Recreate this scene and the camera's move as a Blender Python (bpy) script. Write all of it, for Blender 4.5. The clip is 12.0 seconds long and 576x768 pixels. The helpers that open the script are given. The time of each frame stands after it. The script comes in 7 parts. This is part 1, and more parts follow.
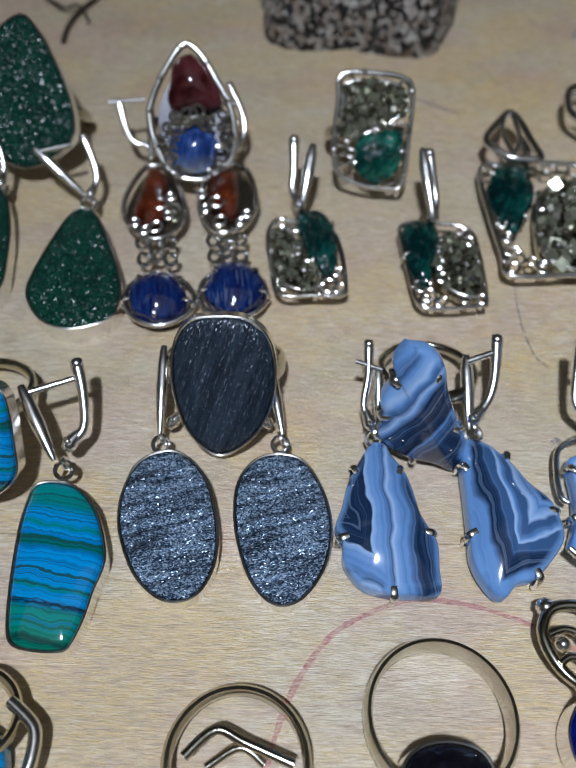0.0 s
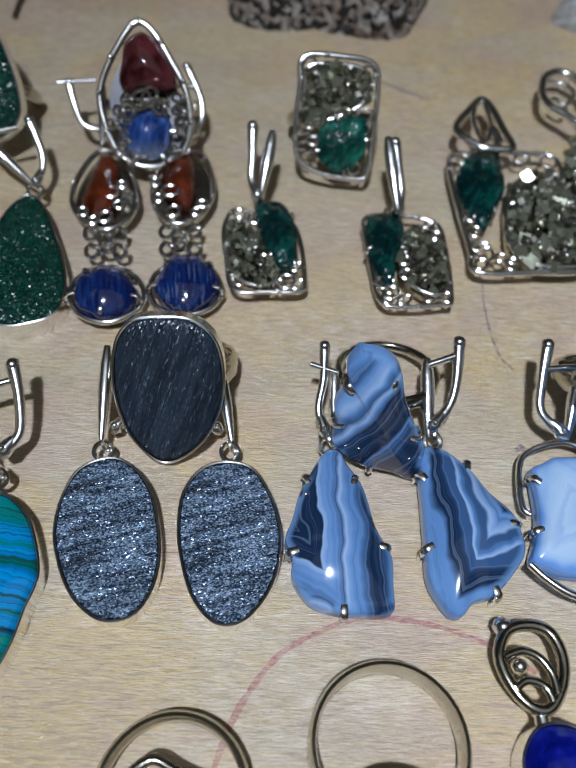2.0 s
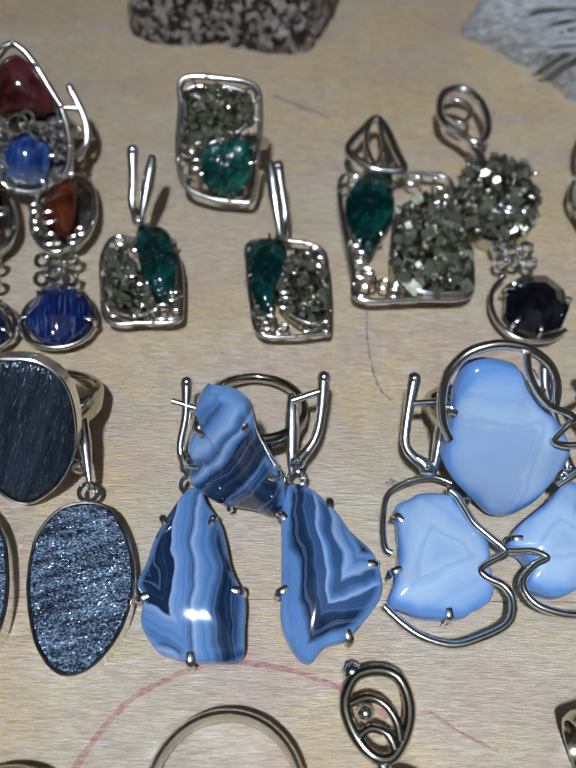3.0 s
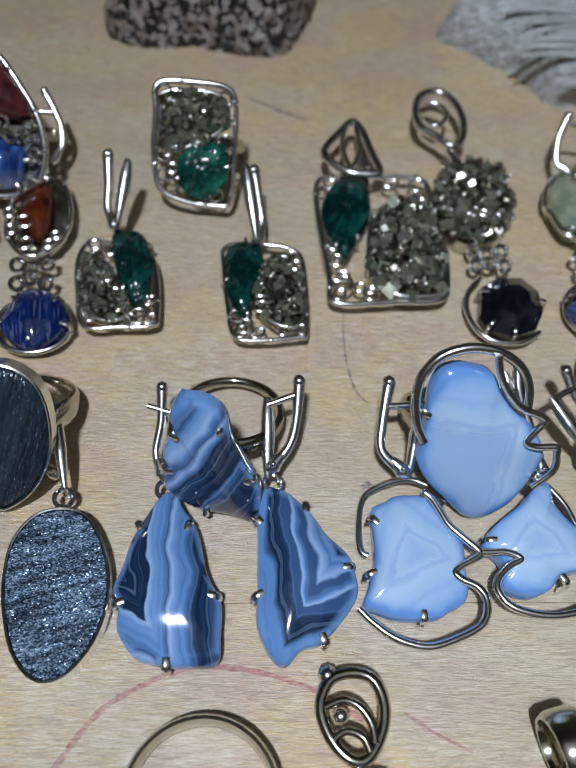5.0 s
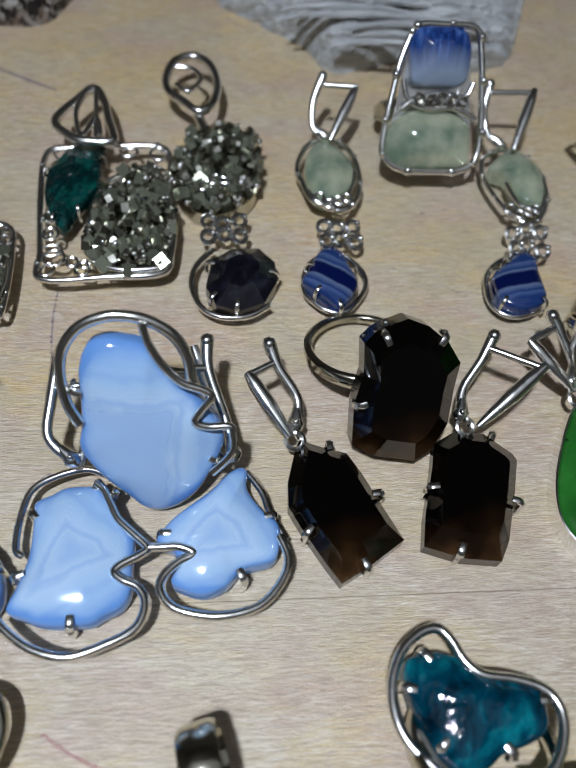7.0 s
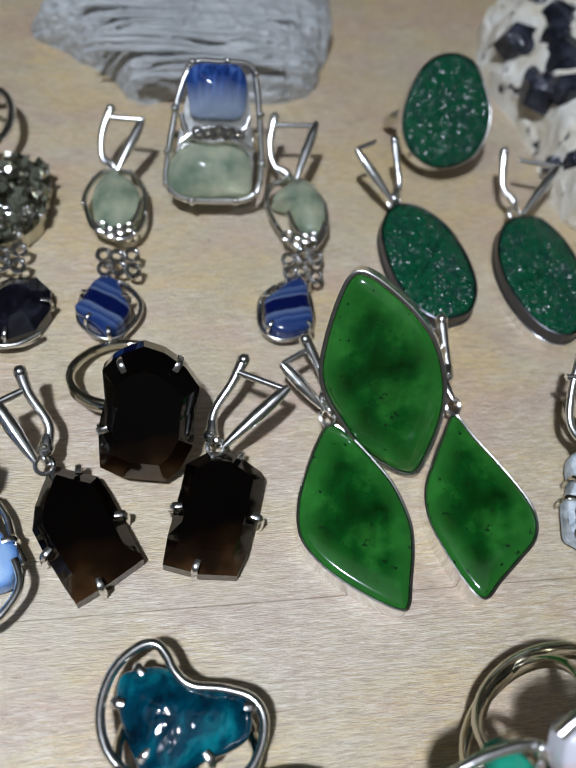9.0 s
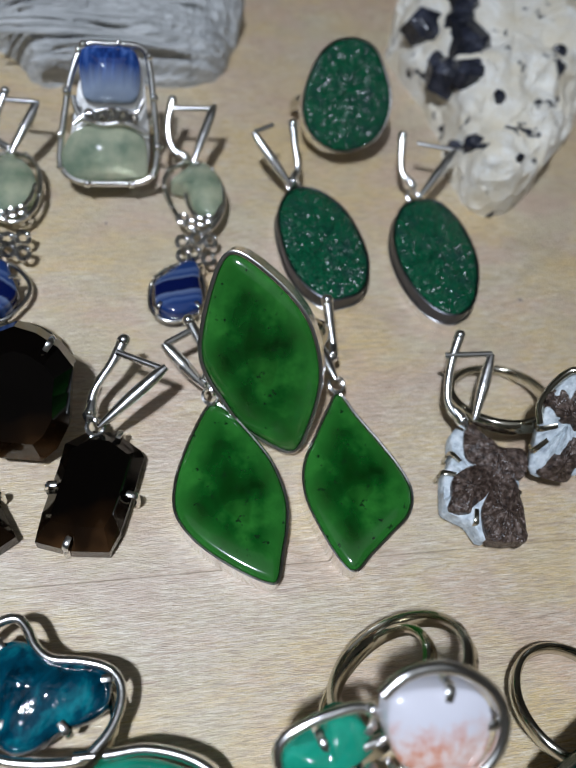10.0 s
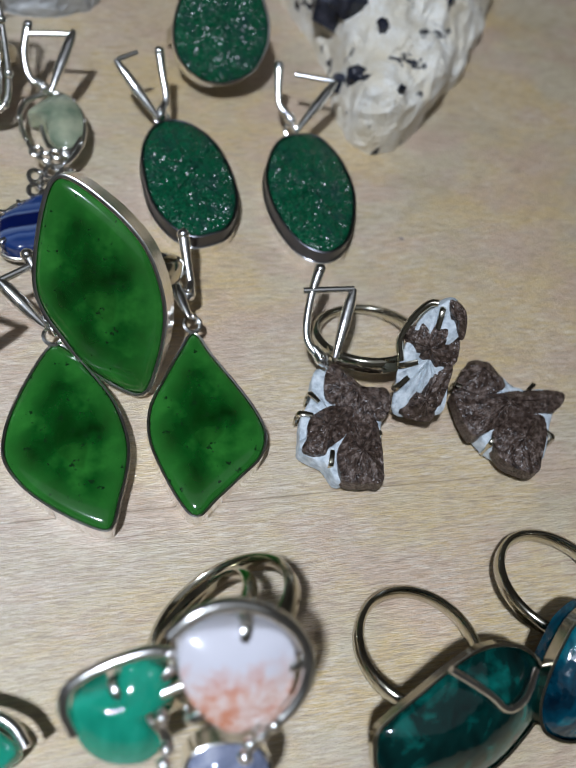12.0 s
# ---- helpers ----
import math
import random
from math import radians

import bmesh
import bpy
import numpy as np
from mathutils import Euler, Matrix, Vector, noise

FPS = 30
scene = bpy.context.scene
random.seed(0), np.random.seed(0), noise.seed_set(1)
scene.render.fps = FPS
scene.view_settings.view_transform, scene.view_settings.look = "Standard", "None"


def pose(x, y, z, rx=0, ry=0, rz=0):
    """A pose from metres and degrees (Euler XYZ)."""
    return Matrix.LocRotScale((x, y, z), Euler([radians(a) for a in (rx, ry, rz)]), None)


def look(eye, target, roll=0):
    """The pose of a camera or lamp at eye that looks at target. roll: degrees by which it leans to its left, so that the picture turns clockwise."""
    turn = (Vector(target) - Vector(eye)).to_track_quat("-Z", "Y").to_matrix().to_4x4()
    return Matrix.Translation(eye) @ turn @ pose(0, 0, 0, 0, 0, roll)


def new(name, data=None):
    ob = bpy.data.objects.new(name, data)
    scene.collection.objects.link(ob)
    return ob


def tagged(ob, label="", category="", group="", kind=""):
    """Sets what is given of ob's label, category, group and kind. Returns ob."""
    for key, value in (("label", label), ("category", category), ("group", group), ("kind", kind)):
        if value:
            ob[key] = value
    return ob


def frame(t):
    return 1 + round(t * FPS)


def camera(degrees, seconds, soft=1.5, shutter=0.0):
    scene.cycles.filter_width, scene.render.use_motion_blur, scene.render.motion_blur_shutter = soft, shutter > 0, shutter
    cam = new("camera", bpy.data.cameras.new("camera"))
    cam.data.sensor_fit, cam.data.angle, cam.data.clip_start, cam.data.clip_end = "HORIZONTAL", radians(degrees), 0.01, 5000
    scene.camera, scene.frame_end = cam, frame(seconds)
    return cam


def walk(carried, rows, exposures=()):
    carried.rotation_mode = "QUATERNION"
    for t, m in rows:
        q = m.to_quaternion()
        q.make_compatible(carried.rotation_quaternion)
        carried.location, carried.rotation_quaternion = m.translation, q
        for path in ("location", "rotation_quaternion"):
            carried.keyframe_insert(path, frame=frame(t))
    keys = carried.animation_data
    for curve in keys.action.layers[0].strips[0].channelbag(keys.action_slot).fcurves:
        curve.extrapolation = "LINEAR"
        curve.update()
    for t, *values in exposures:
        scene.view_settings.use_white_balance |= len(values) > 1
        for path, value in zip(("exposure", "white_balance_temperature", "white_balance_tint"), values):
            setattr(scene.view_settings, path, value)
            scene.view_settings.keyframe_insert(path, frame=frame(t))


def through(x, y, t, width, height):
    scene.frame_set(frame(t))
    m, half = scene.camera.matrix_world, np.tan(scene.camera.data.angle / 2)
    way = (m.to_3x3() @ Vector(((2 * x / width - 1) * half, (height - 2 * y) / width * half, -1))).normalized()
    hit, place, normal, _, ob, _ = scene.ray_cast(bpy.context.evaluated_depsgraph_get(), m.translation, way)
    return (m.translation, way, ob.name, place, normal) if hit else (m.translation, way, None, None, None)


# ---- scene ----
cam = camera(43.13, 12.0, soft=1.6)
# a close-up lens: sharp in the middle distance, soft far behind and close in front
cam.data.dof.use_dof = True
cam.data.dof.focus_distance = 0.104
cam.data.dof.aperture_fstop = 22.0
PATH = [
    (0, (0.00621, 0.01581, 0.10681), (0.00730, 0.06847, 0.02180), 2.48),
    (0.5, (0.00274, 0.01684, 0.09932), (0.00385, 0.06940, 0.01426), 2.99),
    (1, (0.00208, 0.01947, 0.09718), (0.00374, 0.07092, 0.01145), 3.85),
    (1.5, (0.00184, 0.02100, 0.09868), (0.00405, 0.07222, 0.01282), 4.36),
    (2, (0.01153, 0.02201, 0.10323), (0.01463, 0.07262, 0.01703), 4.88),
    (2.5, (0.01952, 0.02535, 0.10574), (0.02321, 0.07530, 0.01919), 5.20),
    (3, (0.03096, 0.02931, 0.10597), (0.03520, 0.07865, 0.01909), 5.54),
    (3.2, (0.03086, 0.02956, 0.10649), (0.03593, 0.07879, 0.01960), 6.57),
    (4.8, (0.03033, 0.02986, 0.10763), (0.03661, 0.07879, 0.02064), 7.26),
    (5, (0.03266, 0.02972, 0.10660), (0.03870, 0.07901, 0.01980), 6.96),
    (5.5, (0.04067, 0.02949, 0.10637), (0.04735, 0.07873, 0.01959), 7.21),
    (6, (0.05652, 0.02890, 0.10099), (0.06404, 0.07833, 0.01438), 7.52),
    (6.5, (0.06505, 0.03088, 0.09784), (0.07325, 0.08088, 0.01162), 7.63),
    (7, (0.07740, 0.02994, 0.09693), (0.08580, 0.08041, 0.01101), 7.30),
    (7.2, (0.08022, 0.02846, 0.10034), (0.08849, 0.07910, 0.01450), 6.98),
    (8.8, (0.10116, 0.02775, 0.10418), (0.11626, 0.07855, 0.01937), 12.27),
    (9, (0.10632, 0.02672, 0.10427), (0.12149, 0.07810, 0.01983), 12.06),
    (9.5, (0.11544, 0.02438, 0.10277), (0.13191, 0.07543, 0.01838), 13.07),
    (10, (0.12140, 0.02256, 0.10653), (0.13927, 0.07253, 0.02178), 14.36),
    (10.5, (0.13193, 0.02212, 0.10165), (0.15117, 0.07072, 0.01640), 15.78),
    (11, (0.13905, 0.01873, 0.10087), (0.15863, 0.06641, 0.01518), 16.06),
    (11.5, (0.13963, 0.01877, 0.09962), (0.16036, 0.06582, 0.01385), 17.16),
    (12, (0.14073, 0.01808, 0.10044), (0.16215, 0.06479, 0.01465), 17.83),
]
walk(cam, [(t, look(eye, target, roll)) for t, eye, target, roll in PATH], exposures=[(0.0, -0.06), (6.0, -0.15), (9.0, 0.14), (12.0, 0.15)])

# ---- world and light ----
world = bpy.data.worlds.new("room_air")
scene.world = world
world.use_nodes = True
world.node_tree.nodes["Background"].inputs["Color"].default_value = (0.9, 0.95, 1.0, 1)
world.node_tree.nodes["Background"].inputs["Strength"].default_value = 0.02


def area_lamp(name, eye, target, sx, sy, watts, colour, spread=180.0):
    data = bpy.data.lights.new(name, "AREA")
    data.shape, data.size, data.size_y = "RECTANGLE", sx, sy
    data.energy, data.color, data.spread = watts, colour, radians(spread)
    ob = new(name, data)
    ob.matrix_basis = look(eye, target)
    return ob


# added lamp, small and bright, standing still in place of the camera's flash: over the near edge, to one side, it
# throws the shadows and the glints
key = area_lamp("flash_stand_in", (-0.06, -0.13, 0.75), (0.09, 0.03, 0.0), 0.045, 0.045, 0.62, (0.89, 0.985, 1.16), 60.0)
# broad round fill light under the ceiling, unseen, added to soften shadows and brighten metal
room_fill = area_lamp("room_fill", (0.1, -0.25, 1.64), (0.1, -0.1, 0.0), 2.4, 2.4, 2.7, (0.94, 1.0, 1.08))
room_fill.data.shape = "DISK"


# ---- materials ----
class Nodes:
    """A small builder round one principled material."""

    def __init__(self, name, rough=0.4, metal=0.0, colour=(0.5, 0.5, 0.5)):
        self.mat = bpy.data.materials.new(name)
        self.mat.use_nodes = True
        self.nt = self.mat.node_tree
        self.bsdf = self.nt.nodes["Principled BSDF"]
        self.set("Roughness", rough)
        self.set("Metallic", metal)
        self.set("Base Color", (*colour, 1))

    def set(self, key, value):
        sock = self.bsdf.inputs[key]
        if isinstance(value, bpy.types.NodeSocket):
            self.nt.links.new(value, sock)
        else:
            sock.default_value = value

    def add(self, kind, **values):
        node = self.nt.nodes.new(kind)
        for key, value in values.items():
            sock = node.inputs[key.replace("_", " ")]
            if isinstance(value, bpy.types.NodeSocket):
                self.nt.links.new(value, sock)
            else:
                sock.default_value = value
        return node

    def face(self, scale=(1, 1, 1), turn=0.0, shift=(0, 0, 0)):
        """Millimetres across the face of a stone."""
        at = self.nt.nodes.new("ShaderNodeAttribute")
        at.attribute_name = "face"
        turned = self.add("ShaderNodeMapping", Vector=at.outputs["Vector"], Rotation=(0, 0, radians(turn)))
        node = self.add("ShaderNodeMapping", Vector=turned.outputs["Vector"], Scale=scale, Location=shift)
        return node.outputs["Vector"]

    def rim(self):
        at = self.nt.nodes.new("ShaderNodeAttribute")
        at.attribute_name = "rim"
        return at.outputs["Fac"]

    def obj(self, scale=1000.0):
        tc = self.nt.nodes.new("ShaderNodeTexCoord")
        s = scale if isinstance(scale, tuple) else (scale,) * 3
        return self.add("ShaderNodeMapping", Vector=tc.outputs["Object"], Scale=s).outputs["Vector"]

    def noise(self, vec, scale, detail=3.0, rough=0.55, distort=0.0):
        n = self.add("ShaderNodeTexNoise", Vector=vec, Scale=scale, Detail=detail, Roughness=rough, Distortion=distort)
        return n.outputs["Fac"]

    def cells(self, vec, scale, feature="F1"):
        n = self.add("ShaderNodeTexVoronoi", Vector=vec, Scale=scale)
        n.feature = feature
        return n

    def ramp(self, fac, stops, mode="LINEAR"):
        node = self.nt.nodes.new("ShaderNodeValToRGB")
        node.color_ramp.interpolation = mode
        el = node.color_ramp.elements
        while len(el) < len(stops):
            el.new(0.5)
        for e, (at, colour) in zip(el, stops):
            e.position = at
            e.color = (*colour, 1) if isinstance(colour, tuple) else (colour, colour, colour, 1)
        self.nt.links.new(fac, node.inputs["Fac"])
        return node.outputs["Color"]

    def mix(self, fac, a, b, mode="MIX"):
        node = self.nt.nodes.new("ShaderNodeMix")
        node.data_type, node.blend_type = "RGBA", mode
        for sock, value in ((node.inputs[0], fac), (node.inputs[6], a), (node.inputs[7], b)):
            if isinstance(value, bpy.types.NodeSocket):
                self.nt.links.new(value, sock)
            elif isinstance(value, tuple):
                sock.default_value = (*value, 1)
            else:
                sock.default_value = value
        return node.outputs[2]

    def math(self, op, a, b=0.0):
        node = self.nt.nodes.new("ShaderNodeMath")
        node.operation = op
        for sock, value in zip(node.inputs, (a, b)):
            if isinstance(value, bpy.types.NodeSocket):
                self.nt.links.new(value, sock)
            else:
                sock.default_value = value
        return node.outputs[0]

    def bump(self, height, strength=0.3, distance=0.0002):
        node = self.add("ShaderNodeBump", Height=height, Strength=strength, Distance=distance)
        self.set("Normal", node.outputs["Normal"])

    def sparkle(self, cell_colour, amount):
        """Every grain turned its own way, so that some of them glint."""
        geo = self.nt.nodes.new("ShaderNodeNewGeometry")
        a = self.nt.nodes.new("ShaderNodeVectorMath")
        a.operation = "SUBTRACT"
        self.nt.links.new(cell_colour, a.inputs[0])
        a.inputs[1].default_value = (0.5, 0.5, 0.5)
        b = self.nt.nodes.new("ShaderNodeVectorMath")
        b.operation = "SCALE"
        self.nt.links.new(a.outputs[0], b.inputs[0])
        b.inputs["Scale"].default_value = amount
        c = self.nt.nodes.new("ShaderNodeVectorMath")
        self.nt.links.new(geo.outputs["Normal"], c.inputs[0])
        self.nt.links.new(b.outputs[0], c.inputs[1])
        d = self.nt.nodes.new("ShaderNodeVectorMath")
        d.operation = "NORMALIZE"
        self.nt.links.new(c.outputs[0], d.inputs[0])
        self.set("Normal", d.outputs[0])


def wood_material():
    """Pale worn wood: short fine fibres, ochre, bleached and pinkish patches, grime in the pores."""
    m = Nodes("pale_worn_wood", 0.42)
    fine = m.noise(m.obj((240, 1700, 200)), 1.0, 5, 0.74, 0.3)
    hair = m.noise(m.obj((900, 5200, 400)), 1.0, 3, 0.6, 0.2)
    broad = m.noise(m.obj((22, 130, 40)), 1.0, 4, 0.6, 0.7)
    cloud = m.noise(m.obj((42, 70, 40)), 1.0, 5, 0.65)
    col = m.ramp(broad, [(0.30, (0.47, 0.385, 0.23)), (0.5, (0.57, 0.48, 0.31)), (0.70, (0.63, 0.55, 0.385))])
    col = m.mix(m.ramp(m.noise(m.obj((26, 42, 20)), 1.0, 4, 0.65, 0.5), [(0.42, 0.0), (0.56, 0.9)]), col, (0.655, 0.475, 0.215))
    col = m.mix(m.ramp(cloud, [(0.47, 0.0), (0.60, 0.65)]), col, (0.57, 0.385, 0.305))
    col = m.mix(m.ramp(m.noise(m.obj((9, 14, 10)), 1.0, 3, 0.5), [(0.47, 0.0), (0.62, 0.35)]), col, (0.47, 0.40, 0.31))
    col = m.mix(m.ramp(fine, [(0.36, 0.8), (0.53, 0.0)]), col, (0.35, 0.25, 0.165))
    bleach = m.math("MULTIPLY", m.ramp(m.noise(m.obj((260, 2000, 90)), 1.0, 6, 0.78, 0.3), [(0.48, 0.0), (0.62, 0.7)]),
                    m.ramp(m.noise(m.obj((34, 60, 30)), 1.0, 3), [(0.40, 0.15), (0.58, 1.0)]))
    col = m.mix(bleach, col, (0.76, 0.69, 0.57))
    grime = m.math("MULTIPLY", m.ramp(m.noise(m.obj((300, 1500, 60)), 1.0, 5, 0.78), [(0.53, 0.0), (0.66, 0.55)]),
                   m.ramp(m.noise(m.obj((38, 70, 30)), 1.0, 3), [(0.46, 0.0), (0.60, 1.0)]))
    col = m.mix(grime, col, (0.31, 0.24, 0.19))
    pores = m.ramp(m.noise(m.obj((700, 3600, 260)), 1.0, 3, 0.6), [(0.65, 0.0), (0.70, 0.6)])
    col = m.mix(pores, col, (0.22, 0.16, 0.12))
    ticks = m.math("MULTIPLY", m.ramp(m.noise(m.obj((130, 1700, 120)), 1.0, 3, 0.6, 0.2), [(0.58, 0.0), (0.68, 0.65)]),
                   m.ramp(m.noise(m.obj((24, 50, 30)), 1.0, 3), [(0.44, 0.1), (0.56, 1.0)]))
    col = m.mix(ticks, col, (0.36, 0.235, 0.165))
    threads = m.noise(m.obj((330, 3400, 200)), 1.0, 4, 0.7, 0.15)
    col = m.mix(m.ramp(threads, [(0.36, 0.55), (0.48, 0.0)]), col, (0.33, 0.25, 0.165))
    col = m.mix(m.ramp(threads, [(0.53, 0.0), (0.66, 0.42)]), col, (0.78, 0.71, 0.56))
    m.set("Base Color", col)
    m.set("Roughness", m.ramp(fine, [(0.3, 0.42), (0.7, 0.20)]))
    m.set("Specular IOR Level", 1.0)
    m.bump(m.mix(0.55, hair, m.noise(m.obj((360, 1900, 160)), 1.0, 5, 0.75)), 0.85, 0.00032)
    return m.mat


def silver_material(name="silver", colour=(0.90, 0.89, 0.85), rough=0.20, metal=1.0):
    m = Nodes(name, rough, metal, colour)
    n = m.noise(m.obj(900), 1.0, 4, 0.6)
    m.set("Roughness", m.ramp(n, [(0.3, rough * 0.8), (0.75, rough * 1.25)]))
    m.set("Base Color", m.ramp(m.noise(m.obj(260), 1.0, 3), [(0.3, tuple(c * 0.88 for c in colour)), (0.65, colour)]))
    return m.mat


def druzy_material(name, dark, light, grey, scale):
    m = Nodes(name, 0.24)
    c = m.cells(m.face(), scale)
    big = m.noise(m.face(), 0.35, 3)
    pick = m.add("ShaderNodeSeparateColor", Color=c.outputs["Color"]).outputs[0]
    col = m.mix(m.ramp(pick, [(0.1, 0.0), (0.95, 1.0)]), dark, light)
    col = m.mix(m.ramp(big, [(0.48, 0.0), (0.72, 0.75)]), col, grey)
    m.set("Base Color", col)
    m.set("Specular IOR Level", 0.42)
    m.sparkle(c.outputs["Color"], 1.15)
    return m.mat


def sheen_material():
    """Dark grey stone with silvery hair-fine glitter in tilted streaks."""
    m = Nodes("silver_sheen_stone", 0.24, 0.35)
    c = m.cells(m.face((4.2, 7.6, 1), -8), 1.0)
    pick = m.add("ShaderNodeSeparateColor", Color=c.outputs["Color"]).outputs[1]
    streak = m.noise(m.face((0.14, 0.95, 1), -14), 1.0, 4, 0.65)
    base = m.ramp(streak, [(0.36, (0.005, 0.013, 0.028)), (0.5, (0.020, 0.044, 0.080)), (0.66, (0.090, 0.15, 0.24))])
    # glints also painted into the colour: picked grains in the streaks turn pale blue
    glint = m.math("MULTIPLY", m.ramp(pick, [(0.52, 0.0), (0.85, 1.0)]), m.ramp(streak, [(0.36, 0.12), (0.58, 1.0)]))
    m.set("Base Color", m.mix(glint, base, (0.58, 0.76, 0.96)))
    m.sparkle(c.outputs["Color"], 0.9)
    return m.mat


def slate_material():
    """The ring's darker plate, with thin glittering scratches along it."""
    m = Nodes("dark_striped_stone", 0.28, 0.2)
    hair = m.noise(m.face((3.4, 0.34, 1), 17), 1.0, 5, 0.75)
    zone = m.noise(m.face((0.9, 0.12, 1), 17), 1.0, 3, 0.6)
    c = m.cells(m.face((5.6, 2.4, 1), 17), 1.0)
    pick = m.add("ShaderNodeSeparateColor", Color=c.outputs["Color"]).outputs[1]
    base = m.ramp(zone, [(0.35, (0.010, 0.017, 0.027)), (0.62, (0.030, 0.046, 0.068))])
    line = m.math("MULTIPLY", m.ramp(hair, [(0.56, 0.0), (0.70, 0.8)]), m.ramp(pick, [(0.30, 0.25), (0.80, 1.0)]))
    m.set("Base Color", m.mix(line, base, (0.30, 0.38, 0.47)))
    m.sparkle(c.outputs["Color"], 0.55)
    return m.mat


def turquoise_material():
    m = Nodes("banded_blue_green_stone", 0.10)
    up = m.add("ShaderNodeSeparateXYZ", Vector=m.face((1, 1, 1), 8)).outputs[1]
    up = m.math("ADD", up, m.math("MULTIPLY", m.noise(m.face(), 0.22, 3, 0.6), 2.2))
    n = m.noise(m.add("ShaderNodeCombineXYZ", X=m.math("ADD", up, 31.0)).outputs[0], 0.30, 4, 0.62)
    col = m.ramp(n, [(0.32, (0.0, 0.03, 0.06)), (0.40, (0.0, 0.13, 0.10)), (0.45, (0.0, 0.19, 0.52)), (0.52, (0.0, 0.30, 0.68)),
                     (0.57, (0.0, 0.22, 0.54)), (0.61, (0.0, 0.22, 0.22)), (0.66, (0.0, 0.27, 0.55))])
    at = m.add("ShaderNodeSeparateXYZ", Vector=m.face((0.05, 0.045, 1), 8, (0, 0.5, 0))).outputs[1]
    ends = m.ramp(at, [(0.20, 1.0), (0.25, 0.0), (0.82, 0.0), (0.90, 0.9)])
    col = m.mix(ends, col, m.ramp(n, [(0.38, (0.0, 0.03, 0.03)), (0.46, (0.0, 0.19, 0.13)), (0.52, (0.0, 0.26, 0.24)), (0.56, (0.0, 0.16, 0.33)), (0.62, (0.0, 0.17, 0.09))]))
    line = m.ramp(m.noise(m.add("ShaderNodeCombineXYZ", X=up).outputs[0], 0.9, 2, 0.5), [(0.485, 0.0), (0.5, 0.9), (0.515, 0.0)])
    col = m.mix(line, col, (0.01, 0.07, 0.07))
    seam = m.math("ADD", at, m.math("MULTIPLY", m.noise(m.face(), 0.8, 3), 0.04))
    m.set("Base Color", m.mix(m.ramp(seam, [(0.245, 0.0), (0.262, 1.0), (0.285, 0.0)]), col, (0.0, 0.012, 0.025)))
    m.set("Coat Weight", 0.5)
    return m.mat


NAVY, MID, LIGHT, MILK = (0.010, 0.026, 0.066), (0.040, 0.100, 0.23), (0.125, 0.27, 0.55), (0.32, 0.48, 0.74)


def agate_material(name, slopes, fold, bands, span, skin_from=0.5, waver=1.5):
    """Bands of one stone. slopes: (x, y, start) of each set of layers in millimetres; they meet in a fold, the larger
    (MAXIMUM) or the smaller (MINIMUM) winning; bands: colours over the span of millimetres across the layers."""
    m = Nodes(name, 0.10)
    xyz = m.add("ShaderNodeSeparateXYZ", Vector=m.face())
    x = m.math("ADD", xyz.outputs[0], m.math("MULTIPLY", m.math("SUBTRACT", m.noise(m.face(), 0.16, 2, 0.45), 0.5), 2.4 * waver))
    y = m.math("ADD", xyz.outputs[1], m.math("MULTIPLY", m.math("SUBTRACT", m.noise(m.face((1, 1, 1), 0, (40, 9, 0)), 0.16, 2, 0.45), 0.5), 2.4 * waver))
    across = None
    for sx, sy, start in slopes:
        one = m.math("SUBTRACT", m.math("ADD", m.math("MULTIPLY", x, sx), m.math("MULTIPLY", y, sy)), start)
        across = one if across is None else m.math(fold, across, one)
    col = m.ramp(m.math("DIVIDE", across, span), [(at / span, c) for at, c in bands])
    thin = m.noise(m.add("ShaderNodeCombineXYZ", X=across).outputs[0], 1.3, 2, 0.6)
    col = m.mix(m.ramp(thin, [(0.52, 0.0), (0.62, 0.18)]), col, MILK)
    col = m.mix(m.ramp(thin, [(0.36, 0.35), (0.46, 0.0)]), col, MID)
    skin = m.math("MULTIPLY", m.ramp(m.rim(), [(0.03, 0.9), (0.15, 0.0)]), m.ramp(m.noise(m.face(), 0.17, 2), [(skin_from - 0.05, 0.0), (skin_from + 0.03, 1.0)]))
    m.set("Base Color", m.mix(skin, col, (0.17, 0.34, 0.64)))
    m.set("Coat Weight", 0.6)
    m.set("Coat Roughness", 0.05)
    return m.mat


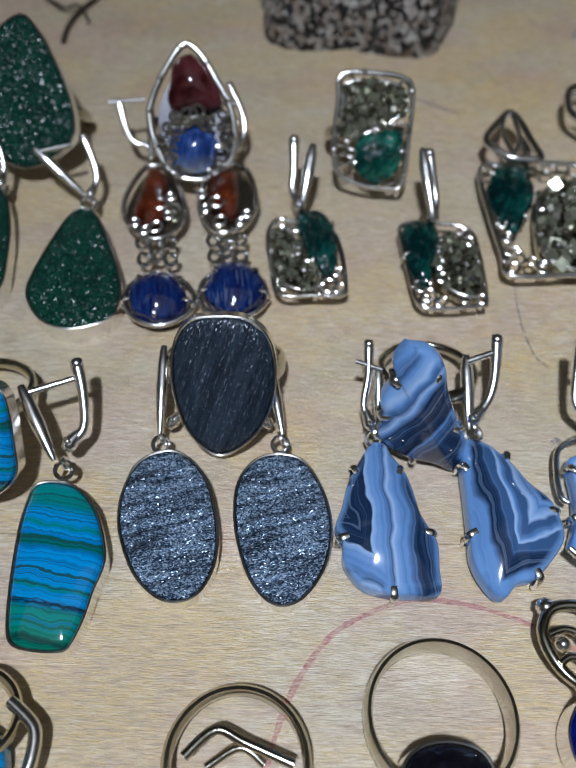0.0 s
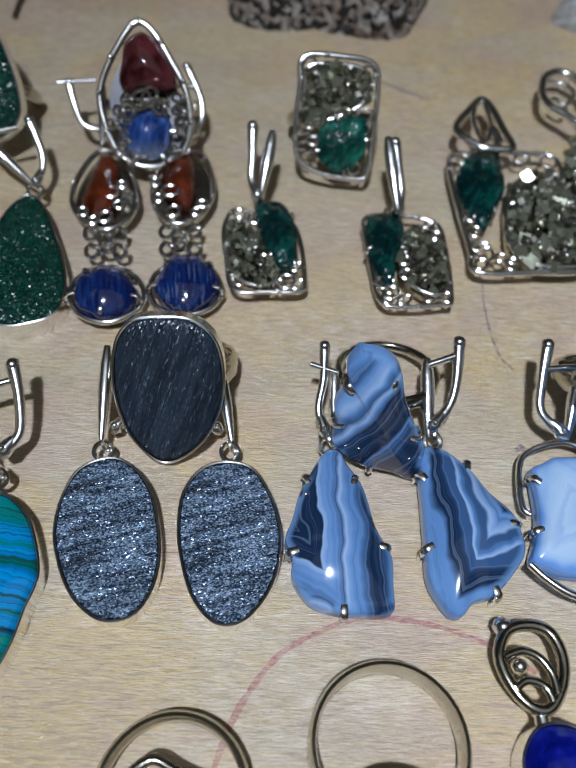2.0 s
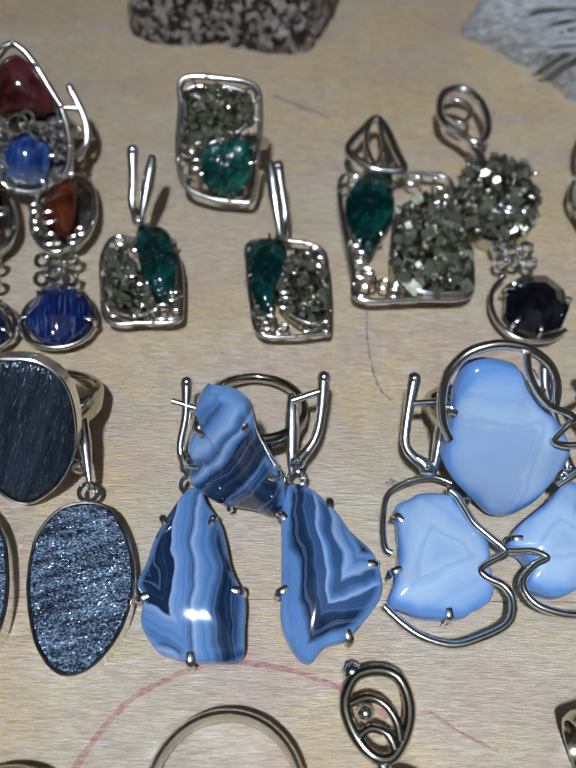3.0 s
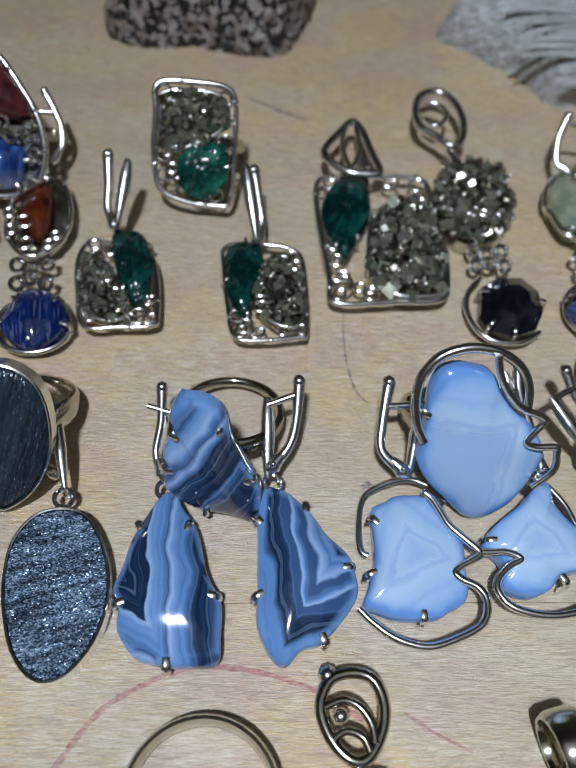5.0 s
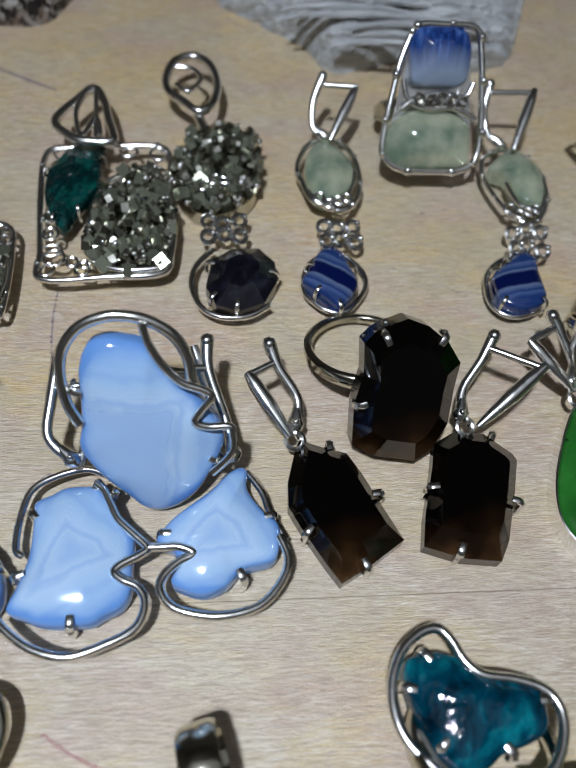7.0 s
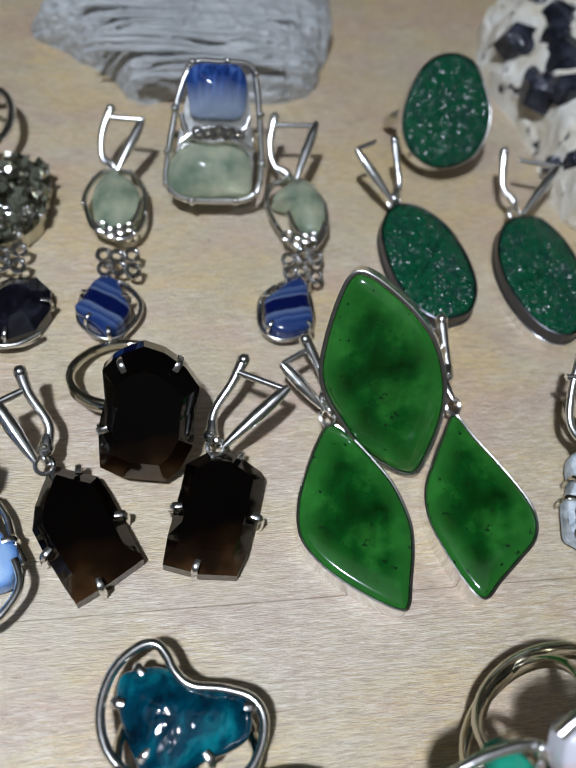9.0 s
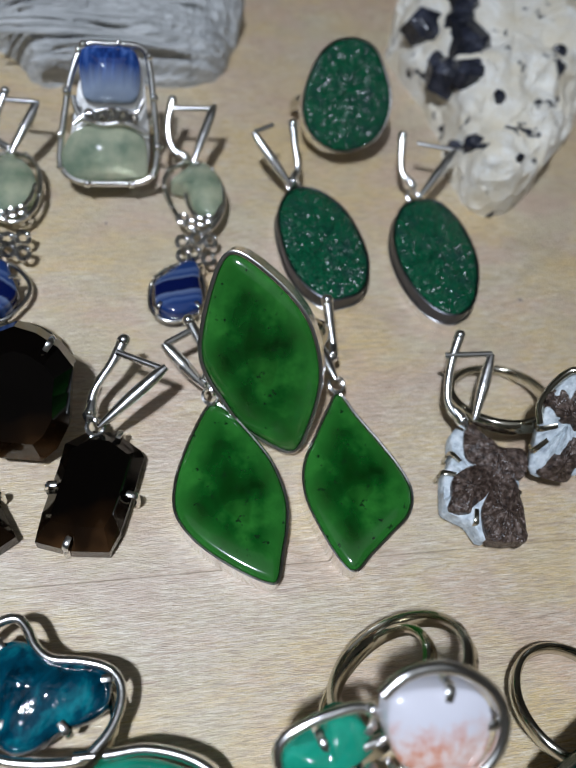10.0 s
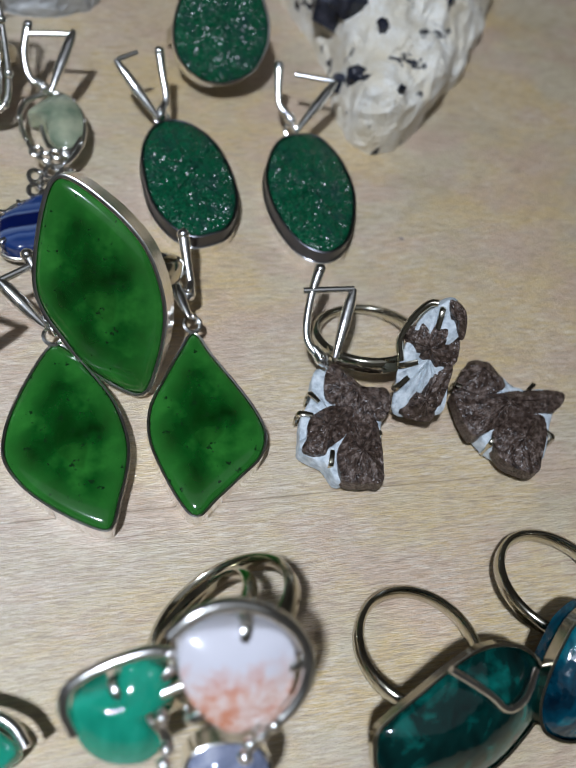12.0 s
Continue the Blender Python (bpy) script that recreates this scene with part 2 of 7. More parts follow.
def pale_agate_material(name, sides, flat_lines=False):
    """Milky blue: three-sided rings round a middle, or level hair lines; a deeper blue skin at the rim."""
    m = Nodes(name, 0.10)
    xyz = m.add("ShaderNodeSeparateXYZ", Vector=m.face())
    wob = m.math("MULTIPLY", m.math("SUBTRACT", m.noise(m.face(), 0.22, 3), 0.5), 3.0)
    across = None
    for sx, sy, start in sides:
        one = m.math("SUBTRACT", m.math("ADD", m.math("MULTIPLY", xyz.outputs[0], sx), m.math("MULTIPLY", xyz.outputs[1], sy)), start)
        across = one if across is None else m.math("SMOOTH_MAX", across, one)
    across = m.math("ADD", across, wob)
    col = m.ramp(m.math("DIVIDE", across, 10.0), [(0.0, (0.34, 0.50, 0.74)), (0.14, (0.43, 0.59, 0.77)), (0.19, (0.33, 0.49, 0.74)), (0.27, (0.44, 0.60, 0.79)), (0.45, (0.37, 0.55, 0.77)),
                                                  (0.52, (0.30, 0.47, 0.74)), (0.60, (0.34, 0.52, 0.76)), (0.85, (0.22, 0.40, 0.72))])
    hair = m.ramp(m.math("SINE", m.math("MULTIPLY", across, 13.0)), [(0.45, 0.0), (1.0, 0.28)])
    zone = m.ramp(m.noise(m.face((0.15, 0.15, 1), 0, (5, 2, 0)), 1.0, 2), [(0.44, 0.0), (0.56, 1.0)])
    col = m.mix(m.math("MULTIPLY", hair, zone), col, (0.27, 0.43, 0.70))
    if flat_lines:
        deep = m.ramp(m.math("DIVIDE", m.math("ADD", across, 1.0), 4.0), [(0.30, 0.0), (0.42, 0.55), (0.50, 0.1), (0.60, 0.5), (0.70, 0.0)])
        col = m.mix(m.math("MULTIPLY", deep, zone), col, (0.25, 0.40, 0.68))
    rim = m.math("ADD", m.rim(), m.math("MULTIPLY", m.math("SUBTRACT", m.noise(m.face(), 0.16, 2), 0.5), 0.30))
    m.set("Base Color", m.mix(m.ramp(rim, [(0.04, 1.0), (0.13, 0.25), (0.22, 0.0)]), col, (0.14, 0.31, 0.66)))
    m.set("Coat Weight", 0.6)
    m.set("Coat Roughness", 0.05)
    return m.mat


def jade_material():
    m = Nodes("green_jade", 0.13)
    n = m.noise(m.face(), 0.13, 4, 0.55)
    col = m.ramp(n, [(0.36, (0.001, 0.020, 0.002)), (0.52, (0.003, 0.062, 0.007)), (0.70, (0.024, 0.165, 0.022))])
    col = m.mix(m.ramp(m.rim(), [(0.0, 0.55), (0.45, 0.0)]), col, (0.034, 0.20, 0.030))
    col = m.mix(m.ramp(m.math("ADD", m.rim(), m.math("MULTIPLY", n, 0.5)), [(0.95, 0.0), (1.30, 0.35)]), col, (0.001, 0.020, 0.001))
    specks = m.ramp(m.noise(m.face(), 0.8, 3), [(0.645, 0.0), (0.70, 0.9)])
    m.set("Base Color", m.mix(specks, col, (0.004, 0.022, 0.006)))
    m.set("Coat Weight", 0.5)
    m.set("Coat Roughness", 0.08)
    return m.mat


def smoky_material():
    m = Nodes("smoky_quartz", 0.04, 0.0, (0.34, 0.20, 0.11))
    y = m.add("ShaderNodeSeparateXYZ", Vector=m.face((0.05, 0.05, 1))).outputs[1]
    low = m.math("SUBTRACT", m.math("MULTIPLY", m.noise(m.face(), 0.14, 2), 0.5), y)
    m.set("Base Color", m.ramp(low, [(0.45, (0.002, 0.0014, 0.0012)), (0.62, (0.018, 0.008, 0.003)), (0.80, (0.13, 0.060, 0.022))]))
    m.set("Transmission Weight", 0.45)
    m.set("IOR", 1.54)
    return m.mat


def raw_crystal_material(name, dark, mid, light, rough=0.18, scale=0.55, bump=0.7):
    m = Nodes(name, rough)
    n = m.noise(m.face((1, 0.6, 1), 25), scale, 4, 0.6, 0.5)
    m.set("Base Color", m.ramp(n, [(0.32, dark), (0.52, mid), (0.72, light)]))
    c = m.cells(m.face((1.3, 0.8, 1), 30), 0.9)
    m.bump(m.mix(0.4, c.outputs["Distance"], n), bump, 0.0008)
    m.set("Coat Weight", 0.2)
    return m.mat


def pink_material():
    m = Nodes("white_and_pink_stone", 0.22)
    n = m.noise(m.face(), 0.55, 5, 0.7)
    low = m.add("ShaderNodeSeparateXYZ", Vector=m.face((0.05, 0.085, 1), 0, (0, 0.5, 0))).outputs[1]
    flecks = m.ramp(n, [(0.40, (0.62, 0.25, 0.15)), (0.56, (0.74, 0.55, 0.48)), (0.70, (0.78, 0.72, 0.71))])
    m.set("Base Color", m.mix(m.ramp(m.math("ADD", low, m.math("MULTIPLY", n, 0.5)), [(0.62, 0.0), (0.92, 1.0)]), flecks, (0.64, 0.63, 0.68)))
    m.set("Coat Weight", 0.4)
    return m.mat


def kyanite_material(name="blue_kyanite", turn=80, streak=0.0, wide=1.0):
    """Deep blue, with bladed streaks along one direction; streak says how pale they are."""
    m = Nodes(name, 0.10)
    n = m.noise(m.face((0.10, 0.85 / wide, 1), turn), 1.0, 3, 0.55)
    col = m.ramp(n, [(0.36, (0.002, 0.006, 0.050)), (0.52, (0.003, 0.013, 0.085)), (0.64, (0.006, 0.028, 0.13))])
    thin = m.ramp(m.noise(m.face((0.09, 2.2 / wide, 1), turn, (3, 7, 0)), 1.0, 2, 0.5), [(0.56, 0.0), (0.64, 1.0)])
    col = m.mix(m.math("MULTIPLY", thin, streak), col, (0.26, 0.34, 0.50))
    m.set("Base Color", col)
    m.set("Specular IOR Level", 0.7)
    m.set("Coat Weight", 0.7)
    return m.mat


def barred_kyanite_material(name, turn):
    """A dark bar through the middle between two pale lines, mid blue outside."""
    m = Nodes(name, 0.10)
    y = m.add("ShaderNodeSeparateXYZ", Vector=m.face((1, 1, 1), turn)).outputs[1]
    y = m.math("ADD", y, m.math("MULTIPLY", m.math("SUBTRACT", m.noise(m.face(), 0.3, 3), 0.5), 0.9))
    mid, dark, line = (0.012, 0.035, 0.13), (0.002, 0.006, 0.05), (0.11, 0.15, 0.25)
    col = m.ramp(m.math("ADD", m.math("MULTIPLY", y, 0.1), 0.5), [(0.12, mid), (0.20, (0.06, 0.10, 0.22)), (0.24, mid), (0.34, line), (0.38, dark), (0.60, dark), (0.65, line), (0.69, mid), (0.80, (0.07, 0.11, 0.22)), (0.84, mid)])
    m.set("Base Color", col)
    m.set("Coat Weight", 0.7)
    return m.mat


def graded_kyanite_material(name, low, high):
    """Blue at the upper end, fading to pale grey-blue below."""
    m = Nodes(name, 0.07)
    at = m.add("ShaderNodeSeparateXYZ", Vector=m.face((1, 1, 1), 0)).outputs[1]
    at = m.math("ADD", at, m.math("MULTIPLY", m.noise(m.face((0.7, 0.12, 1)), 1.0, 3), 3.0))
    n = m.noise(m.face((0.9, 0.10, 1), 8), 1.0, 4, 0.6)
    blue = m.ramp(n, [(0.36, (0.006, 0.018, 0.10)), (0.54, (0.020, 0.065, 0.24)), (0.72, (0.10, 0.18, 0.42))])
    m.set("Base Color", m.mix(m.ramp(m.math("MULTIPLY", m.math("SUBTRACT", at, low), 1.0 / (high - low)), [(0.0, 0.0), (1.0, 1.0)]), (0.27, 0.33, 0.43), blue))
    m.set("Specular IOR Level", 0.7)
    m.set("Coat Weight", 0.7)
    return m.mat


def clear_stone_material(name, deep, bright, through=0.5, scale=0.16):
    """A see-through polished stone with soft clouds and a few inner cracks."""
    m = Nodes(name, 0.05)
    n = m.noise(m.face(), scale, 3, 0.5)
    m.set("Base Color", m.ramp(n, [(0.34, deep), (0.66, bright)]))
    m.set("Transmission Weight", through)
    m.set("IOR", 1.5)
    m.set("Coat Weight", 0.5)
    m.bump(n, 0.25, 0.0006)
    return m.mat


def grainy_material(name, dark, mid, light, scale=1.0, rough=0.5, glint=0.5):
    m = Nodes(name, rough)
    n = m.noise(m.obj(1000), 0.45 * scale, 5, 0.65)
    c = m.cells(m.obj(1000), 3.0 * scale)
    m.set("Base Color", m.ramp(n, [(0.34, dark), (0.5, mid), (0.68, light)]))
    m.sparkle(c.outputs["Color"], glint)
    return m.mat


def mottled_material(name, light, second, dark, scale, amount):
    m = Nodes(name, 0.6)
    v = m.obj(1000)
    n = m.noise(v, scale, 5, 0.6, 0.3)
    base = m.ramp(m.noise(v, scale * 0.6, 4), [(0.35, second), (0.6, light)])
    base = m.mix(m.ramp(m.noise(v, scale * 5, 4), [(0.35, 0.5), (0.6, 0.0)]), base, second)
    patch = m.ramp(n, [(amount, 1.0), (amount + 0.03, 0.0)])
    m.set("Base Color", m.mix(patch, base, dark))
    m.set("Roughness", m.ramp(patch, [(0.0, 0.65), (1.0, 0.22)]))
    m.bump(m.mix(0.5, n, m.noise(v, scale * 7, 4)), 0.9, 0.0012)
    return m.mat


def fibre_material():
    m = Nodes("grey_fibrous_mineral", 0.55)
    n = m.noise(m.obj((120, 1400, 900)), 1.0, 4, 0.6)
    b = m.noise(m.obj(90), 1.0, 3)
    col = m.ramp(n, [(0.3, (0.32, 0.33, 0.32)), (0.5, (0.50, 0.51, 0.50)), (0.7, (0.70, 0.71, 0.70))])
    m.set("Base Color", m.mix(m.ramp(b, [(0.3, 0.35), (0.6, 0.0)]), col, (0.22, 0.23, 0.24)))
    m.bump(n, 0.9, 0.001)
    return m.mat


def ink_material(name, colour, low, high):
    m = Nodes(name, 0.6, 0.0, colour)
    m.set("Alpha", m.ramp(m.noise(m.obj((900, 2200, 900)), 1.0, 5, 0.75), [(low, 0.0), (high, 0.8)]))
    return m.mat


def plain_material(name, colour, rough=0.7):
    m = Nodes(name, rough)
    n = m.noise(m.obj(14), 1.0, 5)
    m.set("Base Color", m.ramp(n, [(0.3, tuple(c * 0.85 for c in colour)), (0.7, colour)]))
    m.bump(m.noise(m.obj(120), 1.0, 3), 0.2, 0.001)
    return m.mat


WOOD = wood_material()
SILVER = silver_material()
STEEL = silver_material("bright_silver", (0.96, 0.96, 0.94), 0.20, 1.0)
GOLDEN = silver_material("warm_silver", (0.60, 0.57, 0.47), 0.14, 1.0)
DARKSIDE = silver_material("dark_bezel", (0.10, 0.10, 0.11), 0.35)
DRUZY = druzy_material("dark_green_druzy", (0.001, 0.020, 0.013), (0.006, 0.072, 0.046), (0.003, 0.022, 0.018), 4.0)
UVAROVITE = druzy_material("bright_green_druzy", (0.001, 0.034, 0.015), (0.004, 0.115, 0.048), (0.010, 0.040, 0.036), 4.4)
SHEEN = sheen_material()
SLATE = slate_material()
TURQUOISE = turquoise_material()
AGATE_FAN = agate_material("fan_banded_blue_agate", ((1.0, 0.03, -2.9), (-0.59, -0.81, 5.8)), "MAXIMUM",
                           [(0.0, NAVY), (0.25, MILK), (1.0, LIGHT), (2.2, LIGHT), (3.0, MID), (3.6, MILK), (4.4, LIGHT), (5.6, LIGHT), (6.4, MID), (7.2, NAVY), (8.6, NAVY), (9.4, MID)], 10.0, 0.47)
AGATE_HOOK = agate_material("hook_banded_blue_agate", ((1.0, 0.10, -4.3), (-0.30, 0.95, -9.6)), "MINIMUM",
                            [(0.0, LIGHT), (0.7, NAVY), (2.2, NAVY), (2.8, MID), (4.0, MID), (4.3, MILK), (4.8, LIGHT), (5.5, MID), (6.3, MID), (6.8, MILK), (8.0, LIGHT), (9.0, LIGHT), (9.7, NAVY)], 11.0, 0.44)
AGATE_SLANT = agate_material("slant_banded_blue_agate", ((0.80, -0.60, -8.6),), "MAXIMUM",
                             [(0.0, LIGHT), (1.6, MID), (2.4, LIGHT), (4.0, MILK), (4.5, LIGHT), (5.4, MID), (6.1, MILK), (6.6, LIGHT), (7.6, NAVY), (12.0, NAVY), (12.6, LIGHT), (13.0, MID), (15.0, NAVY)], 16.0, 0.53)
PALE_AGATE_PAIR = (pale_agate_material("pale_agate_left_leaning", ((-0.94, 0.34, 0.5), (0.62, 0.78, 0.5), (0.40, -0.92, 0.5))),
                   pale_agate_material("pale_agate_upright", ((-0.80, 0.60, 0.3), (0.80, 0.60, 0.3), (0.05, -1.0, 0.5))))
PALE_AGATE_LINED = pale_agate_material("pale_agate_level_lines", ((0.02, 1.0, 1.5), (1.0, -0.1, 3.0)), True)
JADE = jade_material()
SMOKY = smoky_material()
EMERALD = raw_crystal_material("raw_green_emerald", (0.0, 0.007, 0.008), (0.0006, 0.020, 0.019), (0.003, 0.075, 0.060), 0.12, 0.42, 0.55)
BRIGHT_EMERALD = raw_crystal_material("bright_green_emerald", (0.0, 0.014, 0.012), (0.002, 0.060, 0.046), (0.012, 0.20, 0.14), 0.12, 0.42, 0.6)
TEAL = raw_crystal_material("teal_blue_stone", (0.0, 0.006, 0.014), (0.0, 0.042, 0.070), (0.003, 0.17, 0.20), 0.08, 0.30, 0.22)
MALACHITE = raw_crystal_material("dark_teal_green_stone", (0.0, 0.005, 0.005), (0.0006, 0.021, 0.018), (0.003, 0.13, 0.105), 0.07, 0.28, 0.05)
CHRYSO = raw_crystal_material("green_chrysoprase", (0.006, 0.20, 0.125), (0.01, 0.27, 0.17), (0.03, 0.36, 0.25), 0.10, 0.2, 0.04)
PINKSTONE = pink_material()
MOONSTONE = raw_crystal_material("grey_blue_stone", (0.10, 0.12, 0.19), (0.25, 0.28, 0.38), (0.5, 0.52, 0.6), 0.1, 0.3, 0.05)
GARNET = clear_stone_material("red_brown_garnet", (0.040, 0.004, 0.001), (0.22, 0.045, 0.016), 0.35, 0.22)
RED_GARNET = clear_stone_material("wine_red_garnet", (0.030, 0.002, 0.002), (0.17, 0.040, 0.045), 0.4, 0.30)
PREHNITE = clear_stone_material("pale_green_prehnite", (0.27, 0.37, 0.26), (0.72, 0.76, 0.54), 0.55, 0.2)
BLACK = raw_crystal_material("black_faceted_stone", (0.002, 0.002, 0.004), (0.006, 0.006, 0.010), (0.02, 0.02, 0.03), 0.06, 0.4, 0.0)
LAPIS = raw_crystal_material("deep_blue_stone", (0.0, 0.003, 0.08), (0.003, 0.008, 0.20), (0.01, 0.03, 0.36), 0.10, 0.4, 0.05)
KYANITE = kyanite_material("plain_blue_kyanite", 84, 0.05)
KYANITE_STREAKED = kyanite_material("streaked_blue_kyanite", 84, 0.25)
KYANITE_BANDED = barred_kyanite_material("banded_blue_kyanite", 32)
KYANITE_TILTED = barred_kyanite_material("tilted_blue_kyanite", -12)
PALE_KYANITE = graded_kyanite_material("pale_blue_kyanite", -6.0, 0.5)
FADING_KYANITE = graded_kyanite_material("fading_blue_kyanite", -1.5, 3.0)
PYRITE = silver_material("pyrite", (0.56, 0.55, 0.47), 0.21, 1.0)
CRYSTAL = silver_material("grey_green_crystal", (0.20, 0.21, 0.15), 0.18, 0.5)
STAUROLITE = grainy_material("brown_staurolite", (0.014, 0.009, 0.007), (0.058, 0.036, 0.026), (0.20, 0.15, 0.125), 2.4, 0.36, 1.0)
MATRIX = grainy_material("white_mica_matrix", (0.33, 0.38, 0.42), (0.52, 0.58, 0.61), (0.70, 0.74, 0.76), 1.6, 0.6, 0.5)
CREAM_ROCK = mottled_material("cream_rock", (0.88, 0.86, 0.79), (0.74, 0.66, 0.50), (0.03, 0.033, 0.042), 0.20, 0.36)
DARK_ROCK = mottled_material("black_and_white_rock", (0.66, 0.64, 0.59), (0.25, 0.17, 0.12), (0.016, 0.013, 0.013), 0.55, 0.50)
TOURMALINE = grainy_material("black_tourmaline", (0.006, 0.007, 0.010), (0.018, 0.020, 0.030), (0.06, 0.066, 0.09), 0.5, 0.25, 0.25)
QUARTZ = grainy_material("white_quartz_crust", (0.35, 0.33, 0.30), (0.58, 0.56, 0.52), (0.75, 0.74, 0.72), 2.0, 0.4, 0.8)
FIBRE = fibre_material()
PINK_INK = ink_material("pink_ink", (0.62, 0.12, 0.19), 0.33, 0.82)
BLUE_INK = ink_material("violet_ink", (0.10, 0.08, 0.22), 0.42, 0.62)
WALL = plain_material("wall_paint", (0.72, 0.70, 0.66))
FLOOR = plain_material("floor_wood", (0.25, 0.18, 0.12))
TWIG = plain_material("dark_wire", (0.05, 0.04, 0.03), 0.5)

# ---- shape helpers: all lengths in millimetres, turned to metres when a mesh is made ----


def spline(points, closed, steps):
    """A smooth line through the control points."""
    p = [Vector(q) for q in points]
    n, out = len(p), []
    for i in range(n if closed else n - 1):
        a, b = p[i], p[(i + 1) % n]
        before = p[i - 1] if closed or i else a
        after = p[(i + 2) % n] if closed or i + 2 < n else b
        for k in range(steps):
            t = k / steps
            out.append(0.5 * (2 * a + (b - before) * t + (2 * before - 5 * a + 4 * b - after) * t * t + (3 * a - before - 3 * b + after) * t ** 3))
    if not closed:
        out.append(p[-1].copy())
    return out


def joined(*geos):
    verts, faces = [], []
    for v, f in geos:
        faces += [tuple(i + len(verts) for i in face) for face in f]
        verts += v
    return verts, faces


def tube(points, r, closed=False, steps=5, sides=8, squash=1.0, up=Vector((0, 0, 1))):
    """A wire along a smooth line; r is one radius or a list of them along it."""
    line = spline(points, closed, steps) if steps else [Vector(q) for q in points]
    n = len(line)
    verts, faces = [], []
    for i, q in enumerate(line):
        a = line[i - 1] if i or closed else line[0]
        b = line[(i + 1) % n] if closed or i + 1 < n else line[-1]
        d = (b - a).normalized()
        side = d.cross(up)
        side = side.normalized() if side.length > 0.05 else d.orthogonal().normalized()
        top = side.cross(d).normalized()
        if isinstance(r, (int, float)):
            rad = r
        else:
            s = i / max(n - 1, 1) * (len(r) - 1)
            k = min(int(s), len(r) - 2)
            rad = r[k] + (r[k + 1] - r[k]) * (s - k)
        for j in range(sides):
            w = 2 * math.pi * (j + 0.5) / sides
            verts.append(q + side * (math.cos(w) * rad) + top * (math.sin(w) * rad * squash))
    rows = n if closed else n - 1
    for i in range(rows):
        for j in range(sides):
            a, b = i * sides + j, i * sides + (j + 1) % sides
            c, d = ((i + 1) % n) * sides + (j + 1) % sides, ((i + 1) % n) * sides + j
            faces.append((a, b, c, d))
    if not closed:
        faces.append(tuple(range(sides))[::-1])
        faces.append(tuple((n - 1) * sides + j for j in range(sides)))
    return verts, faces


def ball(c, r, squash=1.0):
    c, verts, faces = Vector(c), [], []
    for i in range(1, 5):
        for j in range(8):
            a, b = math.pi * i / 5, 2 * math.pi * j / 8
            verts.append(c + Vector((math.sin(a) * math.cos(b), math.sin(a) * math.sin(b), math.cos(a) * squash)) * r)
    top, low = len(verts), len(verts) + 1
    verts += [c + Vector((0, 0, r * squash)), c - Vector((0, 0, r * squash))]
    for j in range(8):
        k = (j + 1) % 8
        faces.append((top, j, k))
        faces.append((low, 24 + k, 24 + j))
        for i in range(3):
            faces.append((i * 8 + j, (i + 1) * 8 + j, (i + 1) * 8 + k, i * 8 + k))
    return verts, faces


def loop(c, r, wire, normal=(0, 0, 1), stretch=1.0, turn=0.0):
    """A closed ring of wire."""
    n = Vector(normal).normalized()
    u = Vector((1, 0, 0)) - n * n.x
    u = u.normalized()
    v = n.cross(u)
    c, pts = Vector(c), []
    for k in range(14):
        a = 2 * math.pi * k / 14
        x, y = math.cos(a) * r, math.sin(a) * r * stretch
        x, y = x * math.cos(turn) - y * math.sin(turn), x * math.sin(turn) + y * math.cos(turn)
        pts.append(c + u * x + v * y)
    return tube(pts, wire, True, 2, 6, 1.0, n)


def band(c, axis, radius, width, thick, taper=0.0, toward=(0, -1, 0)):
    """A finger ring's shank: a hoop with a rounded section, wider on the side that points toward."""
    n = Vector(axis).normalized()
    u = Vector(toward) - n * n.dot(Vector(toward))
    u = u.normalized()
    v = n.cross(u)
    c, verts, faces = Vector(c), [], []
    section = [(-0.5, -0.25), (-0.3, -0.5), (0.3, -0.5), (0.5, -0.25), (0.5, 0.15), (0.32, 0.5), (-0.32, 0.5), (-0.5, 0.15)]
    for k in range(56):
        a = 2 * math.pi * k / 56
        out = u * math.cos(a) + v * math.sin(a)
        w = width * (1 + taper * math.cos(a))
        for x, y in section:
            verts.append(c + out * (radius + y * thick) + n * (x * w))
    m = len(section)
    for k in range(56):
        for j in range(m):
            a, b = k * m + j, k * m + (j + 1) % m
            e, d = ((k + 1) % 56) * m + j, ((k + 1) % 56) * m + (j + 1) % m
            faces.append((a, e, d, b))
    return verts, faces


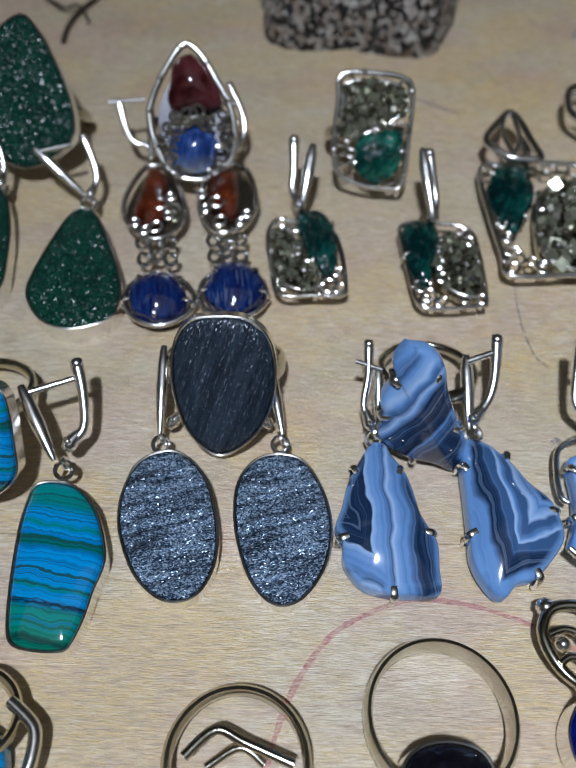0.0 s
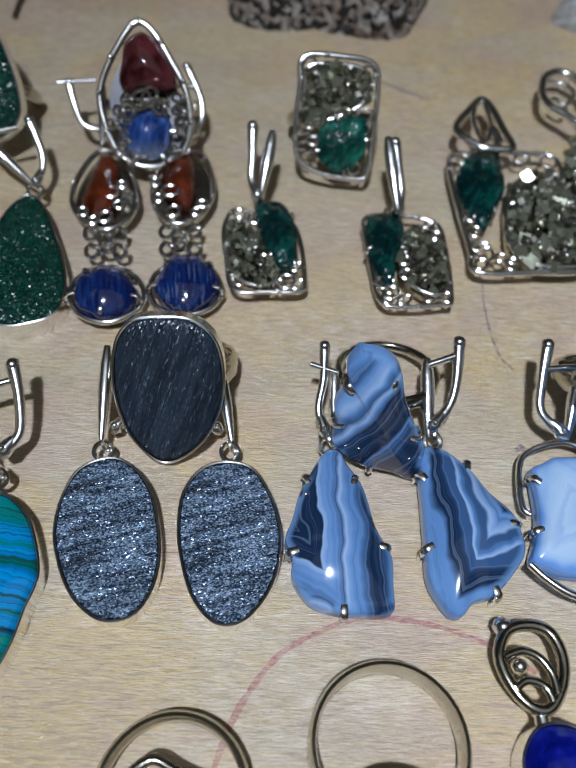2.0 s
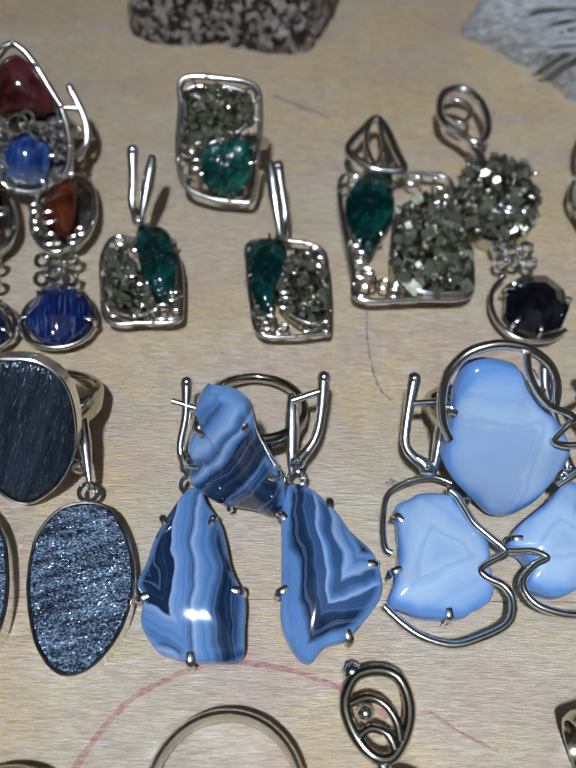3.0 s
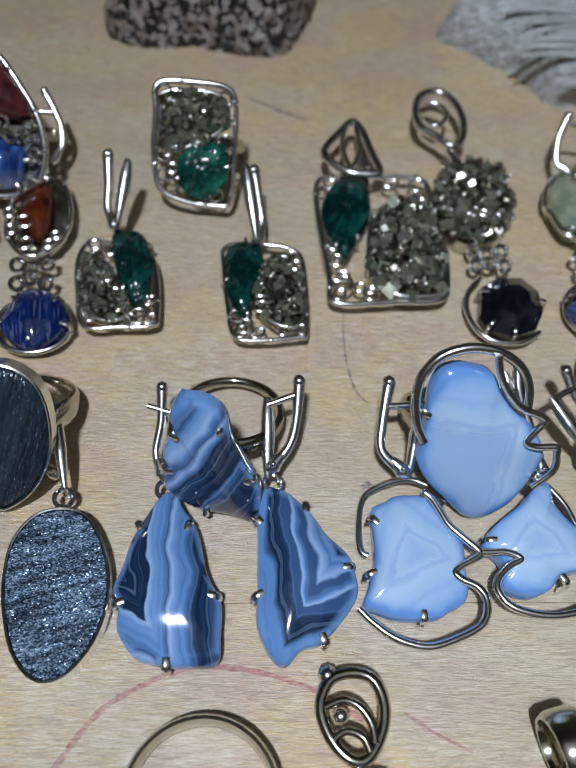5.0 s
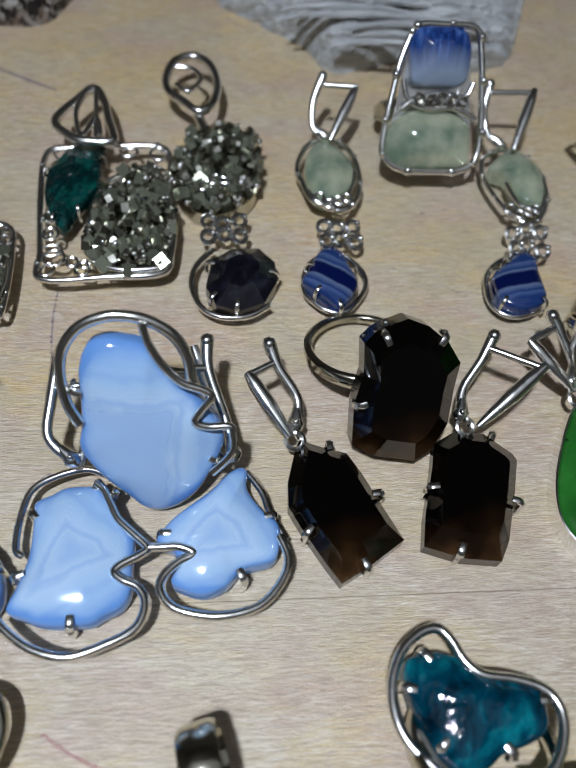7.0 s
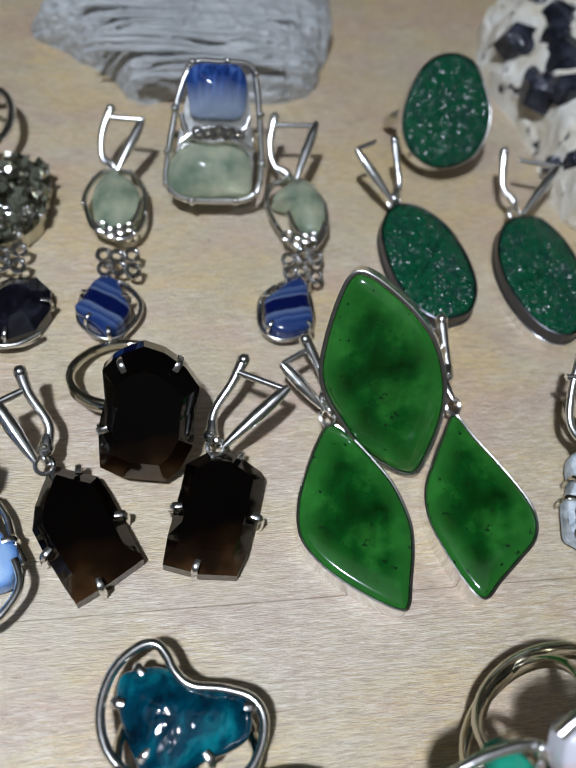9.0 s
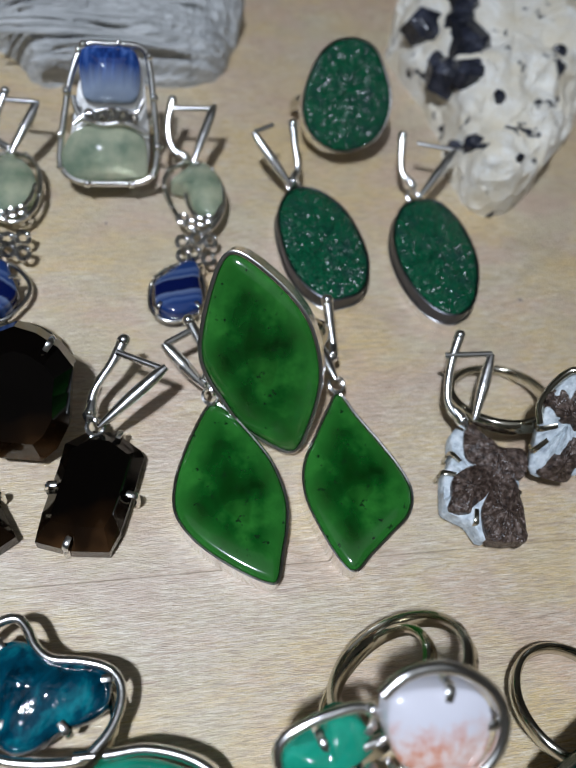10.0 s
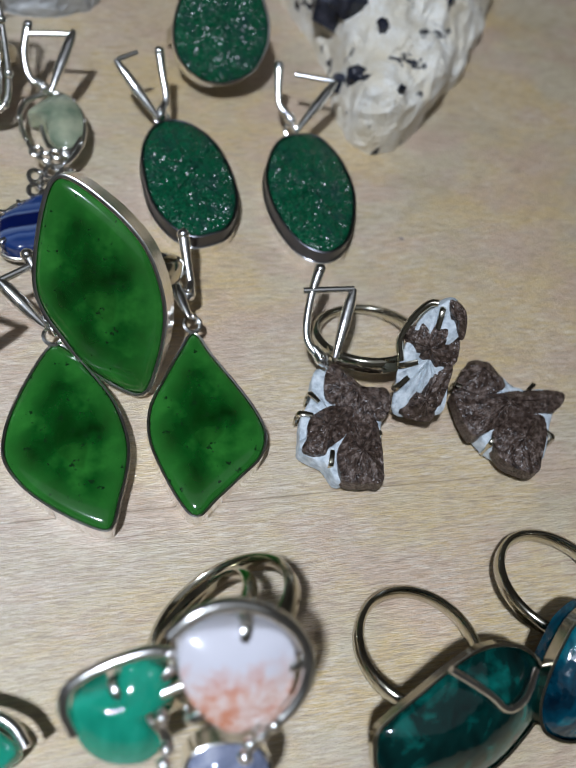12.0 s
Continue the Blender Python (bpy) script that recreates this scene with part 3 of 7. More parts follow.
class Plate:
    """The plane of a stone: its middle, sideways, upward and outward directions, and the outline in them."""

    def __init__(self, outline, steps=4, sharp=False):
        p = [Vector(q) for q in outline]
        self.c = sum(p, Vector()) / len(p)
        n = Vector()
        for a, b in zip(p, p[1:] + p[:1]):
            n += (a - self.c).cross(b - self.c)
        self.n = n.normalized() * (1 if n.z > 0 else -1)
        self.u = (Vector((1, 0, 0)) - self.n * self.n.x).normalized()
        self.v = self.n.cross(self.u)
        line = p if sharp else spline(p, True, steps)
        if n.z < 0:
            line = line[::-1]
        self.line = [((q - self.c).dot(self.u), (q - self.c).dot(self.v)) for q in line]

    def at(self, x, y, z=0.0):
        return self.c + self.u * x + self.v * y + self.n * z

    def grown(self, d):
        """The outline moved outward by d."""
        n, out = len(self.line), []
        for i, (x, y) in enumerate(self.line):
            ax, ay = self.line[i - 1]
            bx, by = self.line[(i + 1) % n]
            dx, dy = bx - ax, by - ay
            k = math.hypot(dx, dy) or 1
            out.append((x + dy / k * d, y - dx / k * d))
        return out


def stone(plate, down, dome, power=2.2, rings=(0.97, 0.9, 0.78, 0.6, 0.4, 0.2), rough=0.0, seed=0.0, edge=0.25):
    """A cut stone on its plate: wall, rounded girdle and a domed or flat face. Returns geometry and face coordinates."""
    verts, faces, rim = [], [], []
    n = len(plate.line)
    rows = [(1.0, -down), (1.0, -edge)] + [(s, dome * (1 - s ** power)) for s in rings]
    for s, z in rows:
        for x, y in plate.line:
            w = rough * noise.noise(Vector((x * 0.55 + seed, y * 0.55, z + seed))) + 0.5 * rough * noise.noise(Vector((x * 1.4 + seed, y * 1.4, z)))
            k = s * (1 + 0.25 * w / (math.hypot(x, y) + 1))
            verts.append(plate.at(x * k, y * k, z + (w if z > -edge else 0)))
            rim.append(1 - s)
    for r in range(len(rows) - 1):
        for j in range(n):
            k = (j + 1) % n
            faces.append((r * n + j, r * n + k, (r + 1) * n + k, (r + 1) * n + j))
    verts.append(plate.at(0, 0, dome))
    rim.append(1.0)
    last = (len(rows) - 1) * n
    faces += [(last + j, last + (j + 1) % n, len(verts) - 1) for j in range(n)]
    faces.append(tuple(range(n))[::-1])
    return verts, faces, rim


def bezel(plate, down, up, thick=0.4, gap=0.05):
    """The thin metal wall that grips a stone all round, with a floor under it."""
    inner, outer = plate.grown(gap), plate.grown(gap + thick)
    n, verts, faces = len(inner), [], []
    for line, z in ((outer, -down), (outer, up - 0.12), (plate.grown(gap + thick * 0.5), up), (inner, up - 0.1), (inner, -down)):
        verts += [plate.at(x, y, z) for x, y in line]
    for r in range(4):
        for j in range(n):
            k = (j + 1) % n
            faces.append((r * n + j, r * n + k, (r + 1) * n + k, (r + 1) * n + j))
    faces.append(tuple(range(n))[::-1])
    return verts, faces


def thing(name, at, label, category, group="", kind=""):
    ob = new(name)
    ob.empty_display_size = 0.002
    ob.location = Vector((at[0], at[1], at[2] if len(at) > 2 else 0.0)) * 0.001
    return tagged(ob, label, category, group, kind)


def part(name, geo, material, parent, label="", smooth=True, plate=None):
    """One mesh under a thing or under a part."""
    verts, faces, *more = geo
    home = parent.location + (parent.parent.location if parent.parent else Vector())
    me = bpy.data.meshes.new(name)
    me.from_pydata([Vector(v) * 0.001 - home for v in verts], [], faces)
    me.polygons.foreach_set("use_smooth", [smooth] * len(me.polygons))
    if plate:
        at = me.attributes.new("face", "FLOAT_VECTOR", "POINT")
        for i, v in enumerate(verts):
            d = Vector(v) - plate.c
            at.data[i].vector = (d.dot(plate.u), d.dot(plate.v), d.dot(plate.n))
        if more:
            rim = me.attributes.new("rim", "FLOAT", "POINT")
            rim.data.foreach_set("value", more[0])
    if smooth:
        me.set_sharp_from_angle(angle=radians(48))
    me.materials.append(material)
    ob = new(name, me)
    ob.parent = parent
    return tagged(ob, label)


def claw(plate, spot, r=0.42, reach=0.9, drop=2.0):
    """A prong bent over the stone's edge at the spot."""
    s = Vector(spot) - plate.c
    x, y = s.dot(plate.u), s.dot(plate.v)
    k = math.hypot(x, y) or 1
    ox, oy = x / k, y / k
    pts = [plate.at(x + ox * 0.6, y + oy * 0.6, -drop), plate.at(x + ox * 0.65, y + oy * 0.65, -0.1),
           plate.at(x + ox * 0.2, y + oy * 0.2, 0.75), plate.at(x - ox * reach, y - oy * reach, 0.85)]
    return tube(pts, [r, r, r, r * 0.85], False, 3, 6, 0.75, plate.n)


def claws(parent, plate, spots, material=None, **kw):
    for spot in spots:
        part("prong", claw(plate, spot, **kw), material or SILVER, parent)


def lever_back(parent, front, rear, link=None, pin=None, r=0.95, material=None):
    """The hinged ear wire of an earring: rear arm with its front arm, cross pin and hinge; then the link ring."""
    material = material or STEEL
    foot = Vector((rear or front)[-1])

    def raised(points):
        """The wire stands up from the hinge at a slant, as it does when an earring lies on its back."""
        out = []
        for q in points:
            q = Vector(q)
            up = 0.36 * max((q - foot).length - 1.0, 0.0)
            out.append(q + Vector((0, -up * (foot.y - 8.0) / 88.0, up)))
        return out

    front, rear, pin = (points and raised(points) for points in (front, rear, pin))
    r *= 1.05
    hold = parent
    if rear:
        hold = part("ear_wire", tube(rear, [r * 0.9, r * 0.66, r * 0.62, r * 0.85], False, 5, 10, 0.8), material, parent, "bent silver lever-back ear wire")
        end, before = Vector(rear[-1]), Vector(rear[-2])
        cheek = (end - before).normalized()
        part("hinge", joined(ball(end, r * 1.15, 0.85), tube([end - cheek * 2.2, end, end + cheek * 1.2], [r * 0.6, r * 1.05, r * 0.6], False, 3, 8)), material, hold)
        part("rivet", ball(end + Vector((0, -0.25, r * 0.95)), r * 0.42), SILVER, hold)
        part("top_eye", ball(rear[0], r * 0.95, 0.9), material, hold)
    if front:
        a, b = Vector(front[0]), Vector(front[1])
        part("front_arm", tube([a, a.lerp(b, 0.2), a.lerp(b, 0.5), a.lerp(b, 0.8), b], [r * 0.5, r * 0.9, r * 1.0, r * 0.7, r * 0.35], False, 6, 12, 0.85), STEEL, hold, "polished tapered silver front arm")
    if pin:
        part("cross_pin", tube(pin, r * 0.5, False, 1, 8), material, hold)
    if link:
        link = Vector(link)
        part("link_ring", loop(link, 1.3, 0.38, (0.2, -0.3, 1)), material, parent)
        part("link_ring", loop(link + Vector((0.2, 1.0, 0.3)), 0.95, 0.34, (1, 0.4, 0.3)), material, parent)


def cluster(plate, count, size, seed, rx=1.0, height=1.2, lumps=True):
    """Small cubic crystals heaped on a plate."""
    rnd = random.Random(seed)
    geos = []
    xs = [p[0] for p in plate.line]
    ys = [p[1] for p in plate.line]
    tries = 0
    while len(geos) < count and tries < count * 20:
        tries += 1
        x, y = rnd.uniform(min(xs), max(xs)), rnd.uniform(min(ys), max(ys))
        inside = False
        for (ax, ay), (bx, by) in zip(plate.line, plate.line[1:] + plate.line[:1]):
            if (ay > y) != (by > y) and x < (bx - ax) * (y - ay) / (by - ay) + ax:
                inside = not inside
        if not inside:
            continue
        s = size * rnd.uniform(0.55, 1.25)
        turn = Euler((rnd.uniform(-1.0, 1.0), rnd.uniform(-1.0, 1.0), rnd.uniform(0, 3))).to_matrix()
        c = plate.at(x, y, rnd.uniform(-0.2, height))
        corners = []
        for i in (-1, 1):
            for j in (-1, 1):
                for k in (-1, 1):
                    q = turn @ Vector((i * s, j * s * 0.9, k * s * 0.8)) * 0.5
                    corners.append(c + plate.u * q.x + plate.v * q.y + plate.n * q.z)
        geos.append((corners, [(0, 1, 3, 2), (4, 6, 7, 5), (0, 4, 5, 1), (2, 3, 7, 6), (0, 2, 6, 4), (1, 5, 7, 3)]))
    return joined(*geos)


def middle(points):
    return sum((Vector(p) for p in points), Vector()) / len(points)

# ---- the room, plain, round the table: unseen, added to enclose it and reflect in the metal ----
def slab(x0, x1, y0, y1, z0, z1, bevel=0.0):
    b = bevel
    verts = []
    for z, k in ((z0, 0), (z1 - b, 0), (z1, b)):
        verts += [Vector((x0 + k, y0 + k, z)), Vector((x1 - k, y0 + k, z)), Vector((x1 - k, y1 - k, z)), Vector((x0 + k, y1 - k, z))]
    faces = [(3, 2, 1, 0), (8, 9, 10, 11)]
    for r in (0, 4):
        faces += [(r + j, r + (j + 1) % 4, r + 4 + (j + 1) % 4, r + 4 + j) for j in range(4)]
    return verts, faces


def setting(name, geo, material, label, category):
    me = bpy.data.meshes.new(name)
    me.from_pydata([Vector(v) * 0.001 for v in geo[0]], [], geo[1])
    me.materials.append(material)
    return tagged(new(name, me), label, category, kind="structure")


setting("floor", slab(-1600, 1800, -1500, 1700, -800, -740), FLOOR, "brown wooden floor under the table", "floor")
setting("ceiling", slab(-1600, 1800, -1500, 1700, 1700, 1760), WALL, "plain pale ceiling over the table", "ceiling")
setting("wall_north", slab(-1600, 1800, 1700, 1760, -740, 1700), WALL, "plain pale painted wall", "wall")
setting("wall_south", slab(-1600, 1800, -1560, -1500, -740, 1700), WALL, "plain pale painted wall", "wall")
setting("wall_west", slab(-1660, -1600, -1500, 1700, -740, 1700), WALL, "plain pale painted wall", "wall")
setting("wall_east", slab(1800, 1860, -1500, 1700, -740, 1700), WALL, "plain pale painted wall", "wall")

table = thing("work_table", (90, 90, 0), "pale worn wooden work table stained with ink", "table")
for y0, y1 in ((-260, -106.02), (-106, 53.97), (54.02, 213.97), (214, 380)):
    part("plank", slab(-330, 510, y0, y1, -24, 0, 0.06), WOOD, table, smooth=False)
for x, y in ((-290, -220), (470, -220), (-290, 340), (470, 340)):
    part("leg", slab(x - 25, x + 25, y - 25, y + 25, -740, -24), WOOD, table, smooth=False)


# ---- general jewels ----
def flat_stone(parent, outline, material, down, dome, power, bezel_up=None, bezel_material=None, label="", name="stone", sharp=False, **kw):
    p = Plate(outline, sharp=sharp)
    s = part(name, stone(p, down - 0.4, dome, power, **kw), material, parent, label, True, p)
    if bezel_up is not None:
        part("bezel", bezel(p, down, bezel_up), bezel_material or SILVER, parent)
    return p, s


def faceted(parent, outline, material, down, dome, table_size, label="", name="stone"):
    """A stone cut in flat planes."""
    p = Plate(outline, sharp=True)
    g = stone(p, down, dome, 1.0, rings=(table_size,), edge=0.9)
    g[0][-1] = p.at(0, 0, dome * (1 - table_size))
    part(name, g, material, parent, label, False, p)
    return p


def shank(parent, plate, radius=9.3, width=2.4, thick=1.3, axis=None, centre=None, taper=0.3, material=None):
    axis = plate.v if axis is None else Vector(axis)
    centre = plate.c - plate.n * (radius + 1.5) if centre is None else Vector(centre)
    part("band", band(centre, axis, radius, width, thick, taper, plate.c - centre), material or GOLDEN, parent, "plain polished silver ring band")


def frame_wire(parent, points, r=0.5, closed=True, name="wire_frame", material=None, steps=5):
    return part(name, tube(points, r, closed, steps, 8), material or SILVER, parent)


def chain_links(parent, points):
    """Two rows of tiny rings joining the halves of a drop earring."""
    for q in points:
        q = Vector(q)
        part("chain_link", joined(loop(q, 1.05, 0.45, (0.1, -0.5, 1)), ball(q + Vector((0.9, 0.4, 0.5)), 0.6)), STEEL, parent)


SET_GREEN, SET_SHEEN, SET_AGATE = "dark green druzy set", "silver sheen set", "banded agate set"

# ---- dark green druzy ring and earrings ----
o = [(-46.3, 150.7, 22.7), (-43.1, 148.6, 21.1), (-39.8, 144.2, 17.5), (-37.0, 138.9, 13.2), (-36.1, 134.1, 9.5), (-38.0, 131.5, 7.4), (-42.0, 129.2, 5.5), (-45.9, 128.4, 4.9), (-49.7, 129.4, 5.7), (-52.6, 131.9, 7.7), (-54.4, 137.0, 11.8), (-53.7, 142.8, 16.4), (-51.2, 147.9, 20.4)]
t = thing("ring", middle(o).xy, "silver ring with a dark green glittering druzy drop", "ring", SET_GREEN)
p, _ = flat_stone(t, o, DRUZY, 3.2, 0.7, 6, 0.25, rough=0.25)
shank(t, p)
o = [(-32.5, 118.3, 4.0), (-29.4, 115.2, 4.0), (-26.0, 107.8, 4.0), (-23.8, 102.0, 4.0), (-23.0, 97.5, 4.0), (-23.8, 92.6, 4.0), (-27.3, 90.6, 4.0), (-31.4, 89.9, 4.0), (-35.6, 91.6, 4.0), (-38.4, 95.3, 4.0), (-39.3, 98.6, 4.0), (-38.7, 103.2, 4.0), (-37.2, 109.2, 4.0), (-35.1, 115.6, 4.0)]
t = thing("earring", middle(o).xy, "drop earring with dark green glittering druzy stone", "earring", SET_GREEN)
flat_stone(t, o, DRUZY, 4, 0.6, 6, 0.15, rough=0.25)
lever_back(t, [(-42.3, 135.6, 4.0), (-32.4, 121.3, 4.0)], [(-33.2, 137.8, 5.0), (-30.9, 129.6, 5.0), (-30.6, 124.7, 5.0), (-31.5, 120.9, 5.0)], (-31.7, 119.6, 4.0), [(-40.9, 133.5, 5.0), (-35.3, 135.6, 5.0)])
o = [(-48.4, 121.0, 4.0), (-46.0, 113.3, 4.0), (-44.9, 105.9, 4.0), (-44.4, 99.0, 4.0), (-46.3, 95.6, 4.0), (-49.1, 96.6, 4.0), (-52.6, 105.7, 4.0), (-54.6, 115.5, 4.0), (-54.0, 120.7, 4.0), (-52.0, 124.2, 4.0)]
t = thing("earring", middle(o).xy, "drop earring with dark green druzy at the table's side", "earring", SET_GREEN)
flat_stone(t, o, DRUZY, 4, 0.6, 6, 0.15, rough=0.25)
lever_back(t, [(-59.5, 139.1, 4.0), (-51.5, 125.6, 4.0)], [(-52.0, 141.2, 5.0), (-49.6, 132.4, 5.0), (-49.0, 126.7, 5.0), (-49.3, 123.2, 5.0)], (-49.6, 122.9, 4.0))

# ---- banded blue-green set ----
o = [(-30.3, 60.4, 3.8), (-27.8, 60.9, 3.8), (-24.7, 60.2, 3.8), (-21.7, 57.5, 3.8), (-20.1, 54.4, 3.8), (-18.8, 50.4, 3.8), (-18.8, 47.9, 3.8), (-19.7, 44.7, 3.8), (-20.4, 40.9, 3.8), (-21.5, 37.7, 3.8), (-22.4, 36.7, 3.8), (-25.3, 36.6, 3.8), (-28.7, 37.2, 3.8), (-29.9, 38.8, 3.8), (-30.6, 42.7, 3.8), (-31.1, 48.3, 3.8), (-31.3, 54.2, 3.8), (-31.0, 58.4, 3.8)]
t = thing("earring", middle(o).xy, "earring with polished blue and green banded stone", "earring", "blue banded set")
flat_stone(t, o, TURQUOISE, 3.8, 0.9, 5, 0.0)
lever_back(t, [(-34.1, 77.5, 5.0), (-27.8, 64.2, 5.0)], [(-25.9, 81.9, 5.0), (-24.7, 76.4, 5.0), (-24.2, 70.1, 5.0), (-26.2, 67.0, 5.0)], (-26.6, 62.9, 4.0), [(-33.3, 76.1, 5.0), (-26.2, 79.0, 5.0)], r=1.15)
o = [(-36.7, 69.8, 16.7), (-34.3, 69.3, 16.3), (-33.3, 67.3, 14.2), (-32.7, 63.1, 10.0), (-32.6, 60.9, 7.9), (-33.8, 59.3, 6.2), (-36.4, 58.1, 5.1), (-39.3, 58.6, 5.6), (-40.1, 64.0, 10.9), (-39.0, 68.2, 15.1)]
t = thing("ring", middle(o).xy, "silver ring with blue and green banded stone", "ring", "blue banded set")
p, _ = flat_stone(t, o, TURQUOISE, 3.2, 0.9, 5, 0.0)
shank(t, p, radius=7.8, centre=(-41.7, 75.9, 5.0), axis=(0.0, 0.35, 1))

# ---- silver sheen set ----
o = [(-6.6, 80.8, 19.2), (-2.9, 81.1, 19.5), (0.7, 80.9, 19.3), (3.7, 79.5, 17.6), (5.0, 77.4, 14.9), (5.2, 74.5, 11.2), (4.3, 71.9, 7.9), (2.0, 69.3, 4.6), (-1.4, 67.6, 2.4), (-3.8, 67.4, 2.1), (-6.1, 68.4, 3.4), (-8.4, 70.4, 6.0), (-9.8, 73.2, 9.6), (-10.2, 75.9, 13.0), (-9.6, 78.6, 16.4), (-8.4, 80.0, 18.2)]
t = thing("ring", middle(o).xy, "silver ring with dark striped drop-shaped stone plate", "ring", SET_SHEEN)
p, _ = flat_stone(t, o, SLATE, 2.6, 0.5, 9, 0.2)
shank(t, p, width=3.5)
for o, front, rear, link in (
    ([(-11.3, 66.7, 3.5), (-7.8, 65.5, 3.5), (-4.8, 61.7, 3.5), (-3.2, 56.5, 3.5), (-2.6, 52.0, 3.5), (-3.1, 48.0, 3.5), (-4.9, 44.8, 3.5), (-7.6, 43.7, 3.5), (-10.4, 44.3, 3.5), (-13.5, 47.0, 3.5), (-15.7, 50.9, 3.5), (-17.1, 55.4, 3.5), (-17.0, 60.1, 3.5), (-15.3, 64.7, 3.5)],
     [(-12.8, 86.7, 4.0), (-12.5, 69.7, 4.0)], [(-11.5, 85.9, 3.0), (-9.5, 80.0, 3.0), (-9.4, 74.3, 3.0), (-11.0, 72.3, 3.0)], (-12.3, 67.9, 3.5)),
    ([(6.7, 66.6, 3.5), (10.2, 65.4, 3.5), (12.9, 60.9, 3.5), (14.1, 56.2, 3.5), (14.0, 52.4, 3.5), (12.8, 48.3, 3.5), (10.3, 44.8, 3.5), (7.6, 43.5, 3.5), (5.1, 44.3, 3.5), (2.6, 47.4, 3.5), (0.9, 52.1, 3.5), (0.1, 56.6, 3.5), (0.4, 61.8, 3.5), (2.9, 65.6, 3.5)],
     [(4.5, 83.2, 4.0), (6.8, 70.2, 4.0)], [(2.6, 84.3, 3.0), (1.6, 79.4, 3.0), (2.2, 74.7, 3.0), (4.2, 72.7, 3.0)], (6.5, 68.4, 3.5))):
    t = thing("earring", middle(o).xy, "oval earring with grey glittering silver sheen stone", "earring", SET_SHEEN)
    flat_stone(t, o, SHEEN, 3.5, 0.25, 12, 0.12, rings=(0.985, 0.95, 0.8, 0.6, 0.4, 0.2))
    lever_back(t, front, rear, link)

# ---- banded blue agate set ----
o = [(24.2, 75.7, 20.8), (24.8, 75.7, 20.8), (27.8, 75.5, 20.3), (30.2, 74.5, 18.3), (31.4, 72.4, 14.3), (33.6, 70.0, 9.5), (35.4, 68.5, 6.3), (35.1, 66.3, 2.0), (34.1, 65.7, 0.8), (31.2, 66.3, 2.0), (26.4, 66.9, 3.1), (23.0, 68.0, 5.3), (21.5, 69.0, 7.4), (22.1, 70.5, 10.3), (21.5, 71.5, 12.4), (23.2, 73.3, 16.0), (22.7, 74.5, 18.3)]
t = thing("ring", middle(o).xy, "silver ring with free-form blue banded agate", "ring", SET_AGATE)
p, _ = flat_stone(t, o, AGATE_SLANT, 3.0, 2.0, 2.4)
claws(t, p, [(23.2, 73.3, 16.0), (29.3, 73.6, 16.7), (33.7, 69.6, 8.6), (27.4, 66.9, 3.1), (22.1, 70.5, 10.3)], r=0.55)
shank(t, p, radius=7.7, centre=(30.7, 82.1, 5.0), axis=(0.0, 0.38, 1), width=2.2)
o = [(21.0, 69.0, 4.0), (23.0, 69.0, 4.0), (24.0, 67.0, 4.0), (26.0, 64.0, 4.0), (27.0, 61.0, 4.0), (28.0, 57.0, 4.0), (30.0, 53.0, 4.0), (30.0, 49.0, 4.0), (30.0, 46.0, 4.0), (29.0, 45.0, 4.0), (26.0, 45.0, 4.0), (23.0, 45.0, 4.0), (19.0, 46.0, 4.0), (17.0, 48.0, 4.0), (16.0, 50.0, 4.0), (16.0, 53.0, 4.0), (15.0, 55.0, 4.0), (16.0, 58.0, 4.0), (17.0, 62.0, 4.0), (19.0, 66.0, 4.0)]
t = thing("earring", middle(o).xy, "earring with triangular blue and navy banded agate", "earring", SET_AGATE)
p, _ = flat_stone(t, o, AGATE_FAN, 3.3, 2.6, 2.2)
claws(t, p, [(18.0, 64.0, 4.0), (25.0, 64.0, 4.0), (29.0, 54.0, 4.0), (16.0, 53.0, 4.0), (23.0, 45.0, 4.0)], r=0.6, drop=3.2)
lever_back(t, [(22.1, 83.6, 4.0), (22.2, 71.6, 4.0)], [(20.4, 87.4, 5.0), (20.4, 81.3, 5.0), (19.7, 75.5, 5.0), (20.7, 71.9, 5.0)], (21.3, 69.6, 4.0), [(18.3, 83.9, 5.0), (22.6, 82.4, 5.0)])
o = [(36.0, 70.0, 4.0), (38.0, 70.0, 4.0), (40.0, 69.0, 4.0), (43.0, 66.0, 4.0), (45.0, 63.0, 4.0), (48.0, 60.0, 4.0), (49.0, 57.0, 4.0), (49.0, 54.0, 4.0), (47.0, 51.0, 4.0), (44.0, 48.0, 4.0), (41.0, 47.0, 4.0), (39.0, 45.0, 4.0), (37.0, 46.0, 4.0), (35.0, 50.0, 4.0), (35.0, 55.0, 4.0), (35.0, 62.0, 4.0), (35.0, 66.0, 4.0)]
t = thing("earring", middle(o).xy, "earring with wavy blue and white banded agate", "earring", SET_AGATE)
p, _ = flat_stone(t, o, AGATE_HOOK, 3.3, 2.6, 2.2)
claws(t, p, [(42.0, 67.0, 4.0), (48.0, 58.0, 4.0), (35.0, 65.0, 4.0), (35.0, 54.0, 4.0), (44.0, 48.0, 4.0)], r=0.6, drop=3.2)
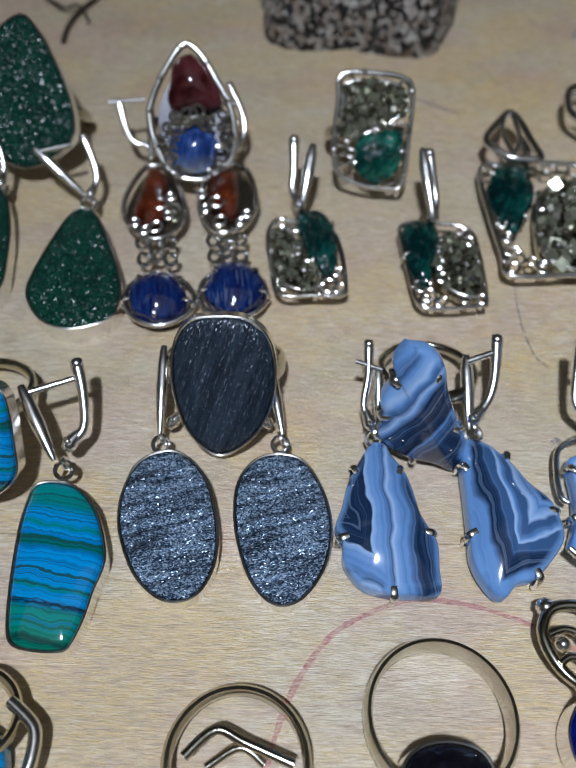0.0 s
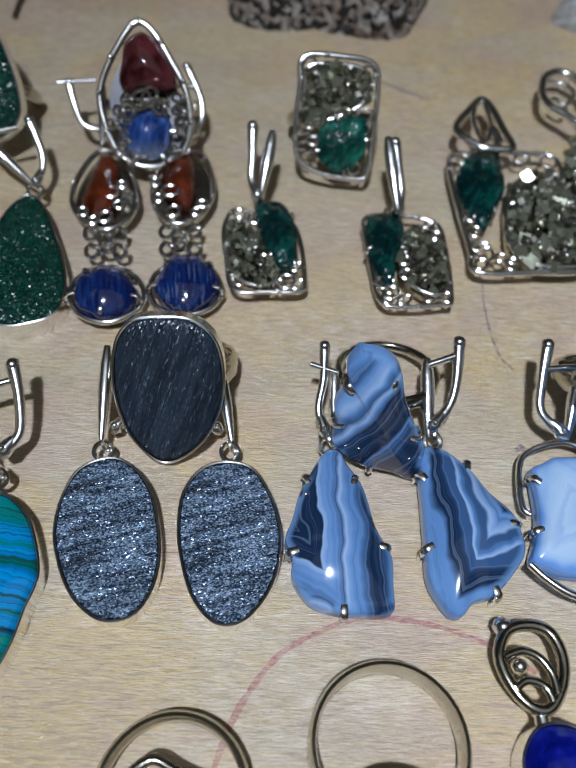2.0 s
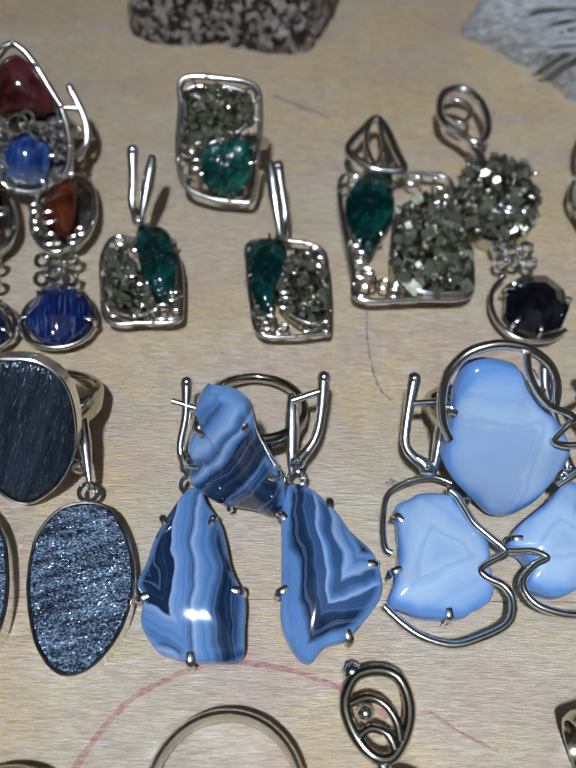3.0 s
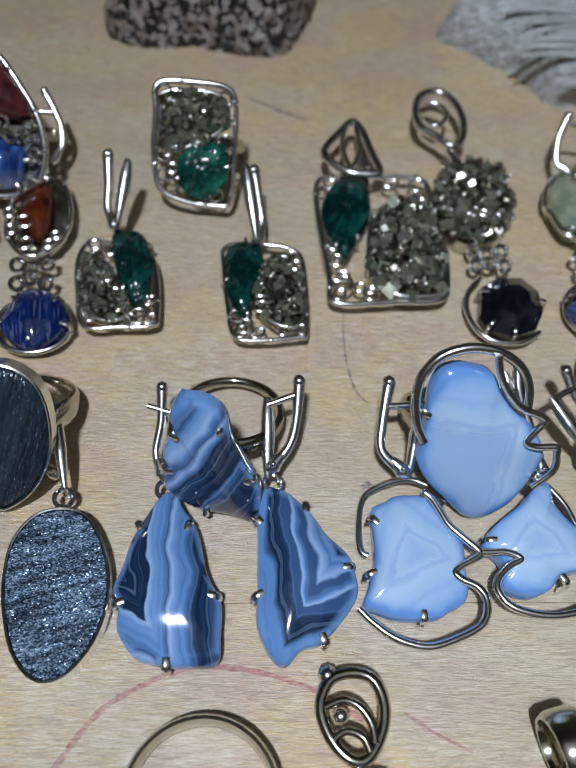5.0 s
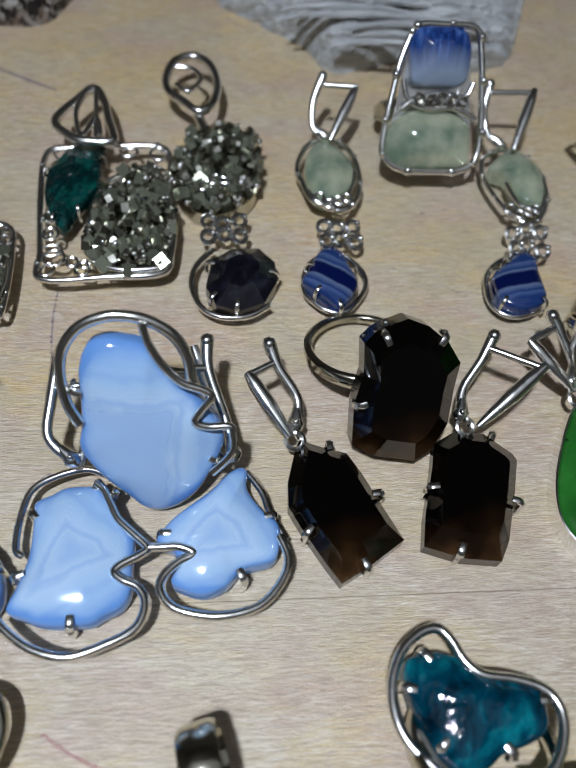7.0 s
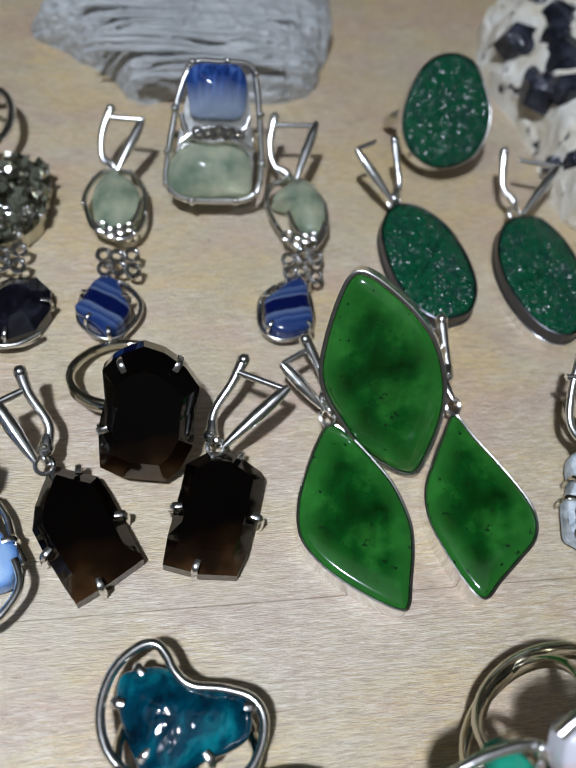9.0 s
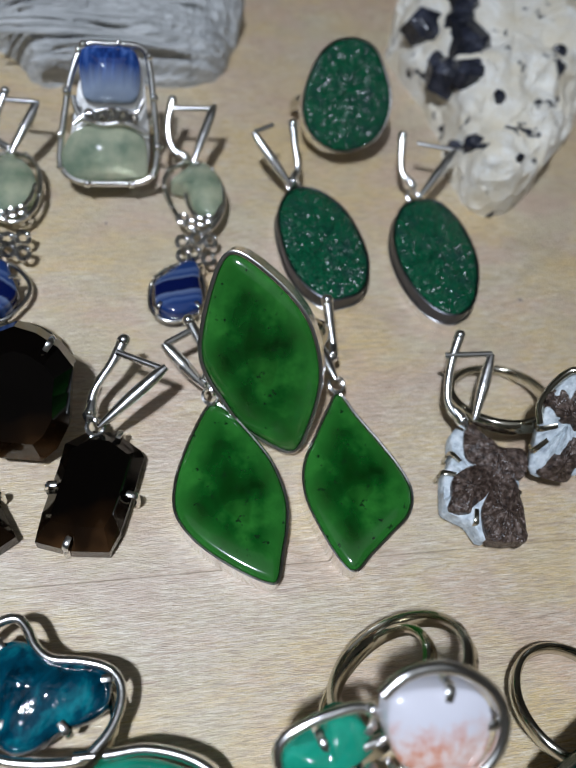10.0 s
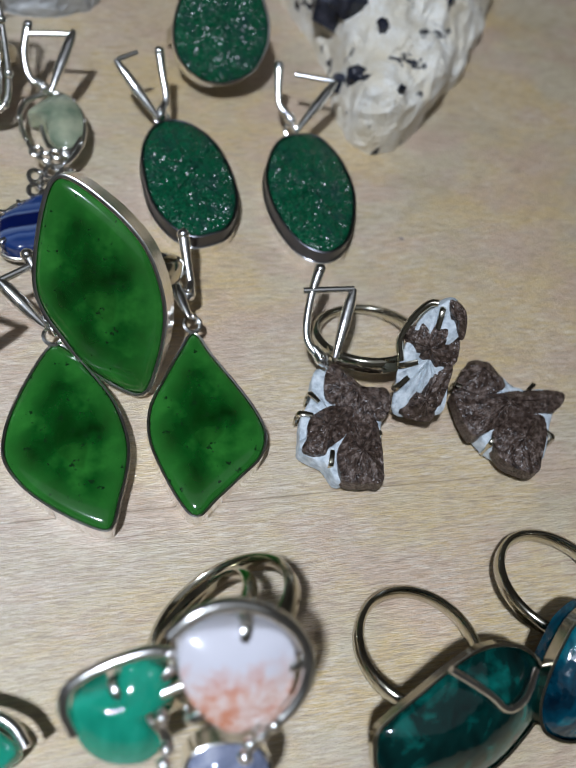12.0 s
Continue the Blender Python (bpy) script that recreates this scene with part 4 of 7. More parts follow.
lever_back(t, [(36.3, 85.7, 5.0), (36.4, 71.3, 5.0)], [(41.0, 88.3, 6.0), (40.6, 81.1, 6.0), (39.6, 76.5, 6.0), (37.2, 72.8, 6.0)], (37.3, 70.9, 4.0), [(36.3, 83.8, 6.0), (40.9, 85.9, 6.0)], r=1.1)

# ---- pale blue agate set ----
o = [(59.0, 78.9, 18.1), (60.1, 80.7, 20.4), (61.9, 81.3, 21.2), (64.1, 81.3, 21.2), (67.5, 80.7, 20.5), (69.1, 79.2, 18.5), (71.4, 77.5, 16.3), (73.7, 76.3, 14.8), (76.6, 73.7, 11.5), (76.7, 71.9, 9.2), (74.9, 69.6, 6.1), (72.8, 67.6, 3.6), (69.5, 66.3, 1.9), (66.5, 66.3, 2.0), (64.1, 67.6, 3.6), (60.8, 69.6, 6.1), (58.3, 72.0, 9.2), (58.8, 74.2, 12.1), (58.9, 76.9, 15.5)]
t = thing("ring", middle(o).xy, "silver ring with large pale blue agate in looping wire", "ring", "pale agate set")
p, _ = flat_stone(t, o, PALE_AGATE_LINED, 3.0, 2.2, 2.6)
claws(t, p, [(58.3, 77.2, 15.9), (62.3, 67.9, 4.0), (75.8, 71.0, 7.9)], r=0.55)
frame_wire(t, [(58.7, 74.0, 12.6), (57.4, 75.6, 14.7), (56.8, 78.0, 17.8), (57.3, 80.1, 20.5), (59.5, 81.9, 22.8), (62.8, 82.7, 23.9), (65.8, 82.7, 23.9), (68.6, 82.2, 23.2), (71.2, 81.0, 21.7), (72.7, 79.2, 19.3), (72.9, 77.2, 16.8)], 0.75, False)
frame_wire(t, [(67.3, 81.5, 24.1), (68.0, 79.8, 21.9), (69.7, 78.0, 19.6), (71.9, 76.7, 17.9), (74.5, 76.1, 17.1), (75.5, 75.5, 16.4), (74.3, 74.5, 15.1), (73.3, 73.4, 13.7), (75.0, 73.0, 13.1), (77.7, 73.0, 13.1), (78.1, 72.3, 12.3), (78.0, 70.6, 10.1), (75.3, 68.9, 7.8)], 0.55, False)
shank(t, p, radius=8.6, width=2.6)
for o, cl, wires, front, rear, pin in (
    ([(52.0, 67.0, 4.0), (54.0, 68.0, 4.0), (56.0, 69.0, 4.0), (60.0, 69.0, 4.0), (61.0, 68.0, 4.0), (63.0, 65.0, 4.0), (65.0, 62.0, 4.0), (65.0, 58.0, 4.0), (65.0, 55.0, 4.0), (64.0, 53.0, 4.0), (62.0, 52.0, 4.0), (60.0, 51.0, 4.0), (55.0, 51.0, 4.0), (52.0, 52.0, 4.0), (50.0, 53.0, 4.0), (51.0, 56.0, 4.0), (52.0, 60.0, 4.0), (52.0, 65.0, 4.0)],
     [(52.0, 65.0, 4.0), (58.0, 51.0, 4.0), (60.0, 69.0, 4.0), (51.0, 57.0, 4.0)],
     ([(61.0, 71.0, 3.0), (58.0, 72.0, 3.0), (54.0, 71.0, 3.0), (51.0, 69.0, 3.0), (50.0, 65.0, 3.0), (50.0, 61.0, 3.0), (51.0, 60.0, 3.0)],
      [(49.0, 52.0, 5.0), (51.0, 50.0, 5.0), (54.0, 48.0, 5.0), (58.0, 47.0, 5.0), (62.0, 48.0, 5.0), (66.0, 50.0, 5.0), (67.0, 53.0, 5.0), (66.0, 55.0, 5.0), (64.0, 56.0, 5.0), (63.0, 57.0, 5.0), (64.0, 58.0, 5.0), (66.0, 59.0, 5.0), (67.0, 60.0, 5.0), (65.0, 62.0, 5.0), (63.0, 64.0, 5.0), (62.0, 66.0, 5.0), (61.0, 68.0, 5.0), (60.0, 69.0, 5.0)]),
     [(60.3, 86.3, 5.0), (57.6, 71.5, 5.0)], [(54.7, 88.4, 6.0), (53.7, 81.3, 6.0), (53.5, 75.8, 6.0), (56.6, 72.2, 6.0)], [(53.7, 83.7, 6.0), (60.1, 84.4, 6.0)]),
    ([(69.0, 63.0, 4.0), (71.0, 65.0, 4.0), (75.0, 68.0, 4.0), (78.0, 71.0, 4.0), (80.0, 71.0, 4.0), (80.0, 68.0, 4.0), (82.0, 65.0, 4.0), (84.0, 63.0, 4.0), (84.0, 60.0, 4.0), (83.0, 58.0, 4.0), (79.0, 57.0, 4.0), (77.0, 55.0, 4.0), (74.0, 54.0, 4.0), (71.0, 55.0, 4.0), (70.0, 56.0, 4.0), (71.0, 58.0, 4.0), (70.0, 60.0, 4.0), (68.0, 61.0, 4.0)],
     [(83.0, 64.0, 4.0), (79.0, 56.0, 4.0), (69.0, 62.0, 4.0)],
     ([(80.0, 71.0, 3.0), (82.0, 68.0, 3.0), (83.0, 65.0, 3.0), (85.0, 61.0, 3.0)],
      [(84.0, 61.0, 5.0), (85.0, 58.0, 5.0), (84.0, 55.0, 5.0), (81.0, 52.0, 5.0), (76.0, 51.0, 5.0), (71.0, 52.0, 5.0), (69.0, 54.0, 5.0), (69.0, 56.0, 5.0), (71.0, 58.0, 5.0), (73.0, 59.0, 5.0), (71.0, 60.0, 5.0), (69.0, 60.0, 5.0), (67.0, 60.0, 5.0)]),
     [(72.9, 91.3, 5.0), (77.8, 72.6, 5.0)], [(74.8, 91.5, 6.0), (75.0, 86.4, 6.0), (77.2, 78.2, 6.0), (78.1, 72.5, 6.0)], [(73.0, 86.8, 6.0), (75.0, 86.8, 6.0)])):
    t = thing("earring", middle(o).xy, "earring with pale blue heart-like agate in looping silver wire", "earring", "pale agate set")
    p, _ = flat_stone(t, o, PALE_AGATE_PAIR[len(cl) == 3], 3.4, 1.7, 2.8)
    claws(t, p, cl, r=0.55, drop=3.0)
    frame_wire(t, wires[0], 0.5, False)
    frame_wire(t, wires[1], 0.6, False)
    lever_back(t, front, rear, None, pin, r=1.1)

# ---- smoky quartz set ----
o = [(96.1, 83.3, 16.2), (97.5, 84.2, 17.3), (99.0, 84.8, 17.9), (102.0, 85.5, 18.7), (104.9, 84.8, 17.9), (107.8, 83.3, 16.2), (109.7, 81.3, 14.0), (109.0, 78.7, 11.2), (108.5, 75.3, 7.4), (106.5, 72.8, 4.7), (104.1, 71.5, 3.3), (98.1, 72.2, 4.0), (94.9, 73.4, 5.4), (95.0, 77.5, 9.9), (96.2, 80.3, 12.9)]
t = thing("ring", middle(o).xy, "silver ring with faceted smoky quartz crystal", "ring", "smoky quartz set")
p = faceted(t, o, SMOKY, 5, 5.0, 0.68, "dark faceted smoky quartz")
claws(t, p, [(98.9, 83.9, 16.9), (95.7, 77.6, 10.0), (106.7, 83.8, 16.8)], r=0.55)
shank(t, p, radius=8.2, width=2.0, axis=(0.0, 0.35, 1), centre=(98.1, 90.6, 4.0))
for o, cl, front, rear, pin, link in (
    ([(87.7, 75.9, 3.6), (90.3, 74.9, 3.6), (94.4, 73.6, 3.6), (96.2, 70.6, 3.6), (99.0, 64.7, 3.6), (101.0, 60.6, 3.6), (96.1, 57.3, 3.6), (92.0, 55.0, 3.6), (90.3, 57.5, 3.6), (87.4, 62.3, 3.6), (85.6, 65.8, 3.6), (85.7, 69.4, 3.6), (86.7, 73.1, 3.6)],
     [(91.8, 74.3, 3.6), (98.0, 66.8, 3.6), (87.9, 61.7, 3.6), (95.3, 56.9, 3.6)], [(80.3, 86.1, 6.0), (86.1, 75.1, 6.0)], [(83.6, 91.7, 5.0), (84.9, 87.3, 5.0), (87.5, 81.8, 5.0), (87.1, 77.4, 5.0)], [(80.7, 85.6, 6.0), (84.1, 87.5, 6.0)], (86.9, 75.2, 4.0)),
    ([(111.1, 76.9, 3.6), (115.0, 76.3, 3.6), (118.7, 73.0, 3.6), (119.2, 71.9, 3.6), (117.8, 67.0, 3.6), (115.5, 60.0, 3.6), (113.9, 57.2, 3.6), (108.7, 57.8, 3.6), (103.6, 59.6, 3.6), (104.4, 63.8, 3.6), (106.5, 71.0, 3.6), (107.4, 74.9, 3.6)],
     [(115.7, 75.2, 3.6), (117.4, 65.0, 3.6), (105.7, 67.6, 3.6), (108.2, 58.5, 3.6)], [(123.1, 86.9, 6.0), (112.9, 76.1, 6.0)], [(116.8, 92.8, 5.0), (114.8, 88.2, 5.0), (112.0, 83.0, 5.0), (111.3, 78.5, 5.0)], [(115.8, 89.7, 6.0), (122.4, 86.5, 6.0)], (112.0, 76.8, 4.0))):
    t = thing("earring", middle(o).xy, "earring with faceted brown-black smoky quartz in claws", "earring", "smoky quartz set")
    p = faceted(t, o, SMOKY, 3.4, 5.0, 0.72, "dark faceted smoky quartz")
    claws(t, p, cl, r=0.55, drop=3.0)
    lever_back(t, front, rear, link, pin, r=1.1)

# ---- green jade set ----
o = [(133.2, 94.1, 23.6), (135.2, 93.3, 23.6), (138.3, 91.1, 22.5), (141.4, 88.5, 20.9), (143.9, 85.7, 18.9), (145.4, 83.0, 16.3), (146.2, 80.0, 13.2), (146.0, 77.2, 9.8), (144.7, 74.1, 5.4), (142.7, 71.9, 1.7), (138.8, 73.6, 1.8), (134.7, 76.5, 3.2), (131.9, 79.8, 5.8), (129.7, 82.7, 8.1), (128.7, 85.2, 10.7), (129.1, 87.9, 14.1), (130.4, 91.2, 18.6), (131.8, 93.4, 22.0)]
t = thing("ring", middle(o).xy, "silver ring with large leaf-shaped green jade", "ring", "green jade set")
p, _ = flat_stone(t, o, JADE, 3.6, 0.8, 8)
part("bezel", bezel(p, 4.4, 0.05, 0.6), SILVER, t)
shank(t, p, width=3.2)
for o, front, rear, pin, link in (
    ([(130.4, 80.1, 3.6), (133.0, 78.1, 3.6), (136.4, 73.2, 3.6), (138.7, 68.9, 3.6), (140.0, 63.3, 3.6), (139.6, 58.8, 3.6), (138.4, 54.5, 3.6), (137.5, 51.3, 3.6), (136.3, 50.7, 3.6), (132.5, 52.7, 3.6), (128.2, 55.9, 3.6), (125.3, 59.0, 3.6), (123.6, 62.5, 3.6), (123.9, 66.9, 3.6), (125.4, 71.5, 3.6), (128.1, 77.1, 3.6)],
     [(122.9, 91.9, 5.0), (129.2, 82.5, 5.0)], [(127.1, 96.5, 5.0), (128.8, 91.7, 5.0), (130.1, 86.8, 5.0), (129.4, 83.7, 5.0)], [(123.2, 91.7, 5.0), (127.8, 94.4, 5.0)], (130.1, 81.3, 4.0)),
    ([(151.4, 80.9, 3.6), (153.5, 76.8, 3.6), (156.7, 71.3, 3.6), (159.1, 66.5, 3.6), (160.0, 62.7, 3.6), (158.8, 59.3, 3.6), (155.5, 56.5, 3.6), (151.7, 53.5, 3.6), (148.9, 51.3, 3.6), (146.9, 53.7, 3.6), (144.7, 59.0, 3.6), (143.5, 63.7, 3.6), (144.0, 68.5, 3.6), (146.5, 73.3, 3.6), (149.5, 78.4, 3.6)],
     [(148.0, 92.1, 5.0), (150.6, 83.3, 5.0)], [(150.9, 100.1, 5.0), (151.2, 94.5, 5.0), (151.5, 89.5, 5.0), (151.0, 87.6, 5.0)], [(148.3, 91.6, 5.0), (150.8, 92.0, 5.0)], (151.2, 82.4, 4.0))):
    t = thing("earring", middle(o).xy, "earring with speckled green jade leaf in silver bezel", "earring", "green jade set")
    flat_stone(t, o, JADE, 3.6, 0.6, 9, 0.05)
    lever_back(t, front, rear, link, pin, r=1.1)


# ---- staurolite set: crossed brown crystals on white rock ----
def crystal_cross(parent, outline, crystals, down, seed):
    """White rock with broken brown crystals grown across it, each a ridged block."""
    p, _ = flat_stone(parent, outline, MATRIX, down, 0.7, 3, rough=0.7, seed=seed, name="matrix", label="white mica rock")
    for k, o in enumerate(crystals):
        q = Plate(o, steps=5)
        part("crystal", stone(q, 2.6, 1.8, 1.3, (0.985, 0.93, 0.85, 0.75, 0.63, 0.5, 0.36, 0.22, 0.1), 0.5, seed + 5 * k, 0.1), STAUROLITE, parent, "dark brown twinned crystal", False, q)
    return p


o = [(183.3, 73.5, 14.9), (184.9, 74.5, 16.8), (187.7, 74.8, 18.8), (189.2, 73.1, 18.1), (189.0, 70.4, 15.5), (187.8, 66.8, 11.5), (187.2, 62.5, 7.3), (184.3, 62.4, 5.6), (180.2, 63.9, 4.4), (180.5, 67.7, 8.0), (181.4, 71.0, 11.6)]
t = thing("ring", middle(o).xy, "silver ring with brown crystal on white rock", "ring", "staurolite set")
p = crystal_cross(t, o, [[(181.6, 72.8, 13.3), (184.1, 73.3, 15.2), (188.5, 71.6, 16.3), (188.7, 67.7, 13.0), (186.7, 67.5, 11.6), (184.4, 68.7, 11.2), (182.3, 70.8, 11.9)],
     [(181.3, 65.0, 6.1), (183.2, 65.9, 8.0), (186.1, 67.7, 11.3), (188.2, 67.2, 12.2), (187.3, 64.4, 9.1), (185.9, 62.1, 6.2), (184.6, 61.8, 5.1), (180.9, 63.7, 4.7)],
     [(187.7, 74.8, 18.8), (189.7, 73.0, 18.2), (189.6, 70.2, 15.7), (188.7, 70.4, 15.4), (187.5, 73.5, 17.4)]], 4, 3.0)
claws(t, p, [(181.4, 69.4, 10.1), (180.7, 67.1, 7.6), (186.5, 73.8, 17.0)], r=0.5, reach=2.4, material=GOLDEN)
shank(t, p, radius=8.3, width=2.2, axis=(0.0, 0.42, 1), centre=(179.3, 78.6, 4.0))
frame_wire(t, [(181.2, 69.9, 10.5), (181.0, 72.3, 12.5), (182.5, 74.1, 15.0), (184.7, 75.2, 17.3), (186.0, 74.9, 17.8)], 0.6, False, "wire_support", GOLDEN)
o = [(171.0, 73.0, 4.0), (169.0, 72.0, 4.0), (168.0, 68.0, 4.0), (166.0, 65.0, 4.0), (165.0, 61.0, 4.0), (165.0, 59.0, 4.0), (168.0, 57.0, 4.0), (170.0, 54.0, 4.0), (176.0, 57.0, 4.0), (178.0, 62.0, 4.0), (178.0, 64.0, 4.0), (176.0, 70.0, 4.0)]
t = thing("earring", middle(o).xy, "earring with crossed brown crystals on white rock", "earring", "staurolite set")
p = crystal_cross(t, o, [[(171.0, 72.0, 5.0), (173.0, 73.0, 5.0), (176.0, 69.0, 5.0), (180.0, 68.0, 5.0), (180.0, 65.0, 5.0), (178.0, 63.0, 5.0), (174.0, 64.0, 5.0), (171.0, 66.0, 5.0), (170.0, 68.0, 5.0)],
     [(166.0, 61.0, 5.0), (167.0, 64.0, 5.0), (171.0, 66.0, 5.0), (174.0, 65.0, 5.0), (172.0, 61.0, 5.0), (169.0, 59.0, 5.0), (168.0, 58.0, 5.0), (165.0, 59.0, 5.0)],
     [(172.0, 61.0, 5.0), (174.0, 64.0, 5.0), (177.0, 63.0, 5.0), (177.0, 58.0, 5.0), (176.0, 53.0, 5.0), (174.0, 53.0, 5.0), (172.0, 53.0, 5.0), (170.0, 54.0, 5.0), (170.0, 58.0, 5.0)]], 3.4, 7.0)
claws(t, p, [(168.0, 68.0, 4.0), (166.0, 65.0, 4.0), (177.0, 61.0, 4.0), (169.0, 57.0, 4.0)], r=0.45, reach=1.6, drop=3.0, material=GOLDEN)
lever_back(t, [(176.0, 86.0, 7.0), (172.0, 73.0, 7.0)], [(171.0, 90.0, 7.0), (169.0, 84.0, 7.0), (168.0, 77.0, 7.0), (170.0, 73.0, 7.0)], (172.2, 73.6, 5.0), [(168.0, 86.0, 7.0), (176.0, 86.0, 7.0)], r=1.0)
o = [(192.0, 65.0, 4.0), (197.0, 72.0, 4.0), (200.0, 70.0, 4.0), (203.0, 67.0, 4.0), (209.0, 66.0, 4.0), (206.0, 60.0, 4.0), (202.0, 54.0, 4.0), (196.0, 56.0, 4.0), (193.0, 60.0, 4.0)]
t = thing("earring", middle(o).xy, "earring with shiny brown crossed crystals on white rock", "earring", "staurolite set")
p = crystal_cross(t, o, [[(191.0, 67.0, 5.0), (194.0, 66.0, 5.0), (199.0, 66.0, 5.0), (206.0, 66.0, 5.0), (210.0, 65.0, 5.0), (207.0, 62.0, 5.0), (201.0, 62.0, 5.0), (196.0, 60.0, 5.0), (192.0, 59.0, 5.0), (191.0, 63.0, 5.0)],
     [(192.0, 68.0, 5.0), (195.0, 72.0, 5.0), (198.0, 72.0, 5.0), (199.0, 71.0, 5.0), (200.0, 67.0, 5.0), (195.0, 66.0, 5.0)],
     [(196.0, 60.0, 5.0), (201.0, 62.0, 5.0), (205.0, 61.0, 5.0), (202.0, 54.0, 5.0), (200.0, 52.0, 5.0), (196.0, 54.0, 5.0), (195.0, 57.0, 5.0)]], 3.4, 11.0)
claws(t, p, [(192.0, 68.0, 4.0), (205.0, 58.0, 4.0), (195.0, 58.0, 4.0), (205.0, 67.0, 4.0)], r=0.45, reach=1.4, drop=3.0, material=GOLDEN)


# ---- bright green druzy set ----
o = [(162.7, 155.9, 18.0), (165.8, 155.8, 18.0), (168.9, 154.4, 16.9), (171.0, 150.6, 14.1), (172.0, 146.8, 11.2), (170.9, 142.9, 8.3), (167.8, 139.7, 5.9), (162.5, 138.2, 4.8), (158.4, 138.8, 5.2), (154.9, 141.1, 6.9), (153.6, 144.5, 9.5), (154.5, 148.7, 12.6), (157.1, 152.9, 15.8), (159.6, 154.9, 17.3)]
t = thing("ring", middle(o).xy, "silver ring with bright green glittering druzy drop", "ring", "bright green druzy set")
p, _ = flat_stone(t, o, UVAROVITE, 3.2, 0.6, 6, 0.2, rough=0.4)
shank(t, p)
for o, front, rear, pin, link in (
    ([(151.3, 127.8, 4.5), (155.2, 126.6, 4.5), (158.9, 122.2, 4.5), (160.9, 116.0, 4.5), (161.5, 110.0, 4.5), (160.7, 105.4, 4.5), (158.7, 101.9, 4.5), (155.6, 100.5, 4.5), (152.7, 100.3, 4.5), (149.6, 102.9, 4.5), (147.1, 107.9, 4.5), (146.1, 114.8, 4.5), (146.3, 120.8, 4.5), (148.4, 125.8, 4.5)],
     [(142.2, 144.0, 5.0), (149.3, 127.6, 5.0)], [(150.2, 146.8, 5.0), (150.6, 140.1, 5.0), (151.0, 133.2, 5.0), (149.8, 128.9, 5.0)], [(142.4, 144.0, 5.0), (146.2, 146.2, 5.0)], (150.0, 129.0, 4.0)),
    ([(175.6, 124.4, 4.5), (179.3, 123.8, 4.5), (182.2, 118.6, 4.5), (183.3, 112.3, 4.5), (183.0, 107.5, 4.5), (181.3, 101.7, 4.5), (179.0, 97.8, 4.5), (175.6, 96.1, 4.5), (172.0, 98.0, 4.5), (169.3, 103.0, 4.5), (168.0, 108.8, 4.5), (168.2, 114.8, 4.5), (170.2, 120.4, 4.5), (172.5, 123.3, 4.5)],
     [(183.4, 139.7, 5.0), (174.9, 125.0, 5.0)], [(172.8, 143.7, 5.0), (172.4, 136.7, 5.0), (172.6, 131.8, 5.0), (174.4, 128.2, 5.0)], [(175.8, 141.2, 5.0), (183.2, 139.6, 5.0)], (174.3, 125.8, 4.0))):
    t = thing("earring", middle(o).xy, "oval earring with bright green glittering druzy", "earring", "bright green druzy set")
    p = Plate(o)
    part("stone", stone(p, 0.9, 0.6, 5, rough=0.4), UVAROVITE, t, "", True, p)
    part("setting_cup", bezel(p, 2.9, 0.0, 0.45), DARKSIDE, t, "dark metal cup under the stone")
    part("bezel", bezel(p, 4.4, -2.6, 0.75), SILVER, t)
    lever_back(t, front, rear, link, pin, r=1.0)


# ---- garnet and kyanite set ----
def curls(parent, plate, seed, count, x0, x1, y0, y1, size=0.9, z=0.6):
    rnd = random.Random(seed)
    for k in range(count):
        x, y = x0 + (x1 - x0) * ((k + 0.5) / count), rnd.uniform(y0, y1)
        part("scroll", loop(plate.at(x, y, z), size * rnd.uniform(0.75, 1.3), 0.32, plate.n, rnd.uniform(0.65, 1.0), rnd.uniform(0, 3)), STEEL, parent)


def granules(parent, plate, every, r=0.5, grow=0.15, z=0.3):
    line = plate.grown(grow)
    for k, (x, y) in enumerate(line[::every]):
        part("bead", ball(plate.at(x, y, z), r * (0.85 + 0.3 * ((k * 37) % 10) / 10)), SILVER, parent)


def backplate(parent, plate, down, thick=0.6, grow=0.0, material=None):
    """A thin cast plate behind open work."""
    q = [plate.at(x, y, -down) for x, y in plate.grown(grow)]
    r = [plate.at(x, y, -down + thick) for x, y in plate.grown(grow)]
    n = len(q)
    faces = [tuple(range(n))[::-1], tuple(range(n, 2 * n))]
    faces += [(j, (j + 1) % n, n + (j + 1) % n, n + j) for j in range(n)]
    part("back_plate", (q + r, faces), material or PYRITE, parent)


o = [(-14.0, 144.6, 21.6), (-11.2, 143.8, 20.8), (-7.8, 140.2, 17.6), (-4.9, 136.3, 14.1), (-3.9, 132.2, 10.4), (-4.8, 128.8, 7.3), (-7.6, 127.0, 5.7), (-11.5, 126.0, 4.8), (-16.4, 127.1, 5.8), (-19.2, 130.5, 8.9), (-20.6, 134.6, 12.5), (-19.7, 138.0, 15.6), (-16.8, 142.0, 19.3)]
t = thing("ring", middle(o).xy, "ornate silver ring with red garnet over blue kyanite", "ring", "garnet and kyanite set")
p = Plate(o)
frame_wire(t, o, 0.62)
backplate(t, p, 2.4, 0.5, -1.4, DARKSIDE)
curls(t, p, 31, 5, -6.0, 6.0, -9.5, -6.0, 0.9, 0.6)
granules(t, p, 5, 0.62)
